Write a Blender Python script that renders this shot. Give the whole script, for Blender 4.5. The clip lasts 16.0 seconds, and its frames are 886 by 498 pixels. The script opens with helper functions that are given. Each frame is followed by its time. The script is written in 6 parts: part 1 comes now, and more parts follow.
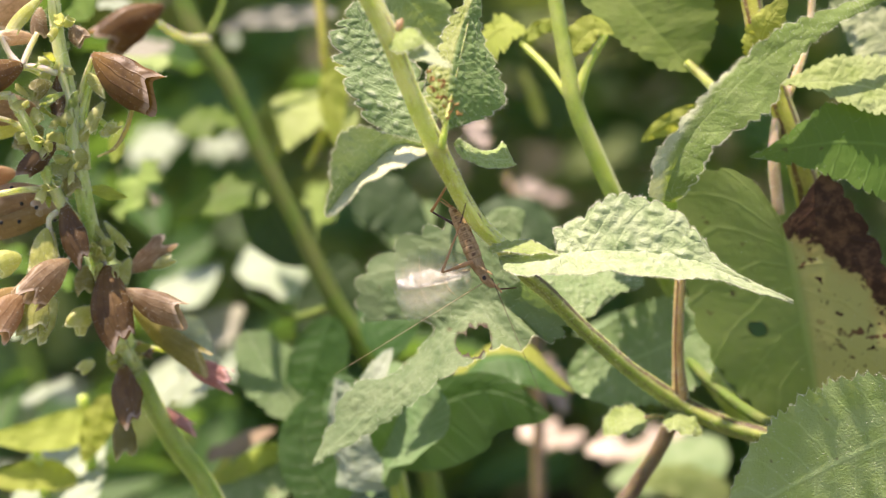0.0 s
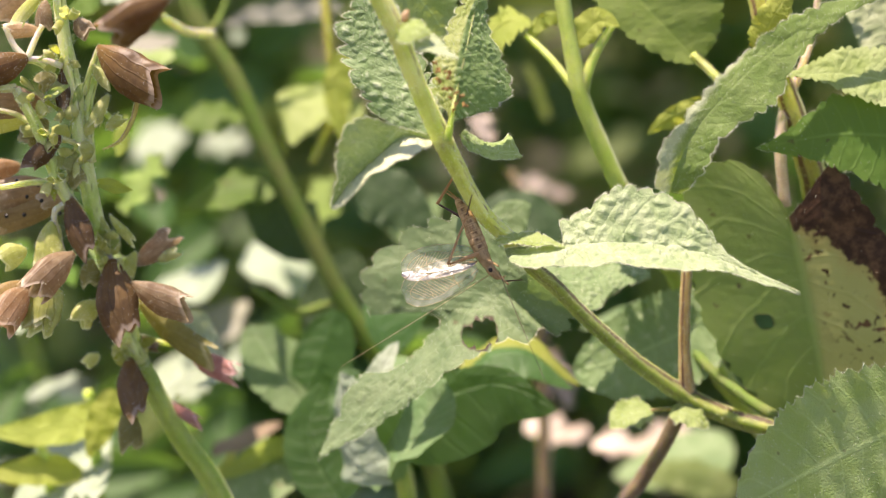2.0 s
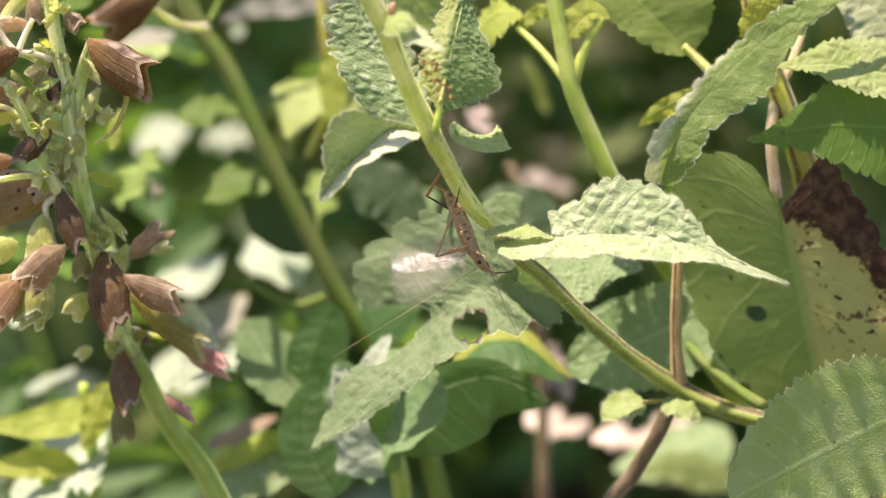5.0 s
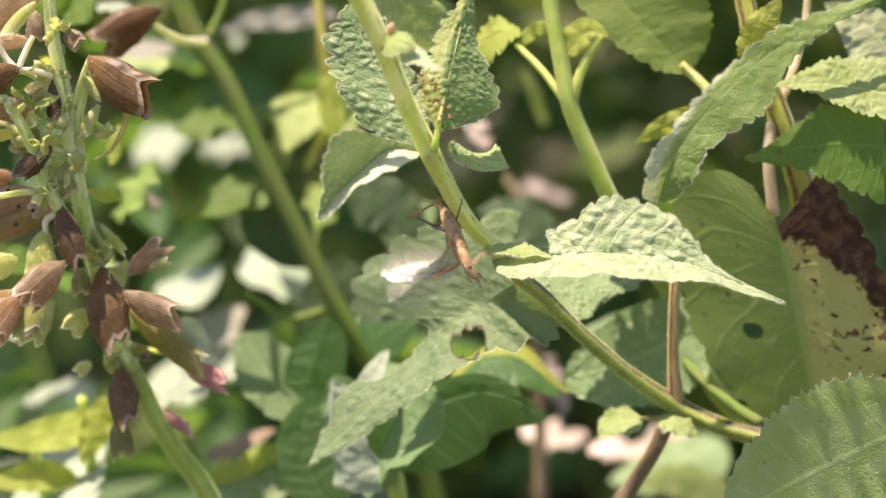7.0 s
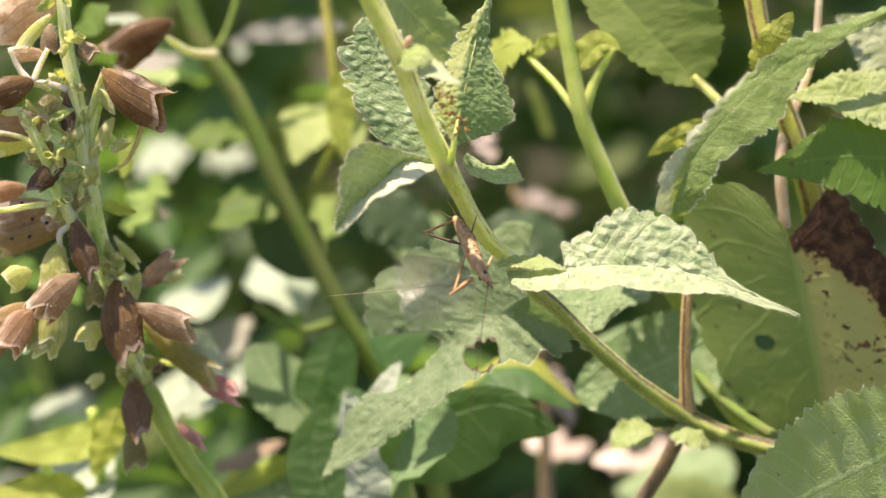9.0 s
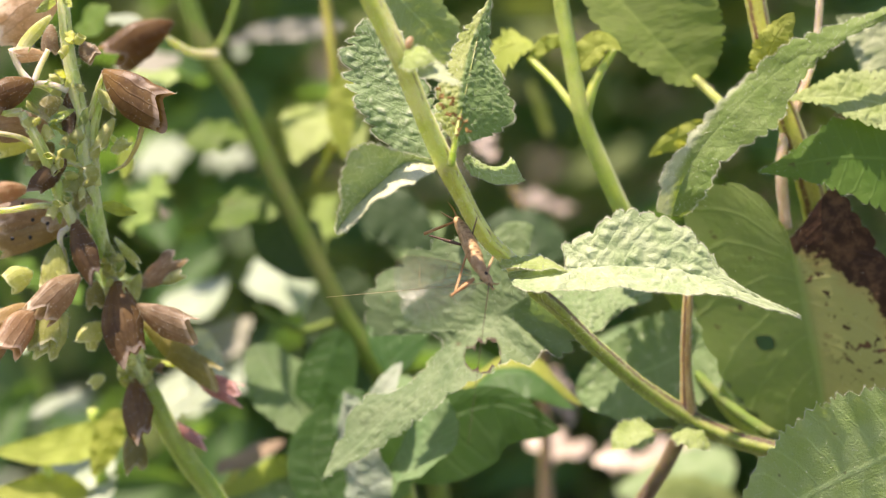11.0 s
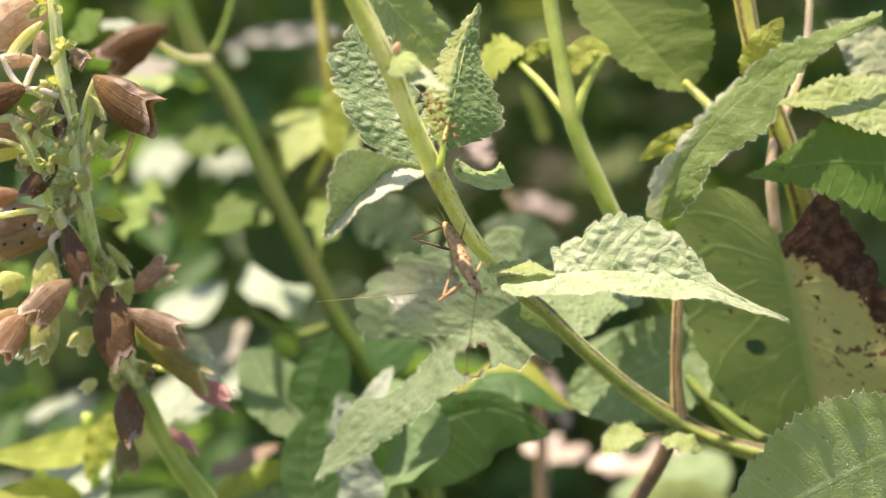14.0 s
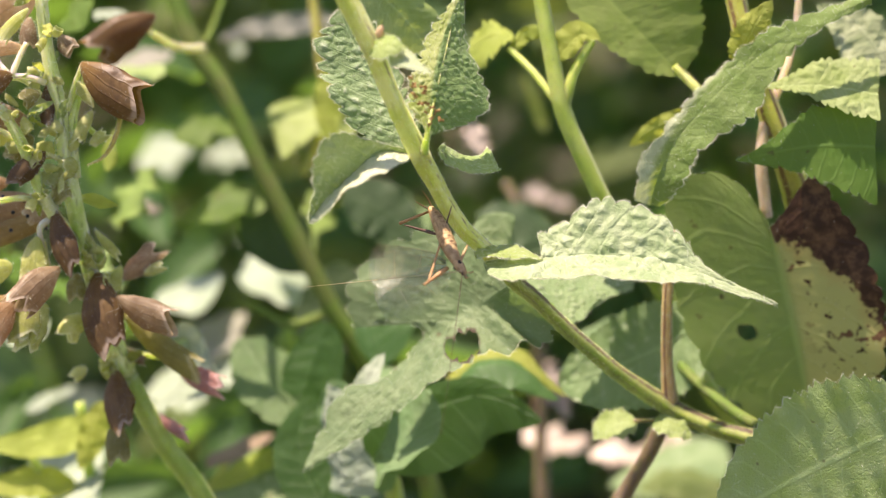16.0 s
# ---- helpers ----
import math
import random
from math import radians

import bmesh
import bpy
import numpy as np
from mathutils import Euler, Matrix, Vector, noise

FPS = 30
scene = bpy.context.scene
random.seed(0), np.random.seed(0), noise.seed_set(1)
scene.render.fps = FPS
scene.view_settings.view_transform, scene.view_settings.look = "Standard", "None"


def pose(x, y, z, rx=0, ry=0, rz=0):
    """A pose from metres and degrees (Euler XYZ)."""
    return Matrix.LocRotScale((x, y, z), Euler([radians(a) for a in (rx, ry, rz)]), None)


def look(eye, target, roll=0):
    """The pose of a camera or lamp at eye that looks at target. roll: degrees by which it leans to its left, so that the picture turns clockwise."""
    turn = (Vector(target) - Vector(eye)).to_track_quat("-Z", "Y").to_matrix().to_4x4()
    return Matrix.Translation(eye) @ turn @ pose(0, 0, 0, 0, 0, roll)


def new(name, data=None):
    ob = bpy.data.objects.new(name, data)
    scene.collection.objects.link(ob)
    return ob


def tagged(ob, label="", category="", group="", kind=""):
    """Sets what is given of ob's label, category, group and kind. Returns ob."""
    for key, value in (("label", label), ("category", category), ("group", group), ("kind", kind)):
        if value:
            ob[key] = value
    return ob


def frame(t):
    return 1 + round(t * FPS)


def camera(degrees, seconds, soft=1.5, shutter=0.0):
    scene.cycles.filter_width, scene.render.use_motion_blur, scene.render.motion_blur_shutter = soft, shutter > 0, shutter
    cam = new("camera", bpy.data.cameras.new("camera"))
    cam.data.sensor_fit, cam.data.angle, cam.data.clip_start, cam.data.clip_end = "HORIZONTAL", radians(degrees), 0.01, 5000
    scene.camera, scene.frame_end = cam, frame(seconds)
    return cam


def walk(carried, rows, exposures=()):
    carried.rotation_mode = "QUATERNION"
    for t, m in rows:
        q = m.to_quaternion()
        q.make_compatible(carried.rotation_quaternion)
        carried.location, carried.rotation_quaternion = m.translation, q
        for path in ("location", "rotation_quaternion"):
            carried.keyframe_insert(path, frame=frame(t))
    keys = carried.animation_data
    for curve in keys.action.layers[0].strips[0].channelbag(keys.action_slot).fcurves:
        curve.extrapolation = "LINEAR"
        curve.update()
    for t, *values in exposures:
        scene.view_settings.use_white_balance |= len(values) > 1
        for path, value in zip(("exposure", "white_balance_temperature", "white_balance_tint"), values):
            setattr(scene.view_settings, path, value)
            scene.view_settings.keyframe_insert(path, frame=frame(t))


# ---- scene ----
# a tree cricket on a hairy sage stem, close up, in a sunny border
import itertools

cam = camera(24, 16.0, soft=0.9, shutter=0.9)
cam.data.dof.use_dof = True
cam.data.dof.focus_distance = 0.311
cam.data.dof.aperture_fstop = 11.5
walk(cam, [
    (0.0, pose(-0.00002, -0.29014, 0.55359, 69.819, -0.242, -0.195)),
    (0.5, pose(-0.00188, -0.29016, 0.55299, 69.922, -0.276, -0.283)),
    (1.0, pose(0.00101, -0.29045, 0.55303, 69.892, -0.109, -0.071)),
    (1.5, pose(0.00080, -0.29022, 0.55339, 69.841, -0.115, -0.051)),
    (2.0, pose(-0.00055, -0.29006, 0.55204, 69.867, -0.130, -0.164)),
    (2.5, pose(0.00277, -0.29026, 0.55055, 69.962, 0.080, 0.057)),
    (3.0, pose(0.00387, -0.29025, 0.55103, 69.846, 0.197, 0.167)),
    (3.5, pose(0.00347, -0.29029, 0.55113, 69.855, 0.219, 0.258)),
    (4.0, pose(0.00459, -0.29072, 0.55082, 69.891, 0.277, 0.355)),
    (6.5, pose(0.00354, -0.29024, 0.55427, 69.544, 0.048, 0.301)),
    (7.0, pose(0.00404, -0.29063, 0.55492, 69.690, 0.001, 0.324)),
    (7.5, pose(-0.00019, -0.29006, 0.55459, 69.715, -0.125, -0.013)),
    (8.0, pose(0.00107, -0.29023, 0.55454, 69.711, -0.084, 0.055)),
    (8.5, pose(0.00010, -0.29062, 0.55435, 69.839, -0.134, -0.062)),
    (9.0, pose(-0.00065, -0.29110, 0.55555, 69.950, -0.128, -0.112)),
    (11.3, pose(-0.00115, -0.29069, 0.55603, 69.870, -0.136, -0.173)),
    (11.5, pose(-0.00478, -0.29012, 0.55565, 69.911, -0.276, -0.309)),
    (12.0, pose(-0.00246, -0.29082, 0.55664, 69.948, -0.223, -0.253)),
    (12.5, pose(-0.00000, -0.29130, 0.55603, 70.000, 0.000, -0.000)),
    (13.0, pose(0.00140, -0.29147, 0.55701, 69.972, -0.060, 0.062)),
    (13.5, pose(0.00108, -0.29185, 0.55665, 70.092, -0.024, -0.007)),
    (14.0, pose(0.00247, -0.29157, 0.55650, 69.970, 0.041, 0.143)),
    (14.5, pose(0.00371, -0.29156, 0.55502, 70.018, 0.152, 0.258)),
    (15.0, pose(0.00519, -0.29146, 0.55470, 69.964, 0.263, 0.346)),
    (15.5, pose(0.00622, -0.29200, 0.55424, 70.029, 0.343, 0.389)),
    (16.0, pose(0.00809, -0.29189, 0.55377, 70.045, 0.499, 0.695)),
], exposures=[(0, 1.19, 7250, 29), (16, 1.19, 7250, 29)])

# ---- light ----
SUN = Vector((-0.28, 0.06, 0.955)).normalized()
world = bpy.data.worlds.new("sky")
scene.world = world
world.use_nodes = True
wn = world.node_tree
sky = wn.nodes.new("ShaderNodeTexSky")
sky.sky_type, sky.sun_disc = "NISHITA", False
sky.sun_elevation = math.asin(SUN.z)
sky.sun_rotation = math.atan2(SUN.x, SUN.y)
wn.links.new(sky.outputs[0], wn.nodes["Background"].inputs[0])
wn.nodes["Background"].inputs[1].default_value = 0.11
sun_data = bpy.data.lights.new("sun", "SUN")
sun_data.energy, sun_data.angle, sun_data.color = 5.0, radians(0.55), (1.0, 0.93, 0.80)
sun = new("sun", sun_data)
sun.matrix_world = look(SUN * 5, (0, 0, 0))

MM = 0.001


# ---- materials ----
class Nodes:
    """Short hand for node trees."""

    def __init__(self, name):
        self.mat = bpy.data.materials.new(name)
        self.mat.use_nodes = True
        self.t = self.mat.node_tree
        self.t.nodes.clear()
        self.out = self.t.nodes.new("ShaderNodeOutputMaterial")

    def node(self, kind, **values):
        n = self.t.nodes.new("ShaderNode" + kind)
        for k, v in values.items():
            k = k.replace("_", " ")
            if k in n.inputs:
                self.put(n.inputs[k], v)
        return n

    def put(self, socket, v):
        if isinstance(v, bpy.types.NodeSocket):
            self.t.links.new(v, socket)
        elif isinstance(v, (tuple, list)) and len(v) == 3 and socket.type == "RGBA":
            socket.default_value = (*v, 1)
        else:
            socket.default_value = v

    def math(self, op, a, b=0.0, c=0.0):
        n = self.t.nodes.new("ShaderNodeMath")
        n.operation = op
        for s, v in zip(n.inputs, (a, b, c)):
            self.put(s, v)
        return n.outputs[0]

    def mix(self, fac, a, b):
        n = self.t.nodes.new("ShaderNodeMix")
        n.data_type = "RGBA"
        self.put(n.inputs[0], fac)
        self.put(n.inputs[6], a)
        self.put(n.inputs[7], b)
        return n.outputs[2]

    def ramp(self, v, lo, hi):
        n = self.t.nodes.new("ShaderNodeMapRange")
        n.interpolation_type = "SMOOTHSTEP"
        for s, x in zip(n.inputs, (v, lo, hi, 0.0, 1.0)):
            self.put(s, x)
        return n.outputs[0]

    def noise(self, scale, detail=3.0, rough=0.55, offset=None):
        n = self.node("TexNoise", Scale=scale, Detail=detail, Roughness=rough)
        self.put(n.inputs["Vector"], self.coords())
        return n.outputs[0]

    def coords(self):
        return self.node("TexCoord").outputs["Object"]

    def bump(self, height, strength, distance, under=None):
        n = self.node("Bump", Strength=strength, Distance=distance, Height=height)
        if under is not None:
            self.put(n.inputs["Normal"], under)
        return n.outputs[0]

    def finish(self, shader):
        self.t.links.new(shader, self.out.inputs[0])
        return self.mat


def leaf_material(name, top, pale, through_colour, veins=0.4, thin=0.4, rough=0.58, fuzz=0.22, spots=0.5, wear=None, fine=1.0, ribs=0.6, relief=0.85, woolly=0.0):
    """A leaf's skin: mottled, veined by its own length and width, with light passing through."""
    n = Nodes(name)
    uv = n.node("UVMap").outputs[0]
    sep = n.node("SeparateXYZ", Vector=uv)
    s, w = sep.outputs[0], n.math("ABSOLUTE", n.math("MULTIPLY_ADD", sep.outputs[1], 2.0, -1.0))
    rand = n.node("ObjectInfo").outputs["Random"]
    blotch = n.ramp(n.noise(220.0, 4.0, 0.6), 0.3, 0.7)
    grain = n.noise(2600.0, 3.0, 0.6)
    cells = n.node("TexVoronoi", Scale=900.0 * fine)
    cells.feature = "DISTANCE_TO_EDGE"
    n.put(cells.inputs["Vector"], n.coords())
    net = n.ramp(cells.outputs[0], 0.0, 0.16)
    # side veins run forward from the midrib
    side = n.math("PINGPONG", n.math("MULTIPLY_ADD", n.noise(160.0, 2.0), 0.05, n.math("MULTIPLY_ADD", n.math("POWER", w, 1.3), -0.13, s)), 0.055)
    sidevein = n.math("SUBTRACT", 1.0, n.ramp(side, 0.0, 0.010))
    midvein = n.math("SUBTRACT", 1.0, n.ramp(w, 0.012, 0.06))
    vein = n.math("MAXIMUM", n.math("MULTIPLY", sidevein, 0.5), midvein)
    col = n.mix(blotch, top, pale)
    col = n.mix(n.math("MULTIPLY", n.math("SUBTRACT", 1.0, net), 0.35 * veins), col, pale)
    col = n.mix(n.math("MULTIPLY", vein, veins), col, tuple(min(1, 1.3 * c + 0.05) for c in pale))
    tone = n.node("HueSaturation", Color=col)
    n.put(tone.inputs["Value"], n.math("MULTIPLY_ADD", rand, 0.3, 0.85))
    n.put(tone.inputs["Hue"], n.math("MULTIPLY_ADD", rand, 0.02, 0.49))
    col = tone.outputs[0]
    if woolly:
        # the swellings' tops are painted pale: wool, and highlights put into the colour
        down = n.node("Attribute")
        down.attribute_name = "crest"
        crest_glint = n.math("MULTIPLY", n.ramp(n.math("MULTIPLY", down.outputs["Fac"], n.math("MULTIPLY_ADD", n.noise(1500.0, 3.0, 0.6), 1.6, 0.1)), 0.25, 0.75), woolly)
        col = n.mix(crest_glint, col, (0.62, 0.68, 0.50))
    spot = n.math("MULTIPLY", n.ramp(n.noise(420.0, 2.0, 0.5), 0.70, 0.76), spots)
    col = n.mix(spot, col, (0.10, 0.055, 0.025))
    tcol = n.mix(blotch, through_colour, tuple(c * 0.75 for c in through_colour))
    tcol = n.mix(n.math("MULTIPLY", vein, 0.4), tcol, tuple(min(1, c * 1.25) for c in through_colour))
    tcol = n.mix(spot, tcol, (0.12, 0.05, 0.02))
    rim = n.node("Attribute")
    rim.attribute_name = "rim"
    rimv = rim.outputs["Fac"]
    col, tcol = n.mix(rimv, col, (0.055, 0.034, 0.02)), n.mix(rimv, tcol, (0.05, 0.028, 0.012))
    if wear:
        col, tcol = wear(n, s, sep.outputs[1], col, tcol)
    height = n.math("ADD", n.math("MULTIPLY", net, 0.10), n.math("MULTIPLY", grain, 0.7))
    b = n.bump(height, relief, 0.00025)
    b = n.bump(n.math("SUBTRACT", 1.0, vein), ribs, 0.0004, b)
    skin = n.node("BsdfPrincipled", Base_Color=col, Roughness=rough, Normal=b)
    skin.inputs["Sheen Weight"].default_value = fuzz
    skin.inputs["Sheen Roughness"].default_value = 0.4
    skin.inputs["Sheen Tint"].default_value = (0.9, 1.0, 0.8, 1)
    skin.inputs["Specular IOR Level"].default_value = 0.35
    glow = n.node("BsdfTranslucent", Color=tcol, Normal=b)
    m = n.node("MixShader", Fac=thin)
    n.t.links.new(skin.outputs[0], m.inputs[1])
    n.t.links.new(glow.outputs[0], m.inputs[2])
    return n.finish(m.outputs[0])


def stem_material(name, a, b, streak, streaks=0.5, thin=0.95, rough=0.5, ridges=(), sheen=0.15):
    n = Nodes(name)
    sep = n.node("SeparateXYZ", Vector=n.node("UVMap").outputs[0])
    long = n.node("CombineXYZ", X=n.math("MULTIPLY", sep.outputs[0], 1.4), Y=n.math("MULTIPLY", sep.outputs[1], 9.0))
    t = n.node("TexNoise", Scale=2.2, Detail=4.0)
    n.put(t.inputs["Vector"], long.outputs[0])
    col = n.mix(n.ramp(n.noise(160.0), 0.35, 0.65), a, b)
    col = n.mix(n.math("MULTIPLY", n.ramp(t.outputs[0], 0.56, 0.72), streaks), col, streak)
    ft = n.node("TexNoise", Scale=3.2, Detail=2.0)
    n.put(ft.inputs["Vector"], long.outputs[0])
    fleck = n.math("MULTIPLY", n.ramp(ft.outputs[0], 0.69, 0.76), streaks)
    col = n.mix(fleck, col, tuple(c * 0.6 for c in streak))
    # broken dark lines along the angles of the stem
    rt = n.node("TexNoise", Scale=2.6, Detail=3.0)
    n.put(rt.inputs["Vector"], n.node("CombineXYZ", X=n.math("MULTIPLY", sep.outputs[0], 2.2), Y=n.math("MULTIPLY", sep.outputs[1], 4.0)).outputs[0])
    for at, broad, cut in ridges:
        off = n.math("ABSOLUTE", n.math("SUBTRACT", n.math("MULTIPLY_ADD", n.noise(500.0, 2.0), 0.05, sep.outputs[1]), at + 0.025))
        col = n.mix(n.math("MULTIPLY", n.ramp(off, broad, broad * 0.4), n.math("MULTIPLY", n.ramp(rt.outputs[0], cut, cut + 0.15), 0.92)), col, streak)
    b1 = n.bump(n.noise(2600.0, 3.0), 0.15, 0.0002)
    b1 = n.bump(t.outputs[0], 0.3, 0.0006, b1)
    skin = n.node("BsdfPrincipled", Base_Color=col, Roughness=rough, Normal=b1)
    skin.inputs["Sheen Weight"].default_value = sheen
    skin.inputs["Subsurface Weight"].default_value = thin
    skin.inputs["Subsurface Radius"].default_value = (0.8, 1.0, 0.3)
    skin.inputs["Subsurface Scale"].default_value = 0.0045
    return n.finish(skin.outputs[0])


def plain(name, a, b, rough=0.5, scale=600.0, thin=0.0, through_colour=(0.3, 0.2, 0.1), bump=0.4, spec=0.4):
    n = Nodes(name)
    g = n.noise(scale, 4.0, 0.6)
    col = n.mix(n.ramp(g, 0.3, 0.7), a, b)
    nb = n.bump(g, bump, 0.0004)
    skin = n.node("BsdfPrincipled", Base_Color=col, Roughness=rough, Normal=nb)
    skin.inputs["Specular IOR Level"].default_value = spec
    if not thin:
        return n.finish(skin.outputs[0])
    glow = n.node("BsdfTranslucent", Color=through_colour)
    m = n.node("MixShader", Fac=thin)
    n.t.links.new(skin.outputs[0], m.inputs[1])
    n.t.links.new(glow.outputs[0], m.inputs[2])
    return n.finish(m.outputs[0])


def backlit_half(n, s, v, col, tcol):
    """One half lime, the other grey-green: light shining through, put into the colour."""
    half = n.math("MULTIPLY", n.ramp(v, 0.47, 0.52), 0.85)
    return n.mix(half, col, (0.125, 0.22, 0.075)), n.mix(half, tcol, (0.26, 0.46, 0.10))


def sunlit_flange(n, s, v, col, tcol):
    """The turned-up edge whitened, its sun glare put into the colour."""
    edge = n.math("MULTIPLY", n.ramp(n.math("MULTIPLY_ADD", n.noise(500.0), 0.1, v), 0.56, 0.62), 0.8)
    return n.mix(edge, col, (0.60, 0.62, 0.42)), n.mix(edge, tcol, (0.45, 0.50, 0.22))


def woolly_foot(n, s, v, col, tcol):
    """Pale woolly hair along one edge near the stalk."""
    foot = n.math("MULTIPLY", n.ramp(n.math("MULTIPLY_ADD", n.noise(420.0, 3.0), 0.16, n.math("MULTIPLY_ADD", s, 0.75, v)), 0.66, 0.42), 0.85)
    return n.mix(foot, col, (0.50, 0.55, 0.36)), n.mix(foot, tcol, (0.48, 0.55, 0.22))


def dead_patch(n, s, v, col, tcol):
    """A yellowed half with a dried brown patch and its flecks."""
    half = n.ramp(v, 0.48, 0.56)
    g = n.noise(140.0, 5.0, 0.65)
    col = n.mix(n.math("MULTIPLY", half, 0.8), col, (0.46, 0.45, 0.17))
    tcol = n.mix(n.math("MULTIPLY", half, 0.8), tcol, (0.58, 0.54, 0.14))
    reach = n.math("ADD", n.math("MULTIPLY", v, 1.1), n.math("MULTIPLY", s, -1.05))
    dead = n.math("MULTIPLY", n.ramp(n.math("ADD", reach, n.math("MULTIPLY", g, 0.6)), 0.66, 0.70), n.ramp(v, 0.50, 0.53))
    fleck = n.math("MULTIPLY", n.ramp(n.noise(330.0, 3.0, 0.5), 0.63, 0.67), n.math("MULTIPLY", half, n.ramp(reach, -0.2, 0.2)))
    speck = n.math("MULTIPLY", n.ramp(n.noise(620.0, 3.0, 0.6), 0.60, 0.64), n.math("MULTIPLY", half, n.ramp(reach, -0.25, 0.15)))
    col = n.mix(n.math("MULTIPLY", n.ramp(n.math("ADD", reach, n.math("MULTIPLY", g, 0.6)), 0.56, 0.68), n.math("MULTIPLY", half, 0.6)), col, (0.40, 0.24, 0.09))
    dead = n.math("MAXIMUM", dead, n.math("MAXIMUM", fleck, speck))
    brown = n.mix(n.ramp(n.noise(330.0, 5.0, 0.7), 0.42, 0.68), (0.05, 0.024, 0.012), (0.23, 0.125, 0.055))
    return n.mix(dead, col, brown), n.mix(dead, tcol, (0.045, 0.022, 0.01))


# woolly whitens the bump tops, as hair and as painted highlights
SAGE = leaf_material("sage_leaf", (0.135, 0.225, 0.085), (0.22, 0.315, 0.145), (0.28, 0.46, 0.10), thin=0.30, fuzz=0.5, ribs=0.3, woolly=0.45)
SAGE_SPLIT = leaf_material("half_backlit_leaf", (0.20, 0.28, 0.06), (0.36, 0.44, 0.16), (0.52, 0.64, 0.10), thin=0.38, fuzz=0.5, ribs=0.3, woolly=0.5, wear=backlit_half)
SAGE_ARCH = leaf_material("arching_leaf", (0.14, 0.225, 0.055), (0.20, 0.285, 0.09), (0.36, 0.50, 0.055), thin=0.36, fuzz=0.2, veins=0.15, ribs=0.15, relief=0.5, wear=woolly_foot)
SAGE_LIME = leaf_material("lime_leaf", (0.20, 0.28, 0.06), (0.36, 0.44, 0.16), (0.52, 0.64, 0.10), thin=0.42, fuzz=0.5, ribs=0.3)
SAGE_SOFT = leaf_material("soft_sage_leaf", (0.10, 0.165, 0.07), (0.17, 0.24, 0.115), (0.24, 0.40, 0.08), thin=0.28, fuzz=0.2, veins=0.25, ribs=0.2)
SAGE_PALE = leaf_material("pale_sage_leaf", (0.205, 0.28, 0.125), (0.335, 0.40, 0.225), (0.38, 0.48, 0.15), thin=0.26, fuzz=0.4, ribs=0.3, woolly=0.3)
# lightened weed green, sun glare put into the base colour
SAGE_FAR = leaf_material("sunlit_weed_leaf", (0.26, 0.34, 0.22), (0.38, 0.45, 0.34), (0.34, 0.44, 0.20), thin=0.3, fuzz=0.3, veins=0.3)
SAGE_GREEN = leaf_material("fresh_leaf", (0.155, 0.245, 0.055), (0.22, 0.31, 0.085), (0.40, 0.55, 0.05), thin=0.38, fuzz=0.12, veins=0.15, ribs=0.15, relief=0.3)
SAGE_YOUNG = leaf_material("young_leaf", (0.26, 0.34, 0.05), (0.38, 0.45, 0.09), (0.58, 0.64, 0.08), thin=0.5)
SAGE_SPRING = leaf_material("spring_leaf", (0.23, 0.34, 0.09), (0.34, 0.45, 0.18), (0.46, 0.60, 0.12), thin=0.36, fuzz=0.4, ribs=0.25)
SAGE_DARK = leaf_material("dark_leaf", (0.045, 0.115, 0.035), (0.075, 0.16, 0.05), (0.22, 0.42, 0.05), thin=0.42, fuzz=0.0, spots=0.1, rough=0.42)
# darker copy of the dark leaf, background shade put into its colour
SAGE_DEEP = leaf_material("shaded_leaf", (0.03, 0.07, 0.025), (0.05, 0.10, 0.035), (0.09, 0.17, 0.03), thin=0.3, fuzz=0.0, spots=0.1, rough=0.55)
SAGE_BLUE = leaf_material("blue_green_leaf", (0.12, 0.215, 0.085), (0.19, 0.285, 0.13), (0.28, 0.48, 0.11), thin=0.40, spots=0.1, fuzz=0.15)
SAGE_SICK = leaf_material("yellowing_leaf", (0.17, 0.26, 0.07), (0.23, 0.325, 0.10), (0.37, 0.53, 0.085), thin=0.42, fuzz=0.05, ribs=0.3, relief=0.3, wear=dead_patch)
SAGE_DULL = leaf_material("dull_grey_leaf", (0.22, 0.23, 0.17), (0.34, 0.34, 0.27), (0.25, 0.26, 0.16), thin=0.25, veins=0.2, ribs=0.2)
SAGE_CLEAR = leaf_material("clear_green_leaf", (0.07, 0.15, 0.022), (0.115, 0.21, 0.036), (0.25, 0.41, 0.04), thin=0.48, fuzz=0.05, veins=0.3, ribs=0.3, relief=0.4)
SAGE_FELT = leaf_material("felted_leaf", (0.20, 0.28, 0.075), (0.29, 0.37, 0.15), (0.24, 0.36, 0.08), thin=0.16, fuzz=0.5, ribs=0.25, woolly=0.2, wear=sunlit_flange)
WILD = leaf_material("wild_leaf", (0.10, 0.15, 0.04), (0.17, 0.22, 0.07), (0.33, 0.44, 0.06), thin=0.42, spots=0.3)
STEM = stem_material("hairy_stem", (0.52, 0.57, 0.11), (0.68, 0.69, 0.26), (0.15, 0.08, 0.035), 0.5, thin=0.9, ridges=((0.64, 0.045, 0.46),))
STEM_PALE = stem_material("spike_stem", (0.38, 0.48, 0.11), (0.60, 0.66, 0.30), (0.20, 0.24, 0.05), 0.3, ridges=((0.70, 0.05, 0.5),))
STEM_OLD = stem_material("old_stem", (0.085, 0.165, 0.012), (0.12, 0.155, 0.03), (0.06, 0.045, 0.025), 0.8, thin=0.3, rough=0.75, sheen=0.0)
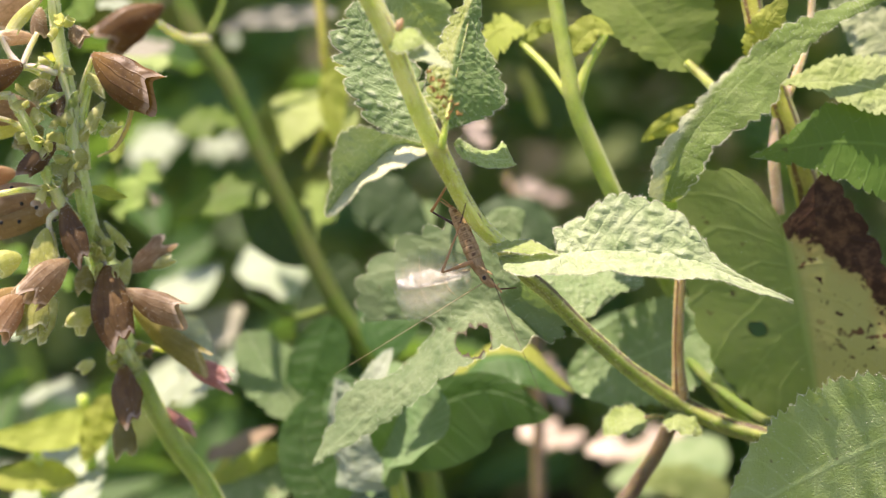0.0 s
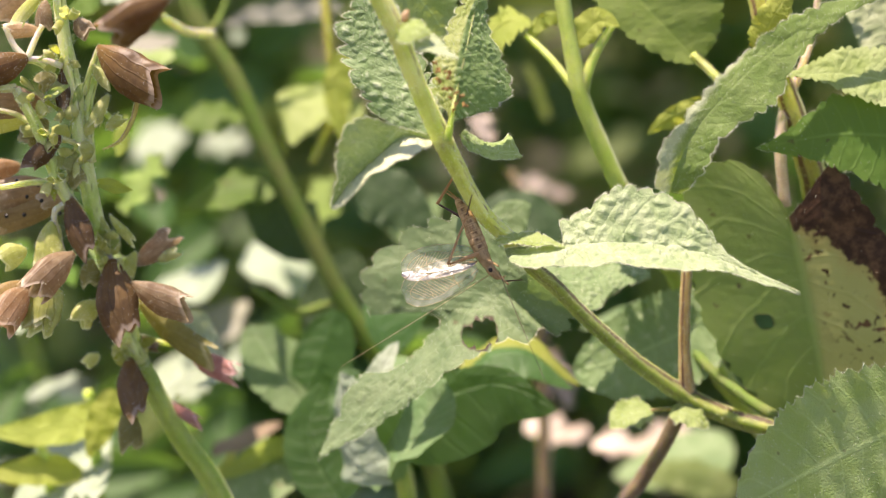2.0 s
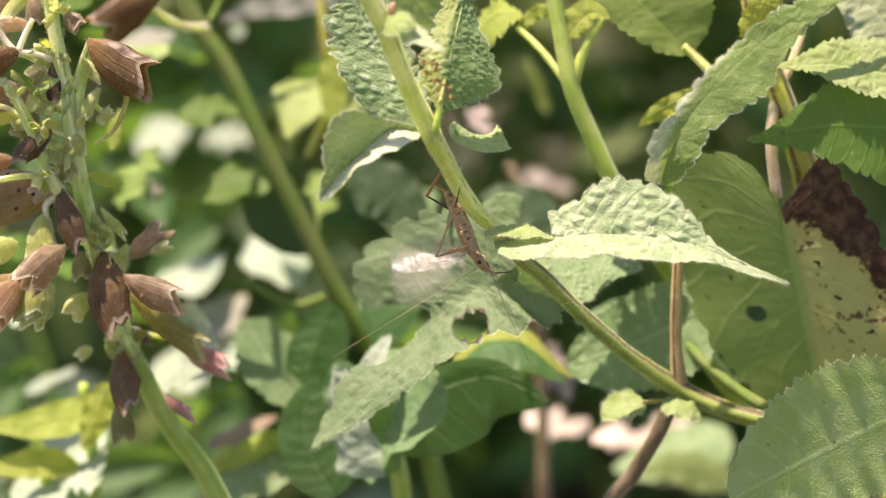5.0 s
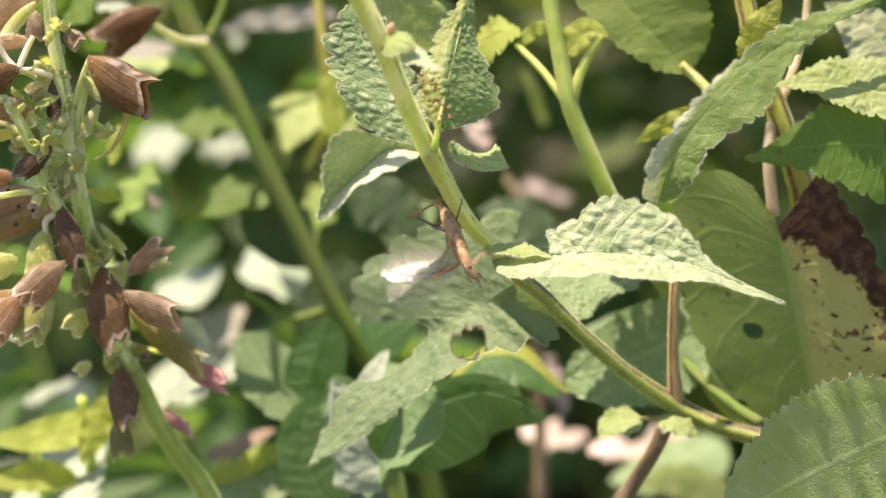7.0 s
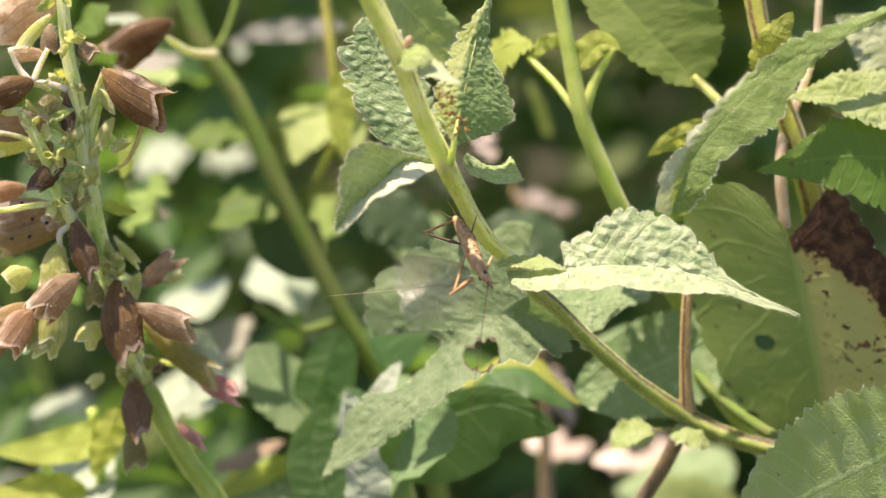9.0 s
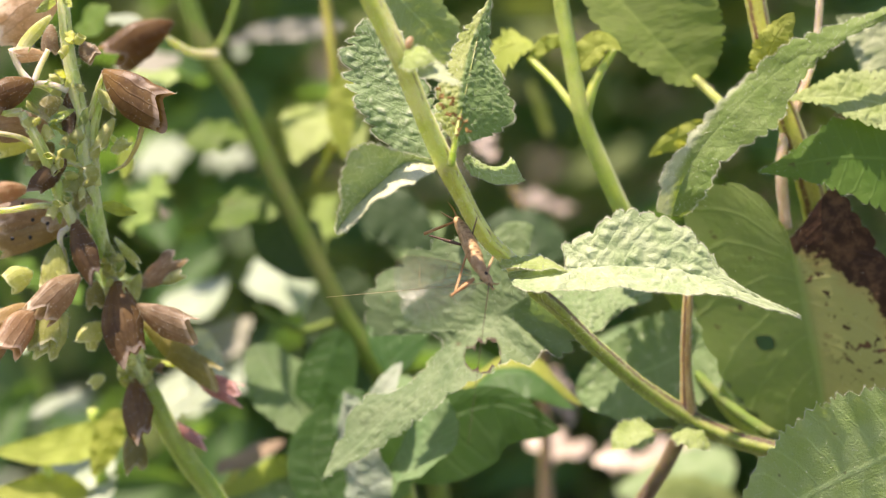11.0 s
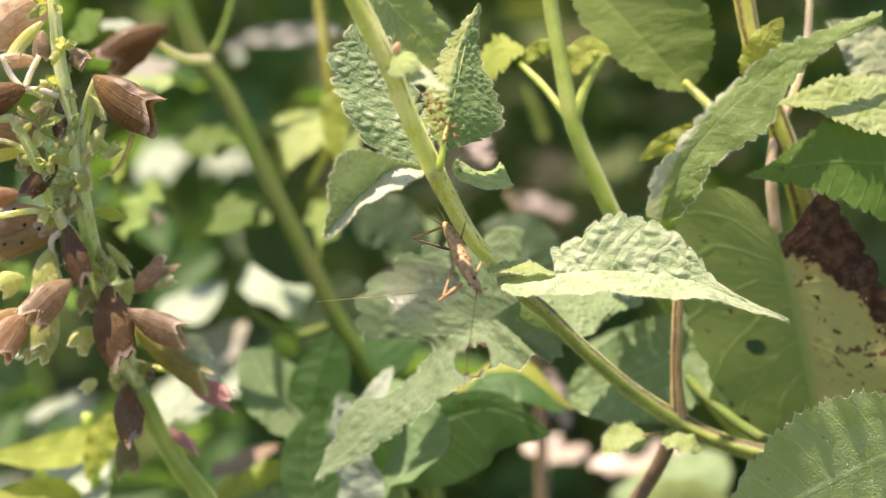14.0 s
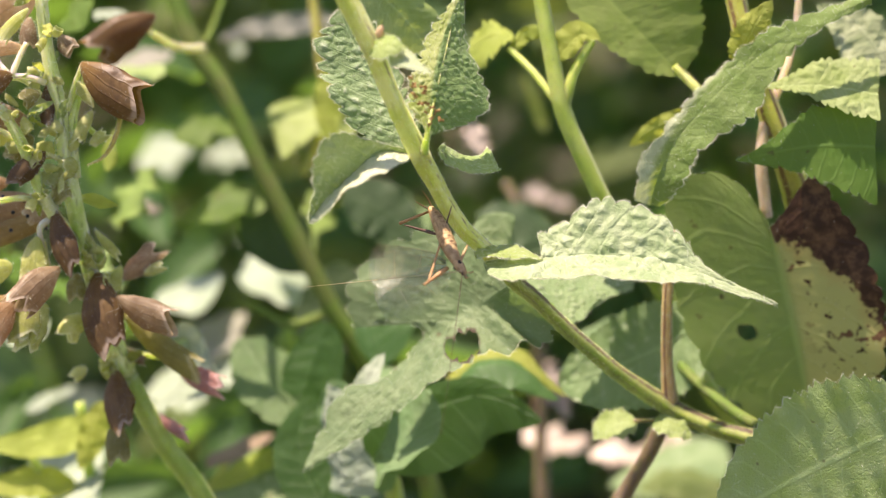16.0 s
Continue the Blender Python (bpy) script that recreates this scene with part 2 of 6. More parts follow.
STEM_LOWER = stem_material("lower_stem", (0.17, 0.225, 0.038), (0.26, 0.30, 0.07), (0.075, 0.032, 0.022), 0.8, ridges=((0.58, 0.08, 0.32), (0.86, 0.03, 0.45)))
STEM_RED = stem_material("reddish_stem", (0.30, 0.20, 0.085), (0.42, 0.29, 0.14), (0.085, 0.028, 0.022), 0.7, ridges=((0.60, 0.05, 0.2), (0.90, 0.05, 0.2)))
STEM_DARK = stem_material("purple_stem", (0.12, 0.08, 0.045), (0.19, 0.14, 0.08), (0.05, 0.03, 0.03), 0.6)
STEM_YELLOW = stem_material("yellow_green_stem", (0.38, 0.40, 0.06), (0.50, 0.48, 0.11), (0.17, 0.085, 0.03), 0.5, ridges=((0.66, 0.07, 0.3), (0.92, 0.05, 0.3)))
STEM_FAR = stem_material("far_stem", (0.25, 0.35, 0.05), (0.35, 0.43, 0.10), (0.15, 0.15, 0.05), 0.4)
STEM_PINK = stem_material("pinkish_stem", (0.40, 0.29, 0.19), (0.54, 0.43, 0.33), (0.16, 0.08, 0.05), 0.5, ridges=((0.60, 0.05, 0.3),))
STEM_WHITE = stem_material("pale_stalk", (0.46, 0.42, 0.30), (0.60, 0.56, 0.42), (0.26, 0.18, 0.11), 0.5)
HAIR = plain("plant_hair", (0.75, 0.78, 0.62), (0.85, 0.86, 0.74), 0.4, thin=0.5, through_colour=(0.85, 0.88, 0.7))


def papery(name, a, b, glow, thin=0.4):
    """Dry ribbed calyx paper: long veins, blotches, sheen, light passing through."""
    n = Nodes(name)
    sep = n.node("SeparateXYZ", Vector=n.node("UVMap").outputs[0])
    rand = n.node("ObjectInfo").outputs["Random"]
    ribs = n.math("PINGPONG", n.math("MULTIPLY_ADD", n.noise(300.0, 2.0), 0.06, sep.outputs[1]), 0.042)
    rib = n.math("SUBTRACT", 1.0, n.ramp(ribs, 0.0, 0.012))
    g = n.ramp(n.noise(260.0, 5.0, 0.7), 0.36, 0.64)
    col = n.mix(g, a, b)
    col = n.mix(n.math("MULTIPLY", n.ramp(n.noise(900.0, 3.0, 0.6), 0.52, 0.66), 0.55), col, tuple(c * 0.45 for c in a))
    col = n.mix(n.math("MULTIPLY", n.ramp(sep.outputs[0], 0.75, 0.0), 0.2), col, glow)
    col = n.mix(n.math("MULTIPLY", n.ramp(n.math("MULTIPLY_ADD", n.noise(700.0), 0.08, sep.outputs[0]), 0.95, 1.01), 0.75), col, tuple(min(1.0, 0.22 + c * 1.5) for c in b))
    col = n.mix(n.math("MULTIPLY", rib, 0.2), col, tuple(c * 0.6 for c in a))
    tone = n.node("HueSaturation", Color=col)
    n.put(tone.inputs["Value"], n.math("MULTIPLY_ADD", rand, 0.5, 0.75))
    nb = n.bump(n.math("ADD", n.math("MULTIPLY", rib, 0.4), n.noise(700.0, 3.0)), 0.4, 0.0003)
    skin = n.node("BsdfPrincipled", Base_Color=tone.outputs[0], Roughness=0.48, Normal=nb)
    skin.inputs["Specular IOR Level"].default_value = 0.5
    skin.inputs["Sheen Weight"].default_value = 0.03
    tr = n.node("BsdfTranslucent", Color=n.mix(n.math("MULTIPLY", rib, 0.25), glow, a))
    m = n.node("MixShader", Fac=thin)
    n.t.links.new(skin.outputs[0], m.inputs[1])
    n.t.links.new(tr.outputs[0], m.inputs[2])
    return n.finish(m.outputs[0])


POD = papery("dry_calyx", (0.060, 0.034, 0.011), (0.145, 0.090, 0.030), (0.42, 0.23, 0.045), 0.38)
POD_LIGHT = papery("pinkish_calyx", (0.30, 0.20, 0.115), (0.74, 0.62, 0.45), (0.76, 0.58, 0.34), 0.5)
POD_RED = papery("russet_calyx", (0.14, 0.095, 0.055), (0.36, 0.28, 0.18), (0.58, 0.42, 0.22), 0.46)
POD_GREEN = papery("green_calyx", (0.44, 0.48, 0.12), (0.66, 0.66, 0.32), (0.70, 0.74, 0.22), 0.5)
POD_ORANGE = papery("orange_calyx", (0.22, 0.14, 0.07), (0.50, 0.36, 0.22), (0.64, 0.42, 0.22), 0.48)
POD_OLIVE = papery("olive_calyx", (0.18, 0.18, 0.05), (0.32, 0.29, 0.11), (0.54, 0.50, 0.13), 0.48)
POD_GREY = papery("grey_calyx", (0.13, 0.10, 0.075), (0.30, 0.25, 0.19), (0.60, 0.46, 0.24), 0.45)
POD_TAN = papery("tan_calyx", (0.30, 0.21, 0.085), (0.50, 0.38, 0.19), (0.70, 0.52, 0.2), 0.48)
POD_PINK = papery("pink_calyx", (0.42, 0.20, 0.17), (0.50, 0.30, 0.25), (0.60, 0.30, 0.24))
SEED = plain("black_seed", (0.012, 0.012, 0.012), (0.02, 0.02, 0.02), 0.3, 900.0)
LITTER = plain("litter", (0.10, 0.07, 0.045), (0.22, 0.17, 0.11), 0.85, 90.0)
RUST = plain("withered_leaf", (0.20, 0.11, 0.03), (0.46, 0.29, 0.10), 0.7, 900.0, 0.2, (0.35, 0.18, 0.06), 0.6)
DRY = plain("dry_litter", (0.28, 0.22, 0.17), (0.66, 0.58, 0.48), 0.8, 160.0, 0.1, (0.4, 0.3, 0.2))


# ---- mesh helpers ----
def V(p):
    return np.array(p, float)


def spline(points, n):
    """n places and unit tangents along a smooth curve through the points."""
    p = V(points)
    p = np.vstack([2 * p[0] - p[1], p, 2 * p[-1] - p[-2]])
    m = len(p) - 3
    out = []
    for u in np.linspace(0, m, n):
        i = min(int(u), m - 1)
        t = u - i
        a, b, c, d = p[i:i + 4]
        out.append(0.5 * (2 * b + (c - a) * t + (2 * a - 5 * b + 4 * c - d) * t * t + (3 * b - a - 3 * c + d) * t ** 3))
    out = V(out)
    tan = np.gradient(out, axis=0)
    return out, tan / np.linalg.norm(tan, axis=1)[:, None]


def unit(v):
    return v / (np.linalg.norm(v, axis=-1)[..., None] + 1e-12)


def put_mesh(name, verts, faces, material, parent=None, label="", uv=None, smooth=True, rim=None, crest=None):
    """One mesh object from places in mm."""
    me = bpy.data.meshes.new(name)
    me.from_pydata((np.asarray(verts) * MM).tolist(), [], faces)
    me.materials.append(material)
    if uv is not None:
        layer = me.uv_layers.new(name="UVMap")
        idx = np.empty(len(me.loops), int)
        me.loops.foreach_get("vertex_index", idx)
        layer.data.foreach_set("uv", np.asarray(uv, float)[idx].ravel())
    if rim is not None:
        at = me.attributes.new("rim", "FLOAT", "POINT")
        at.data.foreach_set("value", np.asarray(rim, float))
    if crest is not None:
        at = me.attributes.new("crest", "FLOAT", "POINT")
        at.data.foreach_set("value", np.asarray(crest, float))
    if smooth:
        me.polygons.foreach_set("use_smooth", [True] * len(me.polygons))
    me.update()
    ob = new(name, me)
    if parent is not None:
        ob.parent = parent
    if label:
        tagged(ob, label)
    return ob


def thing(name, label, category, group="", kind=""):
    return tagged(new(name), label, category, group, kind)


def ripple(x, y, z, scale):
    return noise.noise(Vector((x * scale, y * scale, z * scale)))


def blade(mid, left, right, shape=(0.55, 0.85), teeth=18, bite=0.10, quilt=0.35, wave=0.4, rows=110, cols=12, holes=(), seed=0, veins=9, cells=1.0, right_bite=None):
    """A leaf's sheet: the midrib runs through mid; left and right are the places where its two edges are broadest, or the courses of both edges."""
    drawn = isinstance(left, list)
    m, t = spline(mid, rows)
    s = np.linspace(0, 1, rows)
    a, b = shape
    prof = (s + 0.012) ** a * (1.0 - s + 0.004) ** b
    prof = prof / prof.max()
    verts, uv = [], []
    halves = []
    for edge in (left, right):
        if drawn:
            d = spline(edge, rows)[0] - m
            halves.append((np.linalg.norm(d, axis=1), unit(d)))
            continue
        e = V(edge)
        k = np.argmin(np.linalg.norm(m - e, axis=1))
        k = min(max(k, 4), rows - 5)
        d = e - m[k]
        wide = np.linalg.norm(d) / max(prof[k], 0.3)
        d = d - t * (t @ d)[:, None]
        halves.append((wide, unit(d)))
    w = np.linspace(-1, 1, 2 * cols + 1)
    rng = random.Random(seed)
    ph = rng.random() * 10
    tooth = np.abs(((s * teeth + 0.3 * np.sin(s * 23 + ph)) % 1.0) - 0.62) / 0.62
    if drawn:
        # rounded scallops, evenly spaced along each edge
        scallops = []
        for edge in (left, right):
            run = np.concatenate(([0], np.cumsum(np.linalg.norm(np.diff(spline(edge, rows)[0], axis=0), axis=1))))
            run = run / run[-1]
            scallops.append(np.abs(np.sin(np.pi * (run * teeth + 0.25 * np.sin(run * 23 + ph)))) ** 0.6)
    grid = np.zeros((rows, len(w), 3))
    for j, x in enumerate(w):
        wide, d = halves[0] if x < 0 else halves[1]
        up = unit(np.cross(t, d)) * (1 if x < 0 else -1)
        ax = abs(x)
        if drawn:
            span = wide.max()
            prof, wide = np.minimum(1, wide / span), span
        reach = wide * prof * ax * (1 - bite * (1 - tooth) * ax ** 3)
        if drawn:
            nick = 4.5 * (bite if x < 0 or right_bite is None else right_bite) * (1 - scallops[0 if x < 0 else 1]) + 0.14 * np.sin(s * 61 + 4 * np.sin(s * 27 + ph + x))
            reach = wide * prof * ax - nick * ax ** 3 * np.minimum(1, 3 * prof)
        # quilting between the side veins
        q = np.abs(np.sin(np.pi * (s * veins - ax * 1.3))) ** 0.7 * math.sin(math.pi * min(ax * 1.02, 1)) ** 0.6
        q = (0.12 if drawn else 0.35) * q * quilt * np.minimum(1, prof * 1.6)
        ed = wave * ax ** 2 * np.sin(s * teeth * 1.9 + ph + (2 if x < 0 else 0)) * prof
        grid[:, j] = m + d * reach[:, None] + up * (q + ed)[:, None]
    # finer unevenness, swelling towards the upper face
    face = np.cross(t, halves[0][1])
    if drawn:
        face = -unit(np.cross(np.gradient(grid, axis=0), np.gradient(grid, axis=1)))
        face = face * (1 if face.reshape(-1, 3).mean(0) @ V((0, -0.6, 0.8)) > 0 else -1)
    else:
        face = np.repeat(face[:, None], len(w), 1)
    crest = np.zeros((rows, len(w)))
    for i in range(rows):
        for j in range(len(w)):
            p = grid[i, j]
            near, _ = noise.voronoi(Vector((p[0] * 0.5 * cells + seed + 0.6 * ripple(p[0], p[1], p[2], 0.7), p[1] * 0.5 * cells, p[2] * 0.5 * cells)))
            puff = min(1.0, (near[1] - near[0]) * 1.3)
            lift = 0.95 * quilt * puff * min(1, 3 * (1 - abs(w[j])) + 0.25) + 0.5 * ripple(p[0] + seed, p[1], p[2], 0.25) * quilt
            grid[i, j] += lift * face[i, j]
            crest[i, j] = min(1.0, 0.8 * puff)
    keep = np.ones((rows, len(w)), bool)
    rim = np.zeros((rows, len(w)))
    for x, z, r in holes:
        for i in range(rows):
            for j in range(len(w)):
                p = grid[i, j]
                rr = r * (1 + 0.35 * ripple(p[0], seed, p[2], 0.55) + 0.2 * ripple(p[0], seed, p[2], 1.6))
                dd = math.hypot(p[0] - x, p[2] - z)
                if dd < rr:
                    if rr - dd < 0.32 and dd > 0.05:
                        grid[i, j, 0] = x + (p[0] - x) * rr / dd
                        grid[i, j, 2] = z + (p[2] - z) * rr / dd
                    else:
                        keep[i, j] = False
                rim[i, j] = max(rim[i, j], 1 - min(1, max(0, (dd - rr) / 0.22)))
    nw = len(w)
    faces = []
    for i in range(rows - 1):
        for j in range(nw - 1):
            if keep[i, j] and keep[i + 1, j] and keep[i, j + 1] and keep[i + 1, j + 1]:
                faces.append((i * nw + j, i * nw + j + 1, (i + 1) * nw + j + 1, (i + 1) * nw + j))
    uv = np.stack(np.meshgrid(s, (w + 1) / 2, indexing="ij"), -1).reshape(-1, 2)
    return grid, faces, uv, rim.ravel(), crest.ravel()


def fringe(points, ways, length, rng, spread=0.5, thick=0.021):
    """Fine tapering hairs from the points along the ways: verts and faces."""
    verts, faces = [], []
    for p, d in zip(points, ways):
        d = unit(V(d) + V([rng.gauss(0, spread) for _ in range(3)]))
        h = length * rng.uniform(0.5, 1.2)
        side = unit(np.cross(d, V([rng.gauss(0, 1) for _ in range(3)]))) * thick
        other = np.cross(d, side)
        k = len(verts)
        bend = V([rng.gauss(0, 0.12) for _ in range(3)]) * h
        verts += [p + side, p - side * 0.5 + other * 0.87, p - side * 0.5 - other * 0.87, p + d * h + bend]
        faces += [(k, k + 1, k + 3), (k + 1, k + 2, k + 3), (k + 2, k, k + 3)]
    return verts, faces


def leaf(parent, material, mid, left, right, name="leaf", label="", hairs=0, **how):
    grid, faces, uv, rim, crest = blade(mid, left, right, **how)
    ob = put_mesh(name, grid.reshape(-1, 3), faces, material, parent, label, uv, rim=rim, crest=crest)
    if hairs:
        rng = random.Random(how.get("seed", 0) + 5)
        pts, ways = [], []
        rows, nw = grid.shape[:2]
        used = {k for f in faces for k in f}
        for _ in range(hairs):
            i, j = rng.randrange(1, rows - 1), rng.choice((0, nw - 1))
            if i * nw + j not in used or (i + 1) * nw + j not in used:
                continue
            inner = grid[i, 1 if j == 0 else nw - 2]
            f = rng.random()
            pts.append(grid[i, j] * (1 - f) + grid[i + 1, j] * f)
            ways.append(unit(grid[i, j] - inner))
        for _ in range(hairs):
            i, j = rng.randrange(1, rows - 1), rng.randrange(1, nw - 1)
            if i * nw + j not in used:
                continue
            nn = np.cross(grid[i + 1, j] - grid[i, j], grid[i, j + 1] - grid[i, j])
            pts.append(grid[i, j])
            ways.append(unit(nn) * rng.choice((-1, 1)))
        v, f = fringe(pts, ways, 0.52, rng)
        tagged(put_mesh("hairs", v, f, HAIR, ob, smooth=False), kind="stuff")
    return ob


def tube(points, radii, n=40, sides=12, square=0.0):
    """A stem's skin along the points: verts, faces, uv, axis, outward ways."""
    p, t = spline(points, n)
    r = np.interp(np.linspace(0, 1, n), np.linspace(0, 1, len(radii)), radii)
    ref = V((0.3, -1, 0.2))
    verts, uv, ways = [], [], []
    for i in range(n):
        a = unit(np.cross(t[i], ref))
        b = np.cross(t[i], a)
        for k in range(sides + 1):
            f = 2 * math.pi * k / sides
            rr = r[i] * (1 + square * 0.14 * math.cos(4 * f)) * (1 + 0.05 * ripple(p[i][0] * 2, k % sides, p[i][2] * 2, 0.5))
            d = a * math.cos(f) + b * math.sin(f)
            verts.append(p[i] + d * rr)
            ways.append(d)
            uv.append((i / n * np.linalg.norm(p[-1] - p[0]) / 12.0, k / sides))
    m = sides + 1
    faces = [(i * m + k, i * m + k + 1, (i + 1) * m + k + 1, (i + 1) * m + k) for i in range(n - 1) for k in range(sides)]
    faces += [tuple(range(sides))[::-1], tuple((n - 1) * m + k for k in range(sides))]
    return verts, faces, uv, ways


def stem(parent, material, points, radii, name="stem", label="", hairs=0, length=0.45, **how):
    verts, faces, uv, ways = tube(points, radii, **how)
    ob = put_mesh(name, verts, faces, material, parent, label, uv)
    if hairs:
        rng = random.Random(len(verts) + hairs)
        pts, ds = [], []
        m = how.get("sides", 12) + 1
        for _ in range(hairs):
            i = rng.randrange(len(verts) - m - 1)
            if i % m == m - 1:
                continue
            f, g = rng.random(), rng.random()
            pts.append((V(verts[i]) * (1 - g) + V(verts[i + 1]) * g) * (1 - f) + (V(verts[i + m]) * (1 - g) + V(verts[i + m + 1]) * g) * f)
            ds.append(ways[i])
        v, f = fringe(pts, ds, length, rng, 0.35, 0.022)
        tagged(put_mesh("hairs", v, f, HAIR, ob, smooth=False), kind="stuff")
    return ob


def knob(p, radii, turn=(0, 0, 0), rings=12, sides=14, bumps=0.06):
    """A small uneven ovoid round p: verts and faces."""
    e = Euler([radians(a) for a in turn]).to_matrix()
    verts, faces = [], []
    for i in range(rings + 1):
        f = math.pi * i / rings
        for k in range(sides):
            g = 2 * math.pi * k / sides
            q = Vector((math.sin(f) * math.cos(g) * radii[0], math.sin(f) * math.sin(g) * radii[1], math.cos(f) * radii[2]))
            q *= 1 + bumps * noise.noise(q * 1.3 + Vector(p))
            verts.append(V(p) + V(e @ q))
    for i in range(rings):
        for k in range(sides):
            faces.append((i * sides + k, i * sides + (k + 1) % sides, (i + 1) * sides + (k + 1) % sides, (i + 1) * sides + k))
    return verts, faces


def calyx(parent, material, base, mouth, wide, flat=0.6, side_way=(0, -1, 0), teeth=3, label="", name="calyx", hairs=60, gape=0.9):
    """A two-lipped papery bell from its base to its mouth."""
    a, b = V(base), V(mouth)
    length = np.linalg.norm(b - a)
    d = (b - a) / length
    u = unit(np.cross(d, V(side_way)))
    v = np.cross(d, u)
    rows, sides = 16, 24
    rng = random.Random(int(wide * 1000) + int(length * 100))
    ph = rng.random() * 6
    grid = np.zeros((rows, sides, 3))
    for i in range(rows):
        s = i / (rows - 1)
        r = wide * (0.16 + 0.84 * math.sin(min(1, s * 1.35) * math.pi / 2) ** 0.8) * (1 - 0.62 * (max(0, s - 0.55) / 0.45) ** 1.7 * (1 - gape))
        if gape > 0.8:
            r = wide * (0.14 + 0.86 * math.sin(min(1.0, s * 1.45) * math.pi / 2)) * (1 - 0.5 * max(0.0, s - 0.6))
        for k in range(sides):
            f = 2 * math.pi * k / sides
            lip = abs(math.sin(f * teeth / 2 + ph * 0.05)) ** 1.4
            upper = max(0.0, math.cos(f))
            reach = s * length * (0.80 + (0.05 + 0.17 * gape) * lip * s + 0.15 * upper ** 3 * s + 0.05 * math.cos(f))
            keel = 1 + 0.16 * upper ** 6 + 0.10 * max(0.0, -math.cos(f)) ** 6
            flare = 1 + 0.28 * gape * max(0.0, s - 0.7) / 0.3 * (1 - upper)
            ridge = 1 + 0.05 * math.cos(f * 8 + ph) * s + 0.30 * ripple(f * 0.8, s * 3, ph, 1.0) * s + 0.12 * ripple(f * 2.2, s * 6, ph + 3, 1.0) * s
            bend = 0.12 * length * s * s
            grid[i, k] = a + d * reach + (u * math.cos(f) * keel + v * math.sin(f) * flat) * r * ridge * flare - u * bend
    verts = grid.reshape(-1, 3)
    faces = [(i * sides + k, i * sides + (k + 1) % sides, (i + 1) * sides + (k + 1) % sides, (i + 1) * sides + k) for i in range(rows - 1) for k in range(sides)]
    faces.append(tuple(range(sides))[::-1])
    uv = [(i / (rows - 1), k / sides) for i in range(rows) for k in range(sides)]
    ob = put_mesh(name, verts, faces, material, parent, label, uv)
    pts, ways = [], []
    for _ in range(hairs):
        i, k = rng.randrange(rows), rng.randrange(sides)
        pts.append(grid[i, k])
        ways.append(unit(grid[i, k] - (a + d * length * i / rows)))
    hv, hf = fringe(pts, ways, 0.55, rng, 0.5, 0.017)
    tagged(put_mesh("hairs", hv, hf, HAIR, ob, smooth=False), kind="stuff")
    return ob


# ---- ground ----
def ground():
    n = Nodes("soil")
    g = n.noise(26.0, 8.0, 0.7)
    col = n.mix(n.ramp(g, 0.35, 0.7), (0.035, 0.03, 0.02), (0.12, 0.10, 0.065))
    col = n.mix(n.math("MULTIPLY", n.ramp(n.noise(3.0, 6.0, 0.7), 0.4, 0.65), 0.7), col, (0.05, 0.07, 0.025))
    skin = n.node("BsdfPrincipled", Base_Color=col, Roughness=0.95, Normal=n.bump(g, 0.8, 0.02))
    mat = n.finish(skin.outputs[0])
    verts, faces = [], []
    ring = [0, 200, 500, 900, 1500, 2600, 5000, 12000, 40000, 200000, 1500000]
    sides = 48
    for r in ring:
        for k in range(sides):
            a = 2 * math.pi * k / sides
            x, y = r * math.cos(a), r * math.sin(a) + 500
            verts.append((x, y, 18 * noise.noise(Vector((x * 0.004, y * 0.004, 0)))))
    for i in range(len(ring) - 1):
        for k in range(sides):
            q = (k + 1) % sides
            faces.append((i * sides + k, (i + 1) * sides + k, (i + 1) * sides + q, i * sides + q))
    tagged(put_mesh("ground", verts, faces, mat), "dark garden soil with patches of moss and litter", "ground", kind="structure")


ground()


# ---- the main plant ----
plant = thing("sage_plant", "hairy pale green sage with chewed crinkled leaves, rooted in the bed", "plant")
stem(plant, STEM, [(-19.1, -5.6, 509.3), (-15.0, -6.5, 500.3), (-11.0, -6.7, 490.9), (-6.3, -7.2, 481.1), (-3.0, -5.8, 472.1), (0.4, -4.2, 463.9), (2.6, -3.0, 459.2), (4.4, -1.9, 455.2), (6.9, -0.3, 450.8), (9.6, 1.1, 447.6), (12.0, 2.5, 444.1)],
     [1.4, 1.4, 1.4, 1.3, 1.2, 1.36, 1.2, 1.14, 1.1, 1.08, 1.05], n=80, sides=16, square=1.0, hairs=3800, length=0.45, label="pale green hairy stem with purple flecks")
stem(plant, STEM_LOWER, [(9.6, 1.1, 447.6), (14.3, 3.9, 441.2), (17.6, 6.0, 437.5), (22.3, 8.8, 431.6), (27.1, 11.0, 426.3), (31.8, 12.8, 421.5), (39.5, 15.1, 415.2), (47.1, 13.3, 412.1), (56.4, 11.2, 410.1), (68.0, 10.5, 404.6), (77.8, 5.3, 380.9), (82.7, -6.4, 312.1), (102.5, -48.5, -41.8)],
     [1.05, 1.1, 1.08, 1.08, 1.1, 1.15, 1.35, 1.3, 1.3, 1.5, 2.2, 2.4, 2.6], n=110, sides=16, square=1.0, hairs=1800, length=0.42, name="lower_stem", label="olive green hairy stem streaked with purple brown")
for node in ((0.7, -4.3, 463.7), (-5.4, -6.9, 479.9), (39.7, 15.1, 415.0)):
    vv, ff = knob(node, (1.3, 1.25, 1.5), (0, -30, 0), 10, 14, 0.2)
    put_mesh("node", vv, ff, STEM, plant)
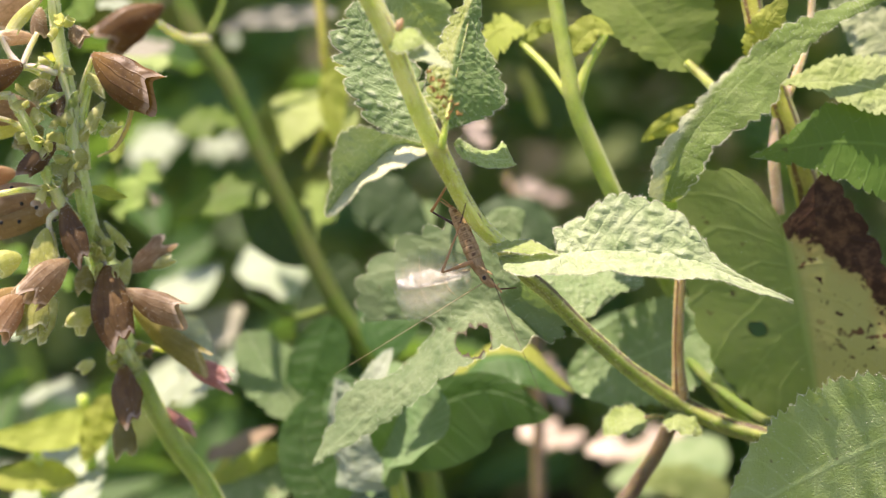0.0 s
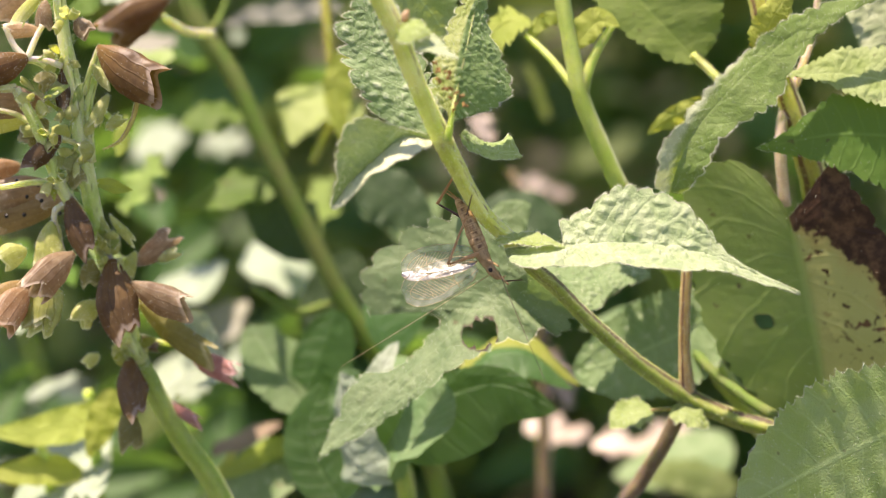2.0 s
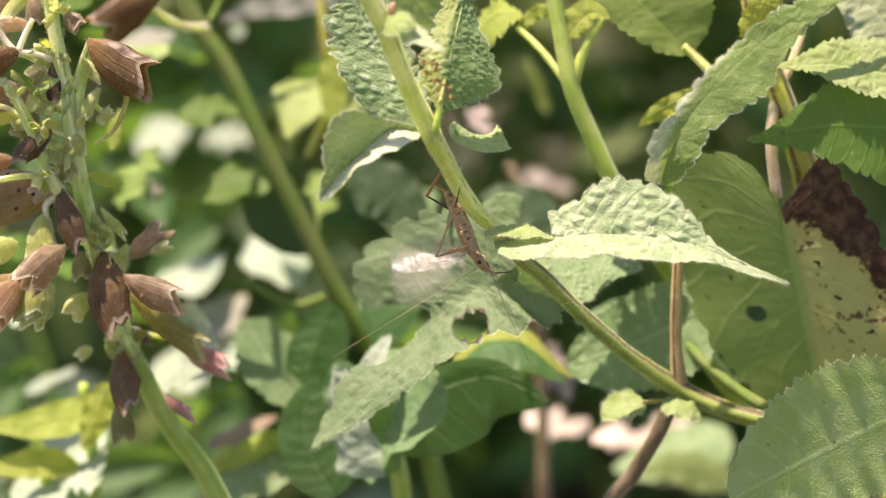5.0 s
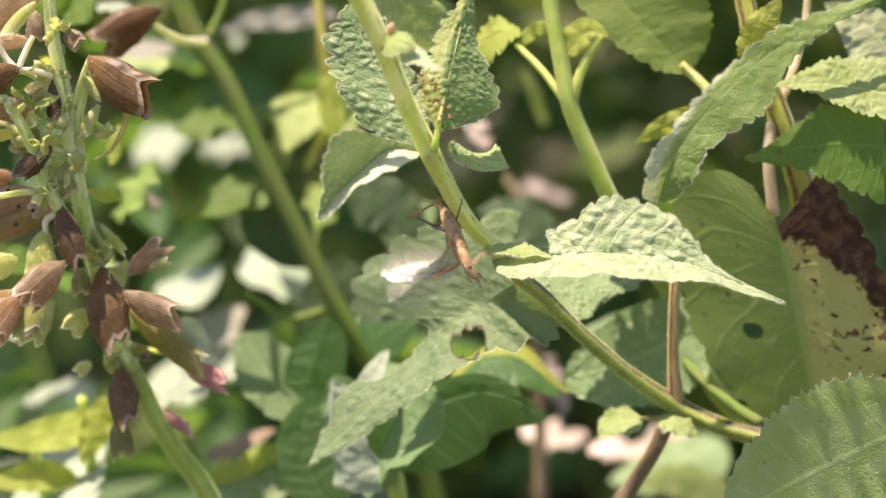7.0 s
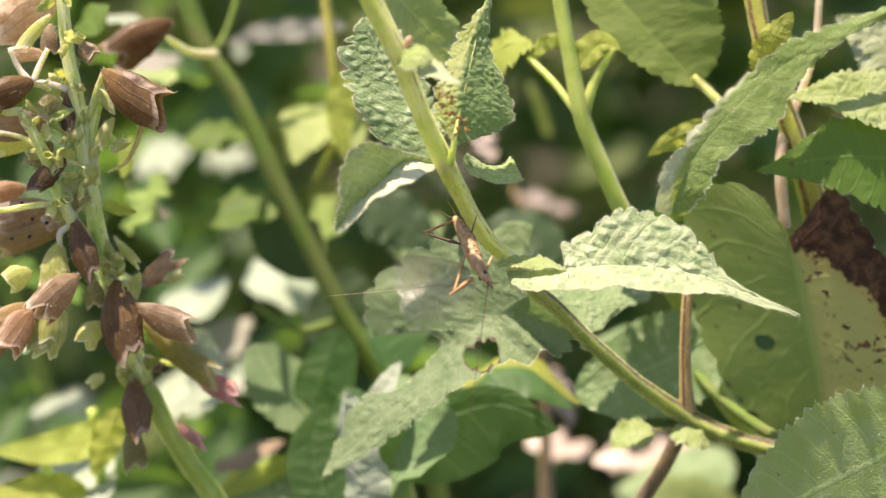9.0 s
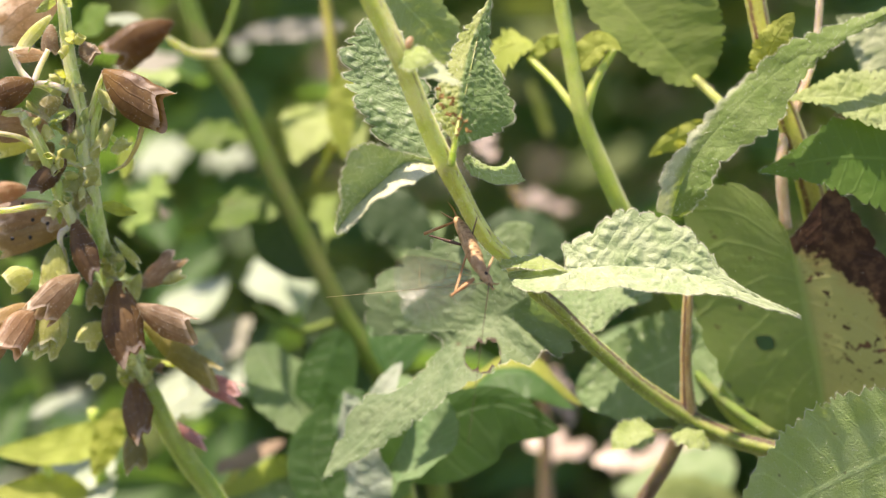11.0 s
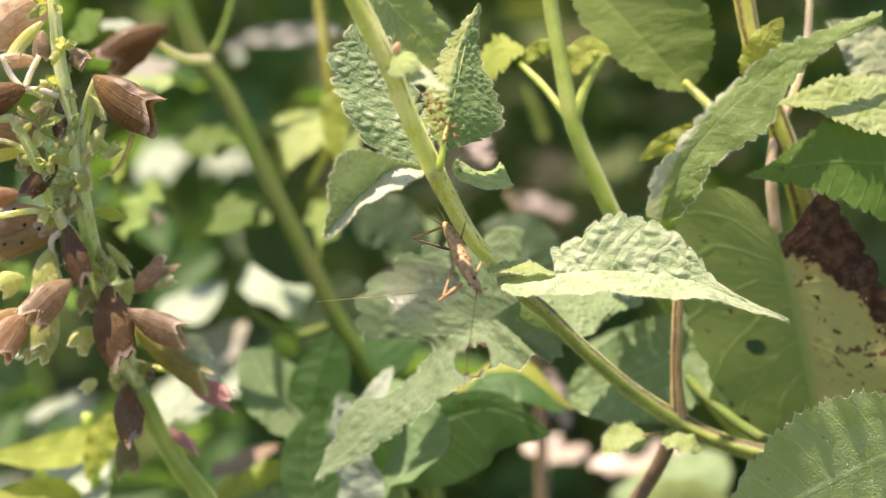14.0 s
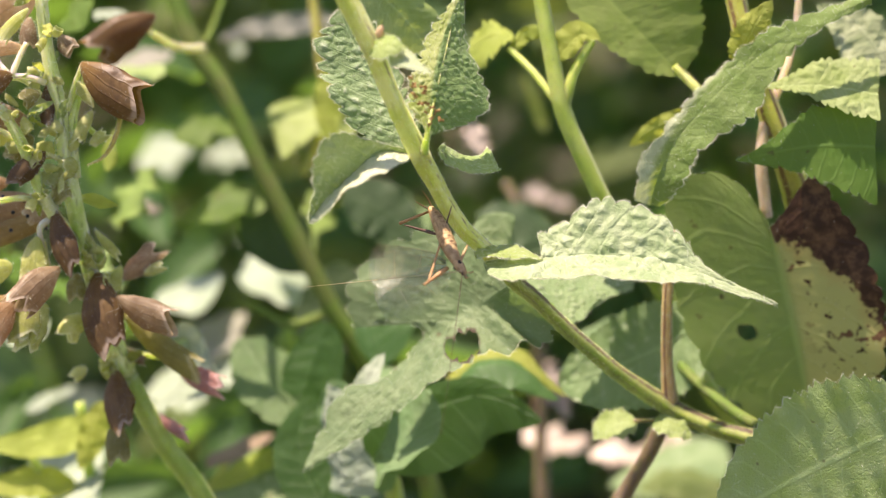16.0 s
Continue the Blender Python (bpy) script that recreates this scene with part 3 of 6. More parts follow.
# folded leaf that catches the sun
leaf(plant, SAGE_PALE, [(9.6, 0.0, 445.4), (14.0, -0.5, 446.0), (18.4, -1.0, 446.5), (19.2, -1.0, 446.6), (20.7, -1.2, 446.9), (22.8, -1.4, 447.0), (25.7, -1.6, 447.1), (29.0, -1.9, 447.1), (32.7, -2.3, 447.0), (36.0, -2.8, 446.7), (39.4, -3.3, 446.0), (44.0, -4.0, 444.3), (53.0, -5.1, 440.7)],
     [(9.8, 0.4, 445.7), (14.0, 0.0, 446.2), (18.3, -0.3, 446.6), (17.9, 1.6, 449.5), (20.8, 2.2, 450.7), (23.5, 2.6, 452.6), (26.5, 3.0, 454.7), (29.6, 2.8, 454.6), (33.2, 2.0, 453.8), (36.8, 1.0, 452.1), (39.5, -0.6, 449.4), (43.6, -3.2, 445.2), (53.0, -5.1, 440.9)],
     [(10.3, -4.5, 445.3), (13.3, -7.0, 445.5), (16.5, -8.5, 446.3), (18.3, -7.6, 446.0), (20.3, -7.8, 446.1), (22.3, -7.9, 446.3), (25.2, -8.1, 446.5), (28.4, -8.4, 446.3), (32.1, -8.7, 446.0), (35.4, -8.8, 445.9), (38.8, -8.1, 445.6), (44.4, -7.0, 444.0), (53.0, -5.1, 440.6)],
     label="sunlit pale folded leaf with a crinkled face", teeth=19, bite=0.2, right_bite=0.02, cells=1.0, quilt=0.7, hairs=2600, seed=3, wave=0.12, veins=9, cols=26, rows=170)
leaf(plant, SAGE_FELT, [(-1.3, -2.5, 463.4), (-4.6, -4.0, 464.5), (-6.8, -5.0, 463.5), (-9.3, -6.5, 461.5), (-11.5, -8.3, 459.9), (-13.6, -10.3, 458.3), (-15.3, -12.4, 456.3)],
     [(-1.5, -2.8, 464.2), (-5.8, -6.0, 466.4), (-10.3, -10.0, 469.0), (-13.6, -12.5, 467.8), (-14.6, -12.5, 463.5), (-14.6, -12.5, 460.6), (-15.3, -12.3, 456.5)],
     [(-1.0, -4.0, 463.2), (-3.2, -9.5, 463.6), (-5.6, -12.5, 463.3), (-8.1, -13.5, 462.4), (-10.5, -13.5, 460.8), (-12.6, -13.0, 458.1), (-15.0, -12.4, 456.2)],
     label="small drooping folded leaf with a sunlit edge", teeth=13, bite=0.22, right_bite=0.05, quilt=0.4, cells=1.3, wave=0.2, hairs=1300, seed=4, cols=18)
leaf(plant, SAGE, [(-0.5, -2.0, 464.1), (-3.5, 1.3, 468.5), (-6.5, 4.5, 472.8), (-9.3, 7.0, 477.5), (-11.5, 9.0, 482.1)],
     [(-7.8, 1.0, 463.5), (-12.3, 3.5, 469.6), (-14.7, 6.0, 474.1), (-15.3, 7.5, 477.7), (-11.7, 9.2, 482.2)],
     [(0.7, 0.0, 466.8), (-1.0, 3.0, 471.0), (-3.5, 6.0, 475.8), (-6.6, 8.5, 480.5), (-11.2, 9.5, 482.3)],
     teeth=9, bite=0.45, cells=1.35, cols=30, rows=130, quilt=0.38, wave=0.3, hairs=1700, seed=5, label="crinkled grey-green leaf behind the stem")
leaf(plant, SAGE_SPLIT, [(1.8, -4.0, 466.5), (2.0, -2.5, 469.7), (2.3, -0.5, 472.9), (3.0, 2.5, 476.3), (4.5, 7.0, 480.2), (7.0, 12.0, 484.7)],
     [(1.1, -3.4, 467.8), (-1.1, -1.5, 470.0), (-1.1, 0.5, 473.5), (0.3, 3.5, 476.7), (2.3, 7.5, 480.1), (6.9, 12.0, 484.7)],
     [(4.0, -2.0, 466.7), (8.4, 2.0, 467.0), (10.8, 4.5, 469.3), (9.0, 6.5, 473.7), (7.0, 9.0, 478.2), (7.2, 12.0, 484.3)],
     teeth=11, bite=0.22, cells=1.7, cols=30, rows=130, quilt=0.45, wave=0.2, hairs=900, seed=6, label="yellow-green crinkled leaf with a browned base")
leaf(plant, SAGE_SPRING, [(3.2, 1.0, 463.5), (4.3, 2.0, 462.1), (6.2, 3.0, 460.5), (8.5, 3.8, 459.6), (10.2, 4.5, 459.4), (12.2, 5.0, 458.5)],
     [(3.7, 3.0, 463.4), (5.2, 6.0, 461.4), (7.0, 8.0, 459.7), (9.2, 9.0, 459.6), (10.6, 9.5, 460.5), (12.2, 5.2, 458.6)],
     [(2.7, 0.3, 463.0), (4.1, -0.5, 461.4), (6.0, -0.5, 460.2), (8.0, 0.0, 459.6), (10.1, 1.5, 459.0), (12.2, 5.0, 458.4)],
     teeth=7, bite=0.12, cells=2.2, quilt=0.4, wave=0.1, hairs=250, seed=7, label="chewed grey-green leaf with a bite out of it", cols=14, rows=70)
leaf(plant, SAGE_SOFT, [(13.7, 10.5, 438.0), (11.6, 14.0, 435.0), (10.4, 15.5, 433.4), (9.0, 16.3, 432.2), (7.5, 16.3, 431.1), (6.1, 16.0, 430.1), (5.6, 15.8, 429.7), (4.6, 15.3, 429.0), (1.4, 14.3, 425.7), (-3.1, 12.8, 421.8), (-8.5, 11.2, 417.1), (-13.0, 10.2, 412.6), (-19.2, 8.8, 406.8)],
     [(12.8, 13.0, 438.8), (7.1, 21.0, 442.4), (0.5, 24.0, 442.5), (-6.6, 25.0, 438.9), (-12.1, 24.0, 433.4), (-11.8, 22.0, 426.7), (-6.6, 20.5, 428.1), (-0.3, 18.0, 427.6), (-2.3, 16.5, 424.1), (-7.0, 15.0, 419.9), (-13.1, 15.5, 418.5), (-16.2, 13.0, 413.3), (-19.2, 8.8, 406.8)],
     [(16.7, 8.6, 437.0), (21.2, 11.0, 432.0), (19.2, 10.2, 427.5), (15.7, 9.2, 429.3), (14.5, 8.6, 427.0), (10.7, 8.2, 427.6), (8.8, 8.0, 427.0), (6.5, 7.5, 425.2), (1.9, 7.4, 423.1), (-1.7, 7.5, 419.6), (-5.0, 7.8, 416.7), (-11.1, 8.2, 412.0), (-19.2, 8.8, 406.8)],
     teeth=19, bite=0.42, right_bite=0.25, quilt=0.35, wave=0.25, hairs=1100, seed=8, rows=190, cols=34, holes=[(4.8, 426.9, 1.2), (6.4, 427.5, 1.6), (7.6, 428.1, 1.4)], label="large drooping leaf chewed full of holes")
leaf(plant, SAGE, [(14.7, 22.0, 432.4), (19.8, 24.0, 431.3), (25.5, 26.0, 430.8), (30.2, 27.5, 431.0), (34.5, 28.5, 431.2)],
     [(15.3, 26.0, 432.8), (20.1, 29.0, 432.6), (25.8, 31.0, 432.4), (30.6, 32.0, 431.9), (34.5, 29.0, 431.4)],
     [(15.9, 18.5, 430.0), (20.6, 18.5, 427.9), (25.3, 20.0, 427.9), (28.4, 24.0, 429.4), (34.4, 27.0, 430.6)],
     teeth=9, bite=0.16, cells=1.9, cols=24, quilt=0.6, wave=0.3, hairs=400, seed=9, label="crinkled leaf below the folded one")
leaf(plant, SAGE_PALE, [(-3.6, -8.6, 479.5), (-1.3, -10.0, 479.4), (0.9, -11.2, 478.7), (2.5, -12.2, 478.1)], [(-3.0, -8.0, 481.3), (-0.5, -8.8, 480.4), (1.2, -10.6, 478.9), (2.5, -12.2, 478.2)], [(-3.3, -10.5, 478.7), (-1.4, -11.8, 478.8), (0.6, -12.0, 478.4), (2.5, -12.3, 478.1)], teeth=3, bite=0.03, quilt=0.1, wave=0.1, rows=40, cols=8, seed=10, hairs=160, name="bract", label="small pointed pale bract")
leaf(plant, SAGE_SPRING, [(34.2, 14.3, 413.0), (31.8, 13.6, 412.9), (29.0, 12.7, 412.3), (27.2, 12.2, 410.8)], (30.6, 16.9, 414.2), (30.6, 10.4, 411.6), teeth=11, bite=0.16, quilt=0.3, rows=70, cols=8, seed=11, hairs=150)
stem(plant, STEM_DARK, [(33.9, 14.3, 413.0), (35.9, 14.4, 413.1), (38.2, 15.0, 412.8)], [0.3, 0.32, 0.36], n=12, sides=8, name="petiole", hairs=40)
leaf(plant, SAGE_SPRING, [(36.9, 13.1, 413.3), (38.8, 12.4, 413.5), (41.0, 11.5, 412.9), (42.9, 11.0, 411.5)], (40.0, 15.4, 414.1), (38.9, 8.7, 412.8), teeth=11, bite=0.16, quilt=0.3, rows=70, cols=8, seed=12, hairs=150)
stem(plant, STEM_RED, [(39.8, 15.4, 415.8), (39.1, 15.6, 422.1), (38.9, 16.2, 429.6), (39.0, 16.8, 437.0), (39.2, 17.4, 444.4)], [1.25, 0.88, 0.82, 0.8, 0.78], n=40, square=1, hairs=700, name="side_stem", label="reddish hairy side shoot")
stem(plant, STEM_DARK, [(38.6, 16.5, 411.3), (36.4, 16.5, 405.7), (33.2, 16.9, 399.4), (27.3, 17.6, 386.5), (22.5, 14.6, 342.1), (22.8, -48.4, -42.0)], [1.3, 1.25, 1.3, 1.4, 1.6, 2.0], n=60, hairs=300, name="side_stem", label="dark purple-brown side shoot")
stem(plant, STEM_OLD, [(56.3, 13.5, 410.7), (49.6, 18.6, 413.3), (43.8, 25.2, 416.4), (40.0, 34.3, 419.2)], [1.0, 0.9, 0.8, 0.7], n=30, hairs=200, name="side_stem")
leaf(plant, SAGE_SPRING, [(75.9, -4.1, 421.4), (65.6, -6.2, 417.6), (56.1, -8.4, 413.5), (45.0, -11.0, 408.5)], (60.8, -5.0, 429.0), (60.8, -9.4, 405.0), teeth=22, wave=0.7, quilt=0.12, hairs=1000, seed=13, shape=(0.5, 0.6), label="broad grey-green leaf with a scalloped edge", rows=130, cols=16)

leaf(plant, SAGE_BLUE, [(7.3, 28.1, 435.6), (10.2, 30.6, 438.6), (12.5, 32.0, 440.5), (15.0, 33.0, 441.4)], (9.0, 33.0, 441.2), (14.4, 30.0, 437.8), teeth=10, quilt=0.4, rows=60, cols=8, seed=24)
vv, ff = knob((-4.8, -8.0, 483.0), (0.55, 0.55, 0.95), (0, 20, 0), 8, 10, 0.15)
put_mesh("bud", vv, ff, POD_LIGHT, plant, "tiny pale bud stub")

rngf = random.Random(12)
for k in range(16):
    a = V((-0.4, -4.0, 475.0)) + (V((2.5, -6.2, 469.0)) - V((-0.4, -4.0, 475.0))) * (k / 15) + V([rngf.gauss(0, 0.5), rngf.uniform(-0.3, 0.3), 0])
    d = V([rngf.gauss(0, 0.8), rngf.gauss(0, 0.3), rngf.gauss(0, 1.0)])
    d = unit(d) * rngf.uniform(0.6, 1.5)
    e = unit(np.cross(d, V([0.2, 1, 0.1]))) * rngf.uniform(0.15, 0.32)
    leaf(plant, RUST, [tuple(a), tuple(a + d * 0.5 + V([0, -0.25, 0])), tuple(a + d)], tuple(a + d * 0.5 + e), tuple(a + d * 0.5 - e), name="withered_flake", label="curled rusty brown shred of dead leaf", teeth=4, bite=0.4, quilt=0.25, rows=14, cols=3, seed=70 + k, shape=(0.5, 0.5))

# toothed ear at the foot of the folded leaf, the petiole of the crinkled one, a torn cup at the upper node
leaf(plant, SAGE_LIME, [(8.4, -1.6, 447.4), (11.0, -1.8, 447.7), (13.5, -2.0, 447.8), (15.7, -2.0, 447.4), (18.4, -2.0, 446.8)], [(8.2, -0.6, 447.6), (10.1, 1.0, 448.0), (13.0, 1.2, 448.2), (15.4, 0.6, 447.8), (18.5, -1.6, 446.8)], [(8.4, -2.5, 447.4), (11.0, -3.0, 447.5), (13.5, -3.0, 447.5), (15.9, -3.0, 447.4), (18.3, -2.5, 446.8)], teeth=6, bite=0.2, right_bite=0.02, quilt=0.3, rows=70, cols=10, seed=61, hairs=400, wave=0.2)
stem(plant, STEM_FAR, [(1.1, -5.6, 464.3), (1.6, -5.3, 467.1), (2.3, -2.3, 470.2), (4.2, 4.0, 476.9), (5.5, 9.4, 481.3)], [0.7, 0.42, 0.22, 0.14, 0.08], n=30, sides=8, name="petiole", hairs=150)
leaf(plant, SAGE_LIME, [(-6.3, -8.0, 480.1), (-4.9, -9.0, 481.4), (-3.1, -9.6, 482.0), (-1.3, -10.2, 480.9)],
     [(-6.2, -7.4, 480.8), (-4.7, -8.0, 482.3), (-2.7, -8.6, 482.5), (-1.1, -10.0, 481.0)],
     [(-6.2, -9.0, 479.6), (-4.6, -10.5, 479.8), (-2.7, -10.8, 480.4), (-1.4, -10.4, 480.7)],
     teeth=3, bite=0.03, quilt=0.25, wave=0.1, rows=40, cols=8, seed=63, hairs=160, name="bract", label="olive green hooded bract at the node")

# ---- the plant beside it ----
side = thing("sage_plant", "taller hairy sage with a yellowing brown-blotched leaf", "plant")
stem(side, STEM_YELLOW, [(44.2, 39.4, 504.2), (46.7, 36.4, 492.3), (49.1, 34.1, 482.0), (51.4, 31.0, 471.8), (55.6, 27.3, 459.9), (58.8, 27.7, 451.3), (61.7, 30.4, 441.8), (66.9, 35.1, 417.9), (71.1, 27.9, 378.8), (75.0, 1.5, 280.7), (91.6, -43.2, -54.9)], [1.4, 1.5, 1.6, 1.6, 1.8, 2.1, 2.2, 2.1, 2.1, 2.2, 2.4], n=90, square=1, hairs=1500, label="yellow-green hairy stem")
stem(side, STEM_PINK, [(61.2, 40.0, 493.2), (60.8, 38.0, 485.4), (60.4, 36.0, 479.4), (59.9, 34.0, 472.4), (57.7, 30.0, 466.1), (54.7, 27.0, 459.4), (54.0, 25.0, 453.5), (55.1, 23.6, 444.4)], [0.5, 0.5, 0.55, 0.6, 0.7, 0.85, 0.95, 0.95], n=50, hairs=1000, name="side_stem", label="thin pinkish-brown shoot")
leaf(side, SAGE_SICK, [(55.4, 22.0, 443.2), (55.9, 22.0, 441.5), (56.3, 22.0, 440.0), (56.9, 22.0, 438.0), (57.7, 21.9, 435.2), (58.8, 21.7, 430.9), (60.2, 21.4, 425.1), (61.4, 21.1, 419.9), (62.5, 20.7, 414.0), (63.3, 20.0, 407.2)],
     [(55.1, 22.3, 444.3), (50.9, 24.5, 449.6), (44.7, 25.5, 451.6), (39.0, 25.5, 447.4), (39.9, 24.5, 437.3), (41.8, 23.0, 427.5), (46.2, 21.5, 418.5), (51.4, 20.6, 412.6), (57.5, 20.2, 407.9), (63.1, 20.0, 406.9)],
     [(55.8, 22.0, 443.6), (58.0, 22.5, 446.5), (61.9, 22.0, 451.8), (66.7, 20.0, 446.6), (70.6, 18.5, 440.5), (73.4, 17.0, 432.4), (74.4, 16.5, 424.8), (73.6, 17.0, 417.7), (70.3, 18.5, 411.4), (63.5, 20.0, 406.9)],
     teeth=17, bite=0.2, quilt=0.1, wave=0.3, seed=14, hairs=200, label="large yellowing leaf with a dry brown patch", rows=170, cols=34, holes=[(52.8, 425.4, 1.1), (51.7, 425.6, 0.7), (41.6, 440.2, 0.45), (48.3, 431.1, 0.36)])
leaf(side, SAGE_ARCH, [(35.6, 15.5, 449.3), (37.0, 16.2, 454.3), (39.6, 17.2, 459.1), (43.4, 18.4, 463.7), (47.9, 20.0, 468.0), (54.0, 22.3, 472.4), (60.3, 24.2, 475.5), (70.2, 27.0, 479.3)],
     [(32.8, 13.0, 450.9), (33.6, 14.0, 456.3), (36.9, 17.0, 460.3), (41.0, 19.0, 464.8), (45.9, 21.0, 469.3), (52.4, 23.0, 474.6), (58.6, 25.0, 476.7), (70.4, 28.0, 480.2)],
     [(37.9, 16.0, 448.8), (41.0, 15.0, 453.5), (42.6, 15.5, 457.0), (46.6, 16.5, 460.3), (51.8, 17.5, 463.4), (55.0, 20.5, 468.7), (60.9, 23.5, 474.4), (70.3, 27.0, 478.2)],
     teeth=17, bite=0.16, wave=0.4, quilt=0.22, hairs=1500, seed=15, label="long arching grey-green leaf with woolly edges", rows=140, cols=16)
leaf(side, SAGE_GREEN, [(42.3, 37.5, 464.1), (39.4, 37.8, 466.9), (35.9, 38.3, 470.5), (31.8, 39.3, 474.7), (27.1, 40.6, 479.3)],
     [(41.3, 36.5, 464.0), (36.1, 35.5, 465.2), (29.3, 35.3, 469.8), (24.2, 36.5, 475.1), (21.1, 39.0, 480.5)],
     [(43.0, 38.0, 464.8), (45.5, 39.5, 468.4), (46.1, 40.2, 472.5), (45.3, 40.8, 476.2), (43.1, 41.0, 480.5)],
     teeth=12, bite=0.2, quilt=0.15, wave=0.2, seed=16, cols=16)
stem(side, STEM_LOWER, [(41.1, 37.5, 465.5), (43.3, 35.0, 463.8), (45.5, 30.0, 462.4)], [0.7, 0.75, 0.8], n=14, name="petiole", hairs=80)
leaf(side, SAGE_YOUNG, [(43.9, 34.0, 458.9), (40.2, 33.5, 457.6), (36.5, 32.9, 455.9), (33.5, 32.1, 453.7)], (39.3, 34.0, 458.9), (38.5, 33.7, 454.4), teeth=10, quilt=0.2, rows=60, cols=8, seed=17)
leaf(side, SAGE_CLEAR, [(71.3, 22.0, 456.5), (66.4, 21.8, 456.9), (61.4, 21.4, 456.9), (56.5, 20.8, 456.3), (51.9, 20.0, 455.6), (49.2, 19.4, 455.3)],
     [(71.8, 24.5, 462.6), (67.3, 24.5, 463.2), (61.8, 24.2, 462.9), (57.7, 23.0, 460.1), (53.3, 21.0, 457.2), (49.1, 19.5, 455.3)],
     [(71.7, 18.5, 447.9), (67.1, 18.6, 449.8), (62.6, 19.0, 451.7), (58.6, 19.3, 453.3), (53.7, 19.4, 454.3), (49.2, 19.4, 455.2)],
     teeth=9, bite=0.25, quilt=0.18, wave=0.3, seed=18, hairs=150, cols=16)
leaf(side, SAGE_SPRING, [(54.4, 25.2, 465.6), (58.4, 25.2, 465.7), (61.9, 25.1, 465.8), (66.4, 24.9, 465.3), (71.7, 24.6, 464.3)],
     [(54.7, 25.5, 465.8), (59.4, 27.5, 467.7), (62.8, 28.6, 469.0), (67.3, 29.0, 469.3), (72.7, 29.0, 469.1)],
     [(54.6, 25.0, 465.2), (59.0, 23.4, 465.0), (62.4, 22.0, 463.7), (66.7, 21.0, 462.2), (71.6, 20.5, 461.2)],
     teeth=11, bite=0.2, cells=1.1, cols=22, quilt=0.4, wave=0.2, seed=19, label="pale crinkled leaf, washed out by the sun")
leaf(side, SAGE_PALE, [(75.8, 36.1, 464.9), (73.2, 38.3, 469.1), (69.7, 40.2, 472.3), (64.3, 41.8, 474.8)], (73.3, 40.9, 474.1), (66.7, 37.7, 469.2), teeth=14, quilt=0.4, seed=20)
leaf(side, SAGE_YOUNG, [(50.5, 26.2, 468.3), (51.1, 26.8, 471.8), (52.4, 27.2, 475.1), (55.0, 28.5, 478.6)], (48.1, 27.2, 473.0), (55.3, 27.4, 473.5), teeth=10, bite=0.2, quilt=0.25, seed=21)
leaf(side, SAGE, [(46.0, 29.4, 424.3), (40.4, 29.3, 420.3), (32.0, 29.2, 416.2), (22.5, 29.3, 412.9)], (32.0, 32.3, 424.6), (36.5, 24.3, 410.2), teeth=16, quilt=0.35, seed=22, shape=(0.5, 0.6))

# ---- the seed spike ----
spike = thing("seed_spike", "sage seed spike with papery brown calyces", "plant")


stem(spike, STEM_PALE, [(-59.4, 26.3, 507.7), (-58.8, 23.6, 496.3), (-58.0, 20.8, 484.8), (-57.2, 18.6, 474.8), (-55.5, 16.8, 463.7), (-54.5, 16.1, 452.1), (-52.9, 16.3, 440.9), (-50.4, 16.9, 429.2), (-47.9, 17.0, 420.3)],
     [0.7, 0.75, 0.8, 0.9, 1.1, 1.2, 1.2, 1.3, 1.4], n=80, square=1, hairs=2200, length=0.6, label="square hairy green spike stem")
stem(spike, STEM_FAR, [(-47.9, 17.0, 420.3), (-47.2, 17.1, 418.3), (-42.2, 17.2, 407.3), (-35.3, 17.4, 394.9), (-23.8, 16.0, 363.6), (-17.0, 6.3, 276.2), (-17.0, -48.4, -42.0)],
     [1.4, 1.45, 1.5, 1.55, 1.8, 2.2, 2.4], n=70, square=1, hairs=900, length=0.5, name="lower_stem", label="smooth grass-green foot of the spike")
stem(spike, STEM_PALE, [(-64.1, 14.1, 466.3), (-61.0, 13.3, 460.3), (-58.1, 13.6, 451.1), (-54.5, 15.0, 443.2)], [0.6, 0.8, 0.9, 0.9], n=30, square=1, hairs=1000, name="side_stem")
stem(spike, STEM_PALE, [(-70.9, 16.7, 485.6), (-69.1, 14.6, 475.8), (-67.2, 13.0, 467.5), (-64.1, 14.1, 466.3)], [0.4, 0.5, 0.55, 0.6], n=24, square=1, hairs=500, name="side_stem")
stem(spike, STEM_PALE, [(-74.1, 10.0, 453.2), (-68.0, 10.8, 451.6), (-61.5, 13.1, 451.7), (-57.4, 13.9, 450.1)], [0.35, 0.45, 0.5, 0.55], n=20, hairs=300, name="side_stem")
stem(spike, STEM_PALE, [(-51.5, 19.8, 470.1), (-53.7, 17.1, 462.7), (-53.6, 16.1, 454.0)], [0.5, 0.7, 0.7], n=20, hairs=200, name="side_stem")
pod_count = itertools.count()


def pod(mat, a, b, wide, text=""):
    k = next(pod_count)
    calyx(spike, mat, a, b, wide, label=text, gape=0.15 if mat is POD and k in (2, 3, 4, 5, 7) else (0.85 if k < 12 else 0.6), hairs=260, teeth=3 + k % 3)


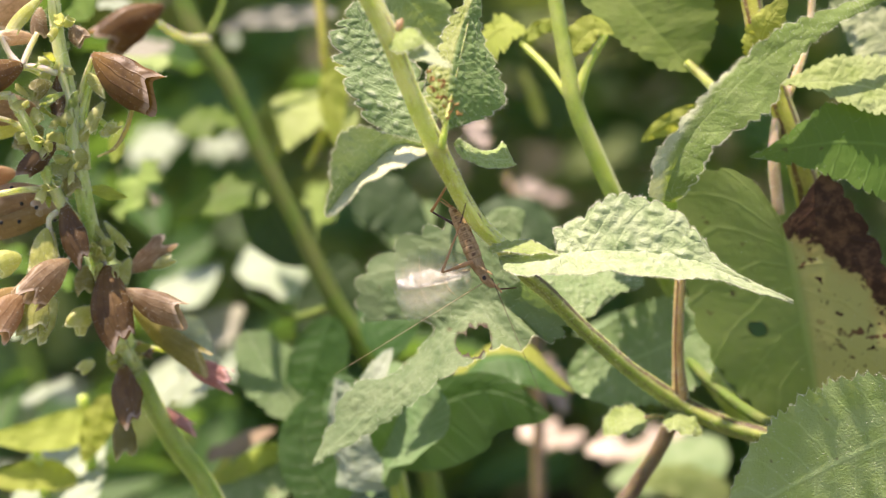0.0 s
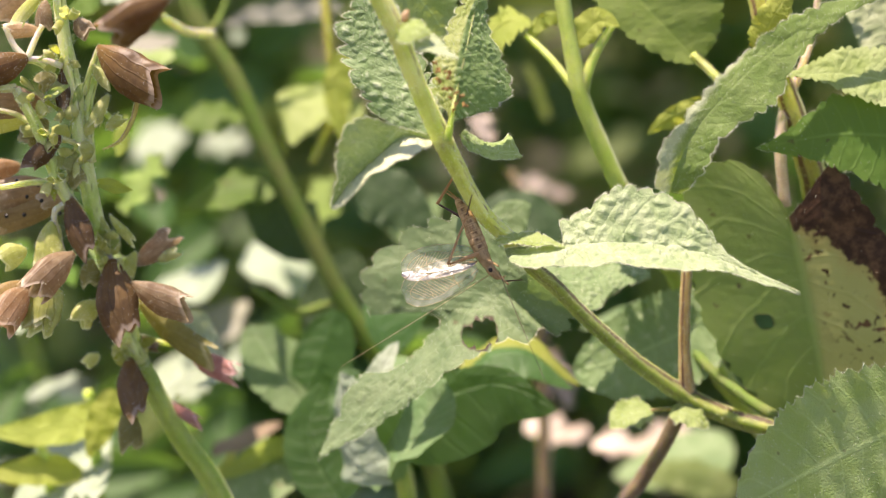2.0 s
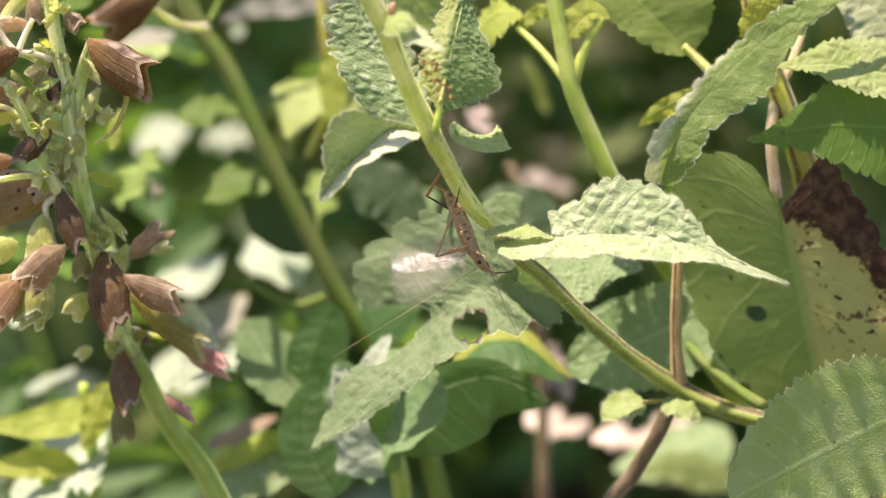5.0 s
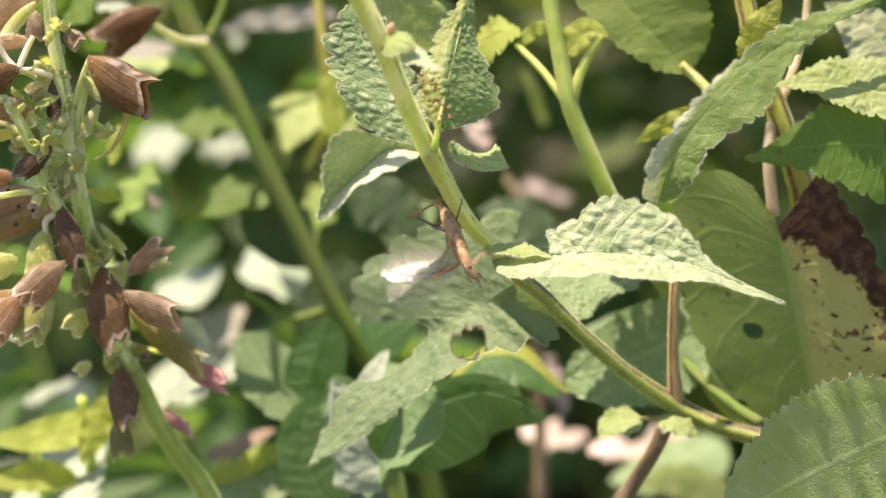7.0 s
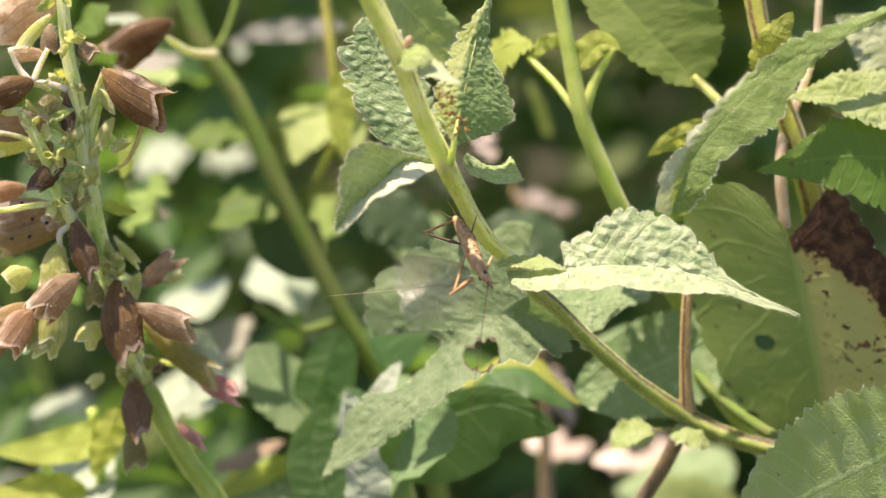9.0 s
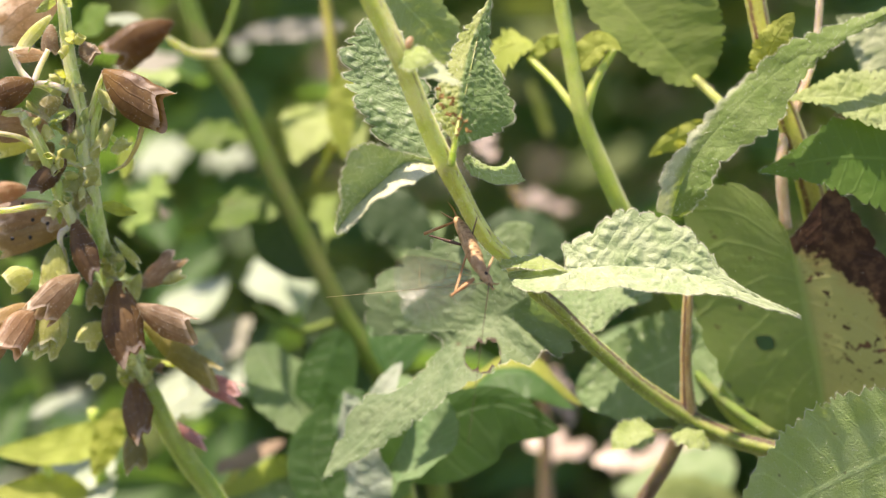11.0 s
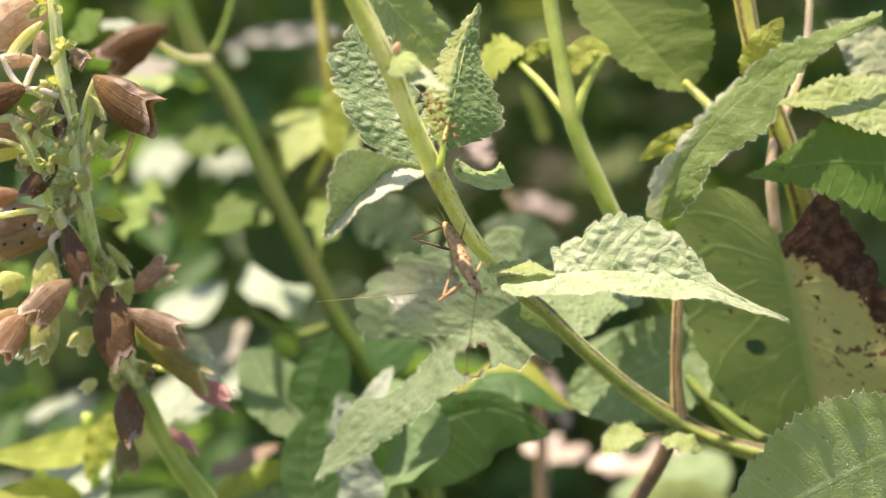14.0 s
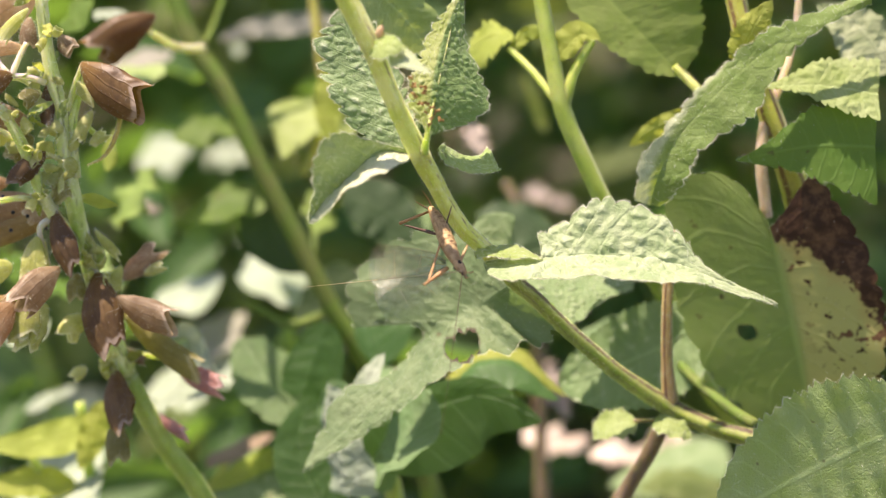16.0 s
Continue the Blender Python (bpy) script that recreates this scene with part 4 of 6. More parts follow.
pod(POD, (-52.0, 18.2, 471.7), (-42.8, 12.8, 465.1), 3.2, "papery dark brown open calyx with pointed lips")
pod(POD, (-45.0, 49.7, 471.6), (-55.6, 45.6, 467.7), 2.7)
pod(POD, (-57.1, 17.9, 468.9), (-58.1, 14.6, 461.8), 1.1)
pod(POD, (-57.6, 14.2, 458.7), (-63.7, 11.3, 454.8), 1.6, "curled dry brown calyx")
pod(POD, (-56.9, 13.7, 449.4), (-54.5, 8.8, 440.1), 1.9)
pod(POD, (-51.0, 14.5, 438.7), (-49.6, 7.0, 427.1), 3.0, "long closed dark brown calyx")
pod(POD_RED, (-47.9, 12.0, 435.7), (-38.9, 9.0, 430.9), 2.2)
pod(POD, (-49.2, 15.0, 421.7), (-48.5, 8.0, 413.4), 2.3)
pod(POD_RED, (-55.9, 9.5, 441.4), (-62.2, 3.0, 438.5), 2.4, "russet papery calyx with a pale woolly rim")
pod(POD_ORANGE, (-62.6, 7.0, 436.9), (-67.2, 0.5, 433.5), 2.3)
pod(POD_RED, (-48.2, 16.9, 436.7), (-41.3, 20.2, 440.0), 1.7)
pod(POD_PINK, (-40.6, 20.1, 420.8), (-33.3, 18.3, 416.0), 1.7, "faded pink calyx")
pod(POD_OLIVE, (-48.2, 19.4, 430.1), (-37.0, 17.2, 418.5), 1.9, "long olive green calyx")
pod(POD_GREEN, (-53.8, 14.9, 431.4), (-57.0, 12.0, 429.1), 1.7, "small green calyx")
pod(POD_GREEN, (-58.9, 13.4, 444.7), (-61.5, 10.0, 439.4), 1.8)
pod(POD_GREEN, (-60.9, 9.5, 437.8), (-62.6, 5.0, 431.2), 2.3)
pod(POD_OLIVE, (-49.4, 14.7, 413.6), (-50.3, 11.5, 406.8), 1.6)
pod(POD_GREEN, (-50.4, 16.4, 464.7), (-53.5, 14.8, 460.3), 0.9)
pod(POD_PINK, (-44.4, 18.7, 413.1), (-38.7, 15.7, 408.8), 0.9)
pod(POD_GREEN, (-54.2, 16.9, 421.4), (-56.8, 15.8, 420.4), 1.0)
pod(POD_GREEN, (-51.1, 16.0, 459.6), (-48.1, 16.4, 460.9), 0.8)
pod(POD_GREEN, (-62.9, 8.2, 442.4), (-66.8, 6.5, 441.7), 1.8)
pod(POD_GREEN, (-45.3, 17.9, 437.5), (-41.0, 19.3, 437.7), 1.0)
pod(POD_GREEN, (-60.8, 8.5, 435.9), (-63.1, 4.5, 431.2), 1.6, "translucent yellow-green calyx")
pod(POD_OLIVE, (-56.5, 15.4, 454.2), (-55.8, 14.1, 450.5), 1.4)
pod(POD_OLIVE, (-54.4, 15.4, 438.4), (-55.1, 13.2, 434.5), 1.3)
pod(POD, (-47.8, 17.3, 424.5), (-44.9, 16.5, 422.3), 0.9)
pod(POD_RED, (-55.4, 20.4, 475.7), (-53.7, 18.7, 473.0), 1.3)
pod(POD_GREEN, (-52.7, 17.2, 469.0), (-50.1, 15.4, 465.9), 1.0)
pod(POD_GREEN, (-58.9, 11.8, 444.4), (-59.9, 9.1, 440.7), 1.4)
pod(POD_GREEN, (-57.3, 15.1, 455.2), (-59.4, 13.1, 453.8), 1.1)
pod(POD_RED, (-66.9, 7.6, 432.9), (-72.7, 4.9, 429.3), 2.1)
pod(POD_LIGHT, (-59.1, 27.0, 482.7), (-71.2, 25.0, 476.4), 3.7, "large pale striped papery calyx")
pod(POD_GREEN, (-59.0, 16.0, 480.9), (-64.0, 13.0, 476.8), 0.9, "lime calyx fringed with hairs")
pod(POD_RED, (-60.0, 21.0, 478.3), (-60.7, 19.0, 473.8), 1.2)
pod(POD_LIGHT, (-60.5, 19.0, 473.8), (-65.6, 17.0, 475.2), 1.1)
pod(POD, (-62.1, 15.5, 470.7), (-69.3, 12.0, 469.0), 2.1, "dark brown calyx with a sunlit rim")
pod(POD_RED, (-64.5, 17.0, 468.6), (-69.6, 16.0, 467.3), 1.5)
pod(POD_GREY, (-61.0, 18.0, 462.9), (-70.2, 17.0, 464.1), 2.5, "grey-brown papery calyx")
pod(POD_GREEN, (-60.5, 19.5, 461.2), (-70.7, 19.0, 460.4), 1.9, "translucent yellow-green calyx")
pod(POD_OLIVE, (-58.3, 16.0, 467.7), (-61.0, 14.5, 467.0), 1.3)
pod(POD_OLIVE, (-60.1, 17.0, 460.5), (-64.0, 16.0, 457.3), 1.6)
pod(POD_LIGHT, (-62.1, 18.0, 456.7), (-64.1, 17.0, 458.4), 0.9)
pod(POD_ORANGE, (-65.7, 22.0, 451.4), (-71.8, 20.0, 451.2), 1.7)
pod(POD_GREY, (-60.3, 20.0, 448.9), (-71.4, 18.0, 448.1), 2.3, "grey calyx specked with black seeds")
pod(POD_TAN, (-58.8, 19.5, 446.0), (-71.8, 18.5, 444.5), 2.2, "tan calyx lit from above")
pod(POD_LIGHT, (-57.8, 17.5, 448.1), (-62.4, 16.5, 447.9), 1.3)
pod(POD_GREEN, (-59.5, 12.0, 445.7), (-60.8, 8.5, 439.6), 1.7)
pod(POD_GREEN, (-53.6, 16.2, 446.3), (-51.5, 15.0, 440.7), 0.8)
pod(POD_GREEN, (-51.2, 16.0, 445.4), (-48.0, 15.5, 440.3), 0.65)
pod(POD_GREEN, (-47.6, 17.0, 439.0), (-49.9, 15.5, 434.9), 1.0)
pod(POD_TAN, (-63.9, 9.0, 436.8), (-70.7, 5.0, 433.5), 2.0)
pod(POD_GREEN, (-58.2, 9.0, 435.6), (-62.8, 6.0, 429.3), 1.9)
pod(POD_GREEN, (-53.3, 16.4, 455.1), (-55.6, 14.4, 456.2), 1.9, "round lime bud")
for p in ((-65.4, 16.5, 450.8), (-62.1, 16.6, 450.1), (-61.5, 15.2, 448.0), (-67.4, 16.6, 445.0), (-64.6, 16.6, 445.2), (-59.2, 17.4, 445.2), (-63.8, 15.6, 448.5)):
    vv, ff = knob(p, (0.33, 0.3, 0.38), (20, 30, 0), 6, 8, 0.1)
    put_mesh("seed", vv, ff, SEED, spike, "shiny black seed")
# whorls of small green calyces
rngw = random.Random(9)
for c in ((-55.5, 15.9, 455.4), (-56.3, 16.5, 462.9), (-57.7, 17.5, 469.8), (-52.9, 16.0, 441.9), (-51.4, 16.0, 438.2), (-48.8, 17.3, 422.7), (-61.0, 15.1, 465.1), (-59.0, 13.9, 451.9), (-56.7, 18.9, 475.6), (-51.5, 16.9, 421.4), (-59.9, 14.3, 459.1)):
    for _ in range(4):
        d = V([rngw.uniform(-1, 1), rngw.uniform(-1, 0.3), rngw.uniform(-0.7, 0.7)])
        d = unit(d)
        a = V(c) + d * 0.9
        calyx(spike, POD_GREEN, a, a + d * rngw.uniform(1.8, 3.4), rngw.uniform(0.5, 0.9), gape=0.6, hairs=40)
# small pointed bracts round the whorls
rngb = random.Random(21)
for c in ((-55.9, 16.2, 462.6), (-54.3, 16.0, 450.6), (-52.2, 16.0, 440.0), (-49.0, 17.0, 422.4), (-57.4, 18.4, 470.4), (-59.4, 14.2, 452.4), (-60.6, 15.0, 464.4), (-58.3, 20.4, 482.6)):
    for _ in range(4):
        d = unit(V([rngb.uniform(-1, 1), rngb.uniform(-1, 0.4), rngb.uniform(-0.5, 0.9)]))
        e = unit(np.cross(d, V([rngb.gauss(0, 1), rngb.gauss(0, 1), 0.3]))) * rngb.uniform(0.5, 0.9)
        a, h = V(c) + d * 0.8, rngb.uniform(2.6, 4.6)
        leaf(spike, rngb.choice((SAGE_LIME, SAGE_YOUNG, SAGE_SPRING)), [tuple(a), tuple(a + d * h * 0.5 + V([0, 0, 0.25])), tuple(a + d * h)], tuple(a + d * h * 0.4 + e), tuple(a + d * h * 0.4 - e), name="bract", teeth=3, bite=0.05, quilt=0.12, rows=16, cols=3, seed=rngb.randrange(99), hairs=30, shape=(0.5, 0.8))
# whorls of green stubs and short stalks round the stem
rngs = random.Random(4)
for p in ((-55.8, 16.4, 454.8), (-53.8, 16.6, 459.3), (-56.2, 16.2, 462.1), (-50.9, 16.6, 439.8), (-48.0, 17.9, 422.4), (-56.9, 18.2, 469.6), (-58.2, 16.7, 465.5), (-51.9, 16.0, 436.2), (-50.6, 16.9, 421.4), (-58.1, 16.3, 458.4)):
    vv, ff = knob(p, (1.5 * rngs.uniform(0.6, 1.1), 1.4, 2.0 * rngs.uniform(0.6, 1.0)), (rngs.uniform(-30, 30), rngs.uniform(-30, 30), 0), 8, 10, 0.25)
    put_mesh("bud", vv, ff, POD_GREEN, spike)
for a, b, c in (((-54.4, 17.1, 464.5), (-53.0, 17.9, 468.8), (-51.8, 18.2, 471.6)), ((-55.7, 16.8, 463.7), (-60.4, 17.9, 468.8), (-64.5, 17.6, 469.9)), ((-54.8, 16.3, 456.6), (-56.7, 15.3, 457.7), (-57.8, 14.1, 458.6)),
                ((-53.4, 16.3, 442.8), (-55.6, 14.9, 447.0), (-56.8, 13.6, 449.3)), ((-50.9, 17.5, 425.0), (-47.6, 19.0, 423.4), (-42.9, 20.4, 421.7)), ((-51.5, 16.0, 436.3), (-49.4, 17.2, 437.7), (-48.1, 17.5, 436.5)),
                ((-52.5, 17.8, 462.5), (-50.4, 17.7, 460.3), (-50.6, 17.1, 458.7)), ((-61.4, 15.3, 459.7), (-64.7, 15.4, 461.9), (-68.8, 15.0, 462.9))):
    stem(spike, STEM_PALE, [a, b, c], [0.5, 0.42, 0.4], n=14, sides=8, name="stalk", hairs=60)
stem(spike, STEM_WHITE, [(-41.1, 78.0, 458.6), (-43.8, 66.0, 461.9), (-45.4, 54.0, 466.7), (-45.9, 49.0, 469.0)], [0.8, 0.75, 0.65, 0.55], n=18, sides=8, name="stalk", label="pale straw-coloured stalk")
for a, b, c in (((-65.6, 17.0, 475.2), (-64.4, 16.5, 472.5), (-62.8, 15.6, 470.8)), ((-60.1, 18.0, 475.1), (-61.2, 17.0, 473.1), (-62.2, 15.6, 470.7)), ((-62.3, 15.6, 470.6), (-59.7, 16.0, 470.2), (-57.3, 16.6, 469.1)),
                ((-61.1, 13.5, 451.5), (-59.5, 14.0, 450.6), (-56.6, 15.0, 449.3)), ((-58.1, 13.0, 439.7), (-59.2, 12.5, 446.5), (-57.9, 13.5, 448.0)), ((-49.7, 15.5, 434.9), (-52.3, 15.6, 440.6), (-53.7, 16.0, 447.3))):
    stem(spike, STEM_WHITE, [a, b, c], [0.4, 0.45, 0.5], n=14, sides=8, name="stalk", hairs=120)
stem(spike, STEM_RED, [(-51.8, 16.1, 456.0), (-49.0, 15.9, 457.5), (-47.0, 15.6, 460.7), (-45.9, 15.4, 464.1)], [0.12, 0.3, 0.4, 0.45], n=18, sides=8, name="stalk", hairs=60)
leaf(spike, SAGE_YOUNG, [(-53.5, 16.9, 450.5), (-51.4, 17.4, 449.8), (-49.7, 17.9, 449.2), (-47.7, 17.8, 448.8)], (-50.5, 17.7, 450.7), (-50.5, 17.0, 448.6), teeth=4, quilt=0.1, rows=30, cols=4, name="bract", seed=31)


# ---- plants further back ----
def far_plant(label, stems, material):
    p = thing("wild_plant", label, "plant")
    for pts, r in stems:
        stem(p, material, pts, r, n=40, sides=10, square=0.5)
    return p, itertools.count(40)


def frond(plant_and_count, mat, mid, l, r):
    p, count = plant_and_count
    seed = next(count)
    if mat is SAGE_FAR:
        # held flat to the sky
        hi, lo = (l, r) if l[2] > r[2] else (r, l)
        hi, lo = (hi[0], hi[1] + 14, hi[2] - 3), (lo[0], lo[1] - 12, lo[2] + 3)
        l, r = (hi, lo) if l[2] > r[2] else (lo, hi)
    if mat in (SAGE_FAR, DRY):
        leaf(p, mat, mid, l, r, teeth=7, quilt=0.8, rows=44, cols=9, seed=seed, bite=0.26, wave=1.6, shape=(0.4, 0.6))
    else:
        leaf(p, mat, mid, l, r, teeth=12, quilt=0.3, rows=44, cols=7, seed=seed, bite=0.01 if mat is SAGE_DARK else 0.07, wave=0.1 if mat is SAGE_DARK else 0.4)


def wide_leaf(plant_and_count, mat, mid, left, right, **how):
    """A ragged leaf of the middle distance, drawn by its midrib and both edges."""
    p, count = plant_and_count
    leaf(p, mat, mid, left, right, **{**dict(teeth=8, bite=0.22, quilt=0.35, wave=0.5, rows=48, cols=9, seed=next(count)), **how})


shoot = far_plant("young green forking shoot with small leaves", [
    ([(13.8, 42.1, 503.7), (16.5, 38.8, 490.9), (18.7, 36.1, 479.7), (20.7, 33.0, 469.4), (22.6, 30.4, 460.4), (25.9, 29.0, 452.8), (29.3, 27.7, 445.6), (33.8, 30.0, 437.0), (40.9, 36.6, 425.5), (46.2, 35.7, 412.4), (55.2, 34.0, 400.5), (65.8, 32.0, 381.0), (73.3, 15.3, 267.9), (87.0, -35.5, -73.8)], [1.0, 1.1, 1.2, 1.3, 1.4, 1.4, 1.4, 1.4, 1.5, 1.5, 1.6, 1.7, 1.8, 2.0]),
    ([(22.8, 30.4, 460.4), (24.3, 31.7, 466.0), (27.4, 33.0, 471.3)], [0.9, 0.8, 0.6]),
    ([(22.2, 31.8, 460.4), (18.3, 36.2, 464.8), (14.3, 41.4, 467.7)], [0.6, 0.6, 0.5])], STEM_FAR)
frond(shoot, SAGE_YOUNG, [(21.6, 32.5, 468.2), (23.4, 32.7, 470.4), (25.6, 33.3, 472.1), (28.6, 33.0, 471.3)], (23.4, 34.5, 473.7), (24.7, 31.6, 469.3))
leaf(shoot[0], SAGE_YOUNG, [(15.0, 41.8, 469.7), (12.2, 43.0, 469.9), (9.5, 44.0, 468.5), (7.3, 43.5, 465.0)],
     [(14.3, 44.0, 470.5), (11.4, 46.0, 471.5), (8.3, 46.0, 469.9), (6.8, 44.0, 465.4)],
     [(14.2, 40.0, 468.6), (12.2, 40.0, 467.9), (11.0, 40.0, 465.0), (7.7, 43.0, 464.2)],
     teeth=6, bite=0.4, quilt=0.25, wave=0.5, rows=44, cols=8, seed=41)
frond(shoot, SAGE_YOUNG, [(14.3, 41.2, 467.3), (16.6, 42.3, 470.3), (19.8, 42.5, 470.8), (21.2, 41.8, 469.0)], (17.1, 42.6, 471.2), (18.0, 41.8, 469.0))

branching = far_plant("branching wild plant with broad green leaves", [
    ([(-57.6, 92.0, 496.2), (-52.4, 88.2, 482.5), (-47.7, 85.6, 470.5), (-43.6, 81.9, 458.7), (-37.4, 79.2, 449.8), (-30.2, 74.9, 434.9), (-23.6, 71.9, 421.7), (-17.9, 69.5, 410.3), (-11.7, 67.9, 399.5), (1.1, 64.8, 370.5), (14.9, 50.6, 263.5), (20.3, -17.7, -117.6)], [1.6, 1.6, 1.65, 1.9, 1.65, 1.6, 1.6, 1.6, 1.7, 1.9, 2.2, 2.4]),
    ([(-41.1, 82.4, 458.6), (-39.6, 84.1, 461.4), (-37.6, 86.8, 467.1), (-34.5, 91.6, 478.7), (-32.0, 97.4, 491.3)], [0.7, 0.6, 0.6, 0.5, 0.4]),
    ([(-17.9, 69.5, 410.3), (-26.4, 70.8, 407.4), (-35.1, 74.3, 410.6)], [0.8, 0.7, 0.6])], STEM_OLD)
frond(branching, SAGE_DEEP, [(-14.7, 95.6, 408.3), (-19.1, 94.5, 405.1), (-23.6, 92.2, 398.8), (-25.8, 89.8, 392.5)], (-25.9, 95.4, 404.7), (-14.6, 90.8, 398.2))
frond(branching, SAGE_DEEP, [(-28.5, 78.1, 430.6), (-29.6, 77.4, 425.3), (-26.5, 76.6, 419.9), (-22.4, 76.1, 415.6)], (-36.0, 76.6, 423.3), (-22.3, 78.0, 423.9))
frond(branching, SAGE_DARK, [(-17.9, 50.0, 415.9), (-20.9, 47.8, 408.1), (-22.9, 46.3, 402.3), (-27.0, 44.3, 393.3)], (-24.9, 48.5, 410.0), (-16.0, 47.0, 404.2))
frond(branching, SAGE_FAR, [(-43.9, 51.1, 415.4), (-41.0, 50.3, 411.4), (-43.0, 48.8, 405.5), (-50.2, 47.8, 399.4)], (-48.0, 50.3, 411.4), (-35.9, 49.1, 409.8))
wide_leaf(branching, SAGE_CLEAR, [(-48.3, 75.0, 425.3), (-42.5, 75.0, 427.9), (-37.2, 75.0, 429.5), (-30.6, 75.0, 430.6)], [(-47.8, 76.0, 425.6), (-40.1, 79.0, 431.5), (-35.2, 80.0, 432.5), (-30.3, 78.0, 431.8)], [(-46.7, 74.0, 425.4), (-40.6, 71.0, 427.2), (-34.7, 70.0, 428.6), (-30.1, 72.0, 429.2)])
wide_leaf(branching, SAGE_LIME, [(-30.5, 87.0, 444.0), (-26.1, 87.0, 443.2), (-20.7, 87.0, 442.9), (-14.1, 87.0, 441.7)], [(-29.9, 89.0, 444.8), (-25.9, 93.0, 444.9), (-19.7, 93.0, 445.3), (-14.4, 89.0, 443.1)], [(-29.8, 84.0, 441.9), (-27.3, 80.0, 436.7), (-21.8, 82.0, 440.3), (-14.5, 83.0, 437.1)], bite=0.5)
wide_leaf(branching, SAGE_CLEAR, [(-49.4, 91.0, 437.3), (-45.4, 91.0, 438.9), (-41.6, 91.0, 439.3), (-37.0, 91.0, 438.9)], [(-48.3, 93.0, 439.4), (-44.2, 96.0, 440.8), (-40.7, 96.0, 440.3), (-37.4, 93.0, 439.4)], [(-47.7, 89.0, 437.0), (-43.8, 87.0, 436.7), (-39.9, 87.0, 437.6), (-37.1, 89.0, 438.6)])
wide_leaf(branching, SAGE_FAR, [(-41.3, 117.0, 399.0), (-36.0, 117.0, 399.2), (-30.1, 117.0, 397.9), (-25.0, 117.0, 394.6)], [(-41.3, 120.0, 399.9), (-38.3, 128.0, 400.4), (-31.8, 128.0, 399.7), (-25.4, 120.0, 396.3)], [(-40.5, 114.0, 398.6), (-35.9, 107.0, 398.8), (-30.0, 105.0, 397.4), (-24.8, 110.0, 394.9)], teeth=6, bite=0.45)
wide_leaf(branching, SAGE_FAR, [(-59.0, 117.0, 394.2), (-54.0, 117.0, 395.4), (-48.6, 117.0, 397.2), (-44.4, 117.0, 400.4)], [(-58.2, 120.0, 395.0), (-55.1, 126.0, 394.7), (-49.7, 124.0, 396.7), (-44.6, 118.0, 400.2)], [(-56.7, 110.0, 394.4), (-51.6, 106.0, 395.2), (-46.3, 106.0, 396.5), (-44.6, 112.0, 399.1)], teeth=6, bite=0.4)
wide_leaf(branching, SAGE_DULL, [(-52.1, 112.0, 384.1), (-47.8, 112.0, 387.3), (-43.6, 112.0, 389.9), (-39.4, 112.0, 392.8)], [(-52.5, 116.0, 386.3), (-49.8, 120.0, 387.9), (-45.6, 120.0, 389.8), (-39.8, 114.0, 392.5)], [(-49.2, 107.0, 384.3), (-44.8, 105.0, 385.8), (-40.7, 106.0, 388.6), (-39.0, 110.0, 392.6)])
wide_leaf(branching, SAGE_BLUE, [(-33.3, 53.0, 411.9), (-30.5, 49.0, 408.2), (-26.8, 45.0, 404.5), (-21.6, 40.0, 398.5)], [(-34.9, 50.0, 411.8), (-34.4, 43.0, 407.1), (-30.2, 40.0, 402.8), (-21.9, 39.0, 398.7)], [(-29.9, 58.0, 409.8), (-24.2, 57.0, 405.8), (-20.4, 52.0, 400.8), (-20.9, 42.0, 397.9)], teeth=9, label="large pale weed leaf with a torn top edge")
stem(branching[0], STEM_YELLOW, [(-22.4, 92.0, 470.6), (-21.2, 90.0, 462.4), (-20.2, 88.0, 454.2), (-19.6, 87.0, 446.6), (-20.5, 86.0, 439.3), (-24.0, 84.0, 432.1)], [1.1, 1.1, 1.2, 1.2, 1.0, 0.7], n=24, sides=8, name="side_stem", label="yellowing bent stalk")
frond(branching, SAGE_DULL, [(-19.9, 127.7, 451.9), (-29.2, 127.3, 450.8), (-37.3, 127.1, 450.2), (-44.3, 126.4, 448.0)], (-32.7, 128.1, 452.9), (-32.7, 126.5, 448.6))

low = far_plant("low plant with smooth dark green leaves", [
    ([(-7.7, 34.7, 396.9), (-4.9, 35.0, 380.3), (-0.9, 29.7, 307.0), (0.6, -30.5, -86.1)], [1.4, 1.6, 1.8, 2.0])], STEM_FAR)
frond(low, SAGE_DARK, [(-12.3, 29.4, 405.7), (-2.8, 28.2, 407.9), (9.4, 26.5, 412.3), (19.4, 21.5, 409.9)], (2.9, 28.4, 414.0), (2.0, 25.9, 398.0))
frond(low, SAGE_BLUE, [(-6.7, 32.1, 391.7), (-10.6, 34.3, 399.2), (-14.5, 36.4, 406.8), (-16.4, 37.7, 410.4)], (-7.7, 34.5, 403.4), (-17.5, 35.4, 398.7))
frond(low, SAGE_DARK, [(-16.5, 31.9, 387.4), (-20.4, 33.9, 392.9), (-22.4, 36.3, 399.3), (-20.4, 39.0, 406.7)], (-26.8, 35.6, 397.5), (-14.6, 36.3, 399.3))
frond(low, SAGE_BLUE, [(-7.9, 46.2, 408.9), (-10.0, 40.8, 404.8), (-11.0, 34.5, 398.0), (-10.5, 28.2, 391.5)], (-15.6, 41.0, 398.2), (-5.1, 31.2, 399.7))
frond(low, SAGE_DARK, [(4.4, 34.8, 409.6), (8.7, 35.5, 413.5), (15.4, 35.0, 413.7), (22.8, 32.4, 408.6)], (12.5, 37.2, 414.3), (11.5, 31.0, 410.2))
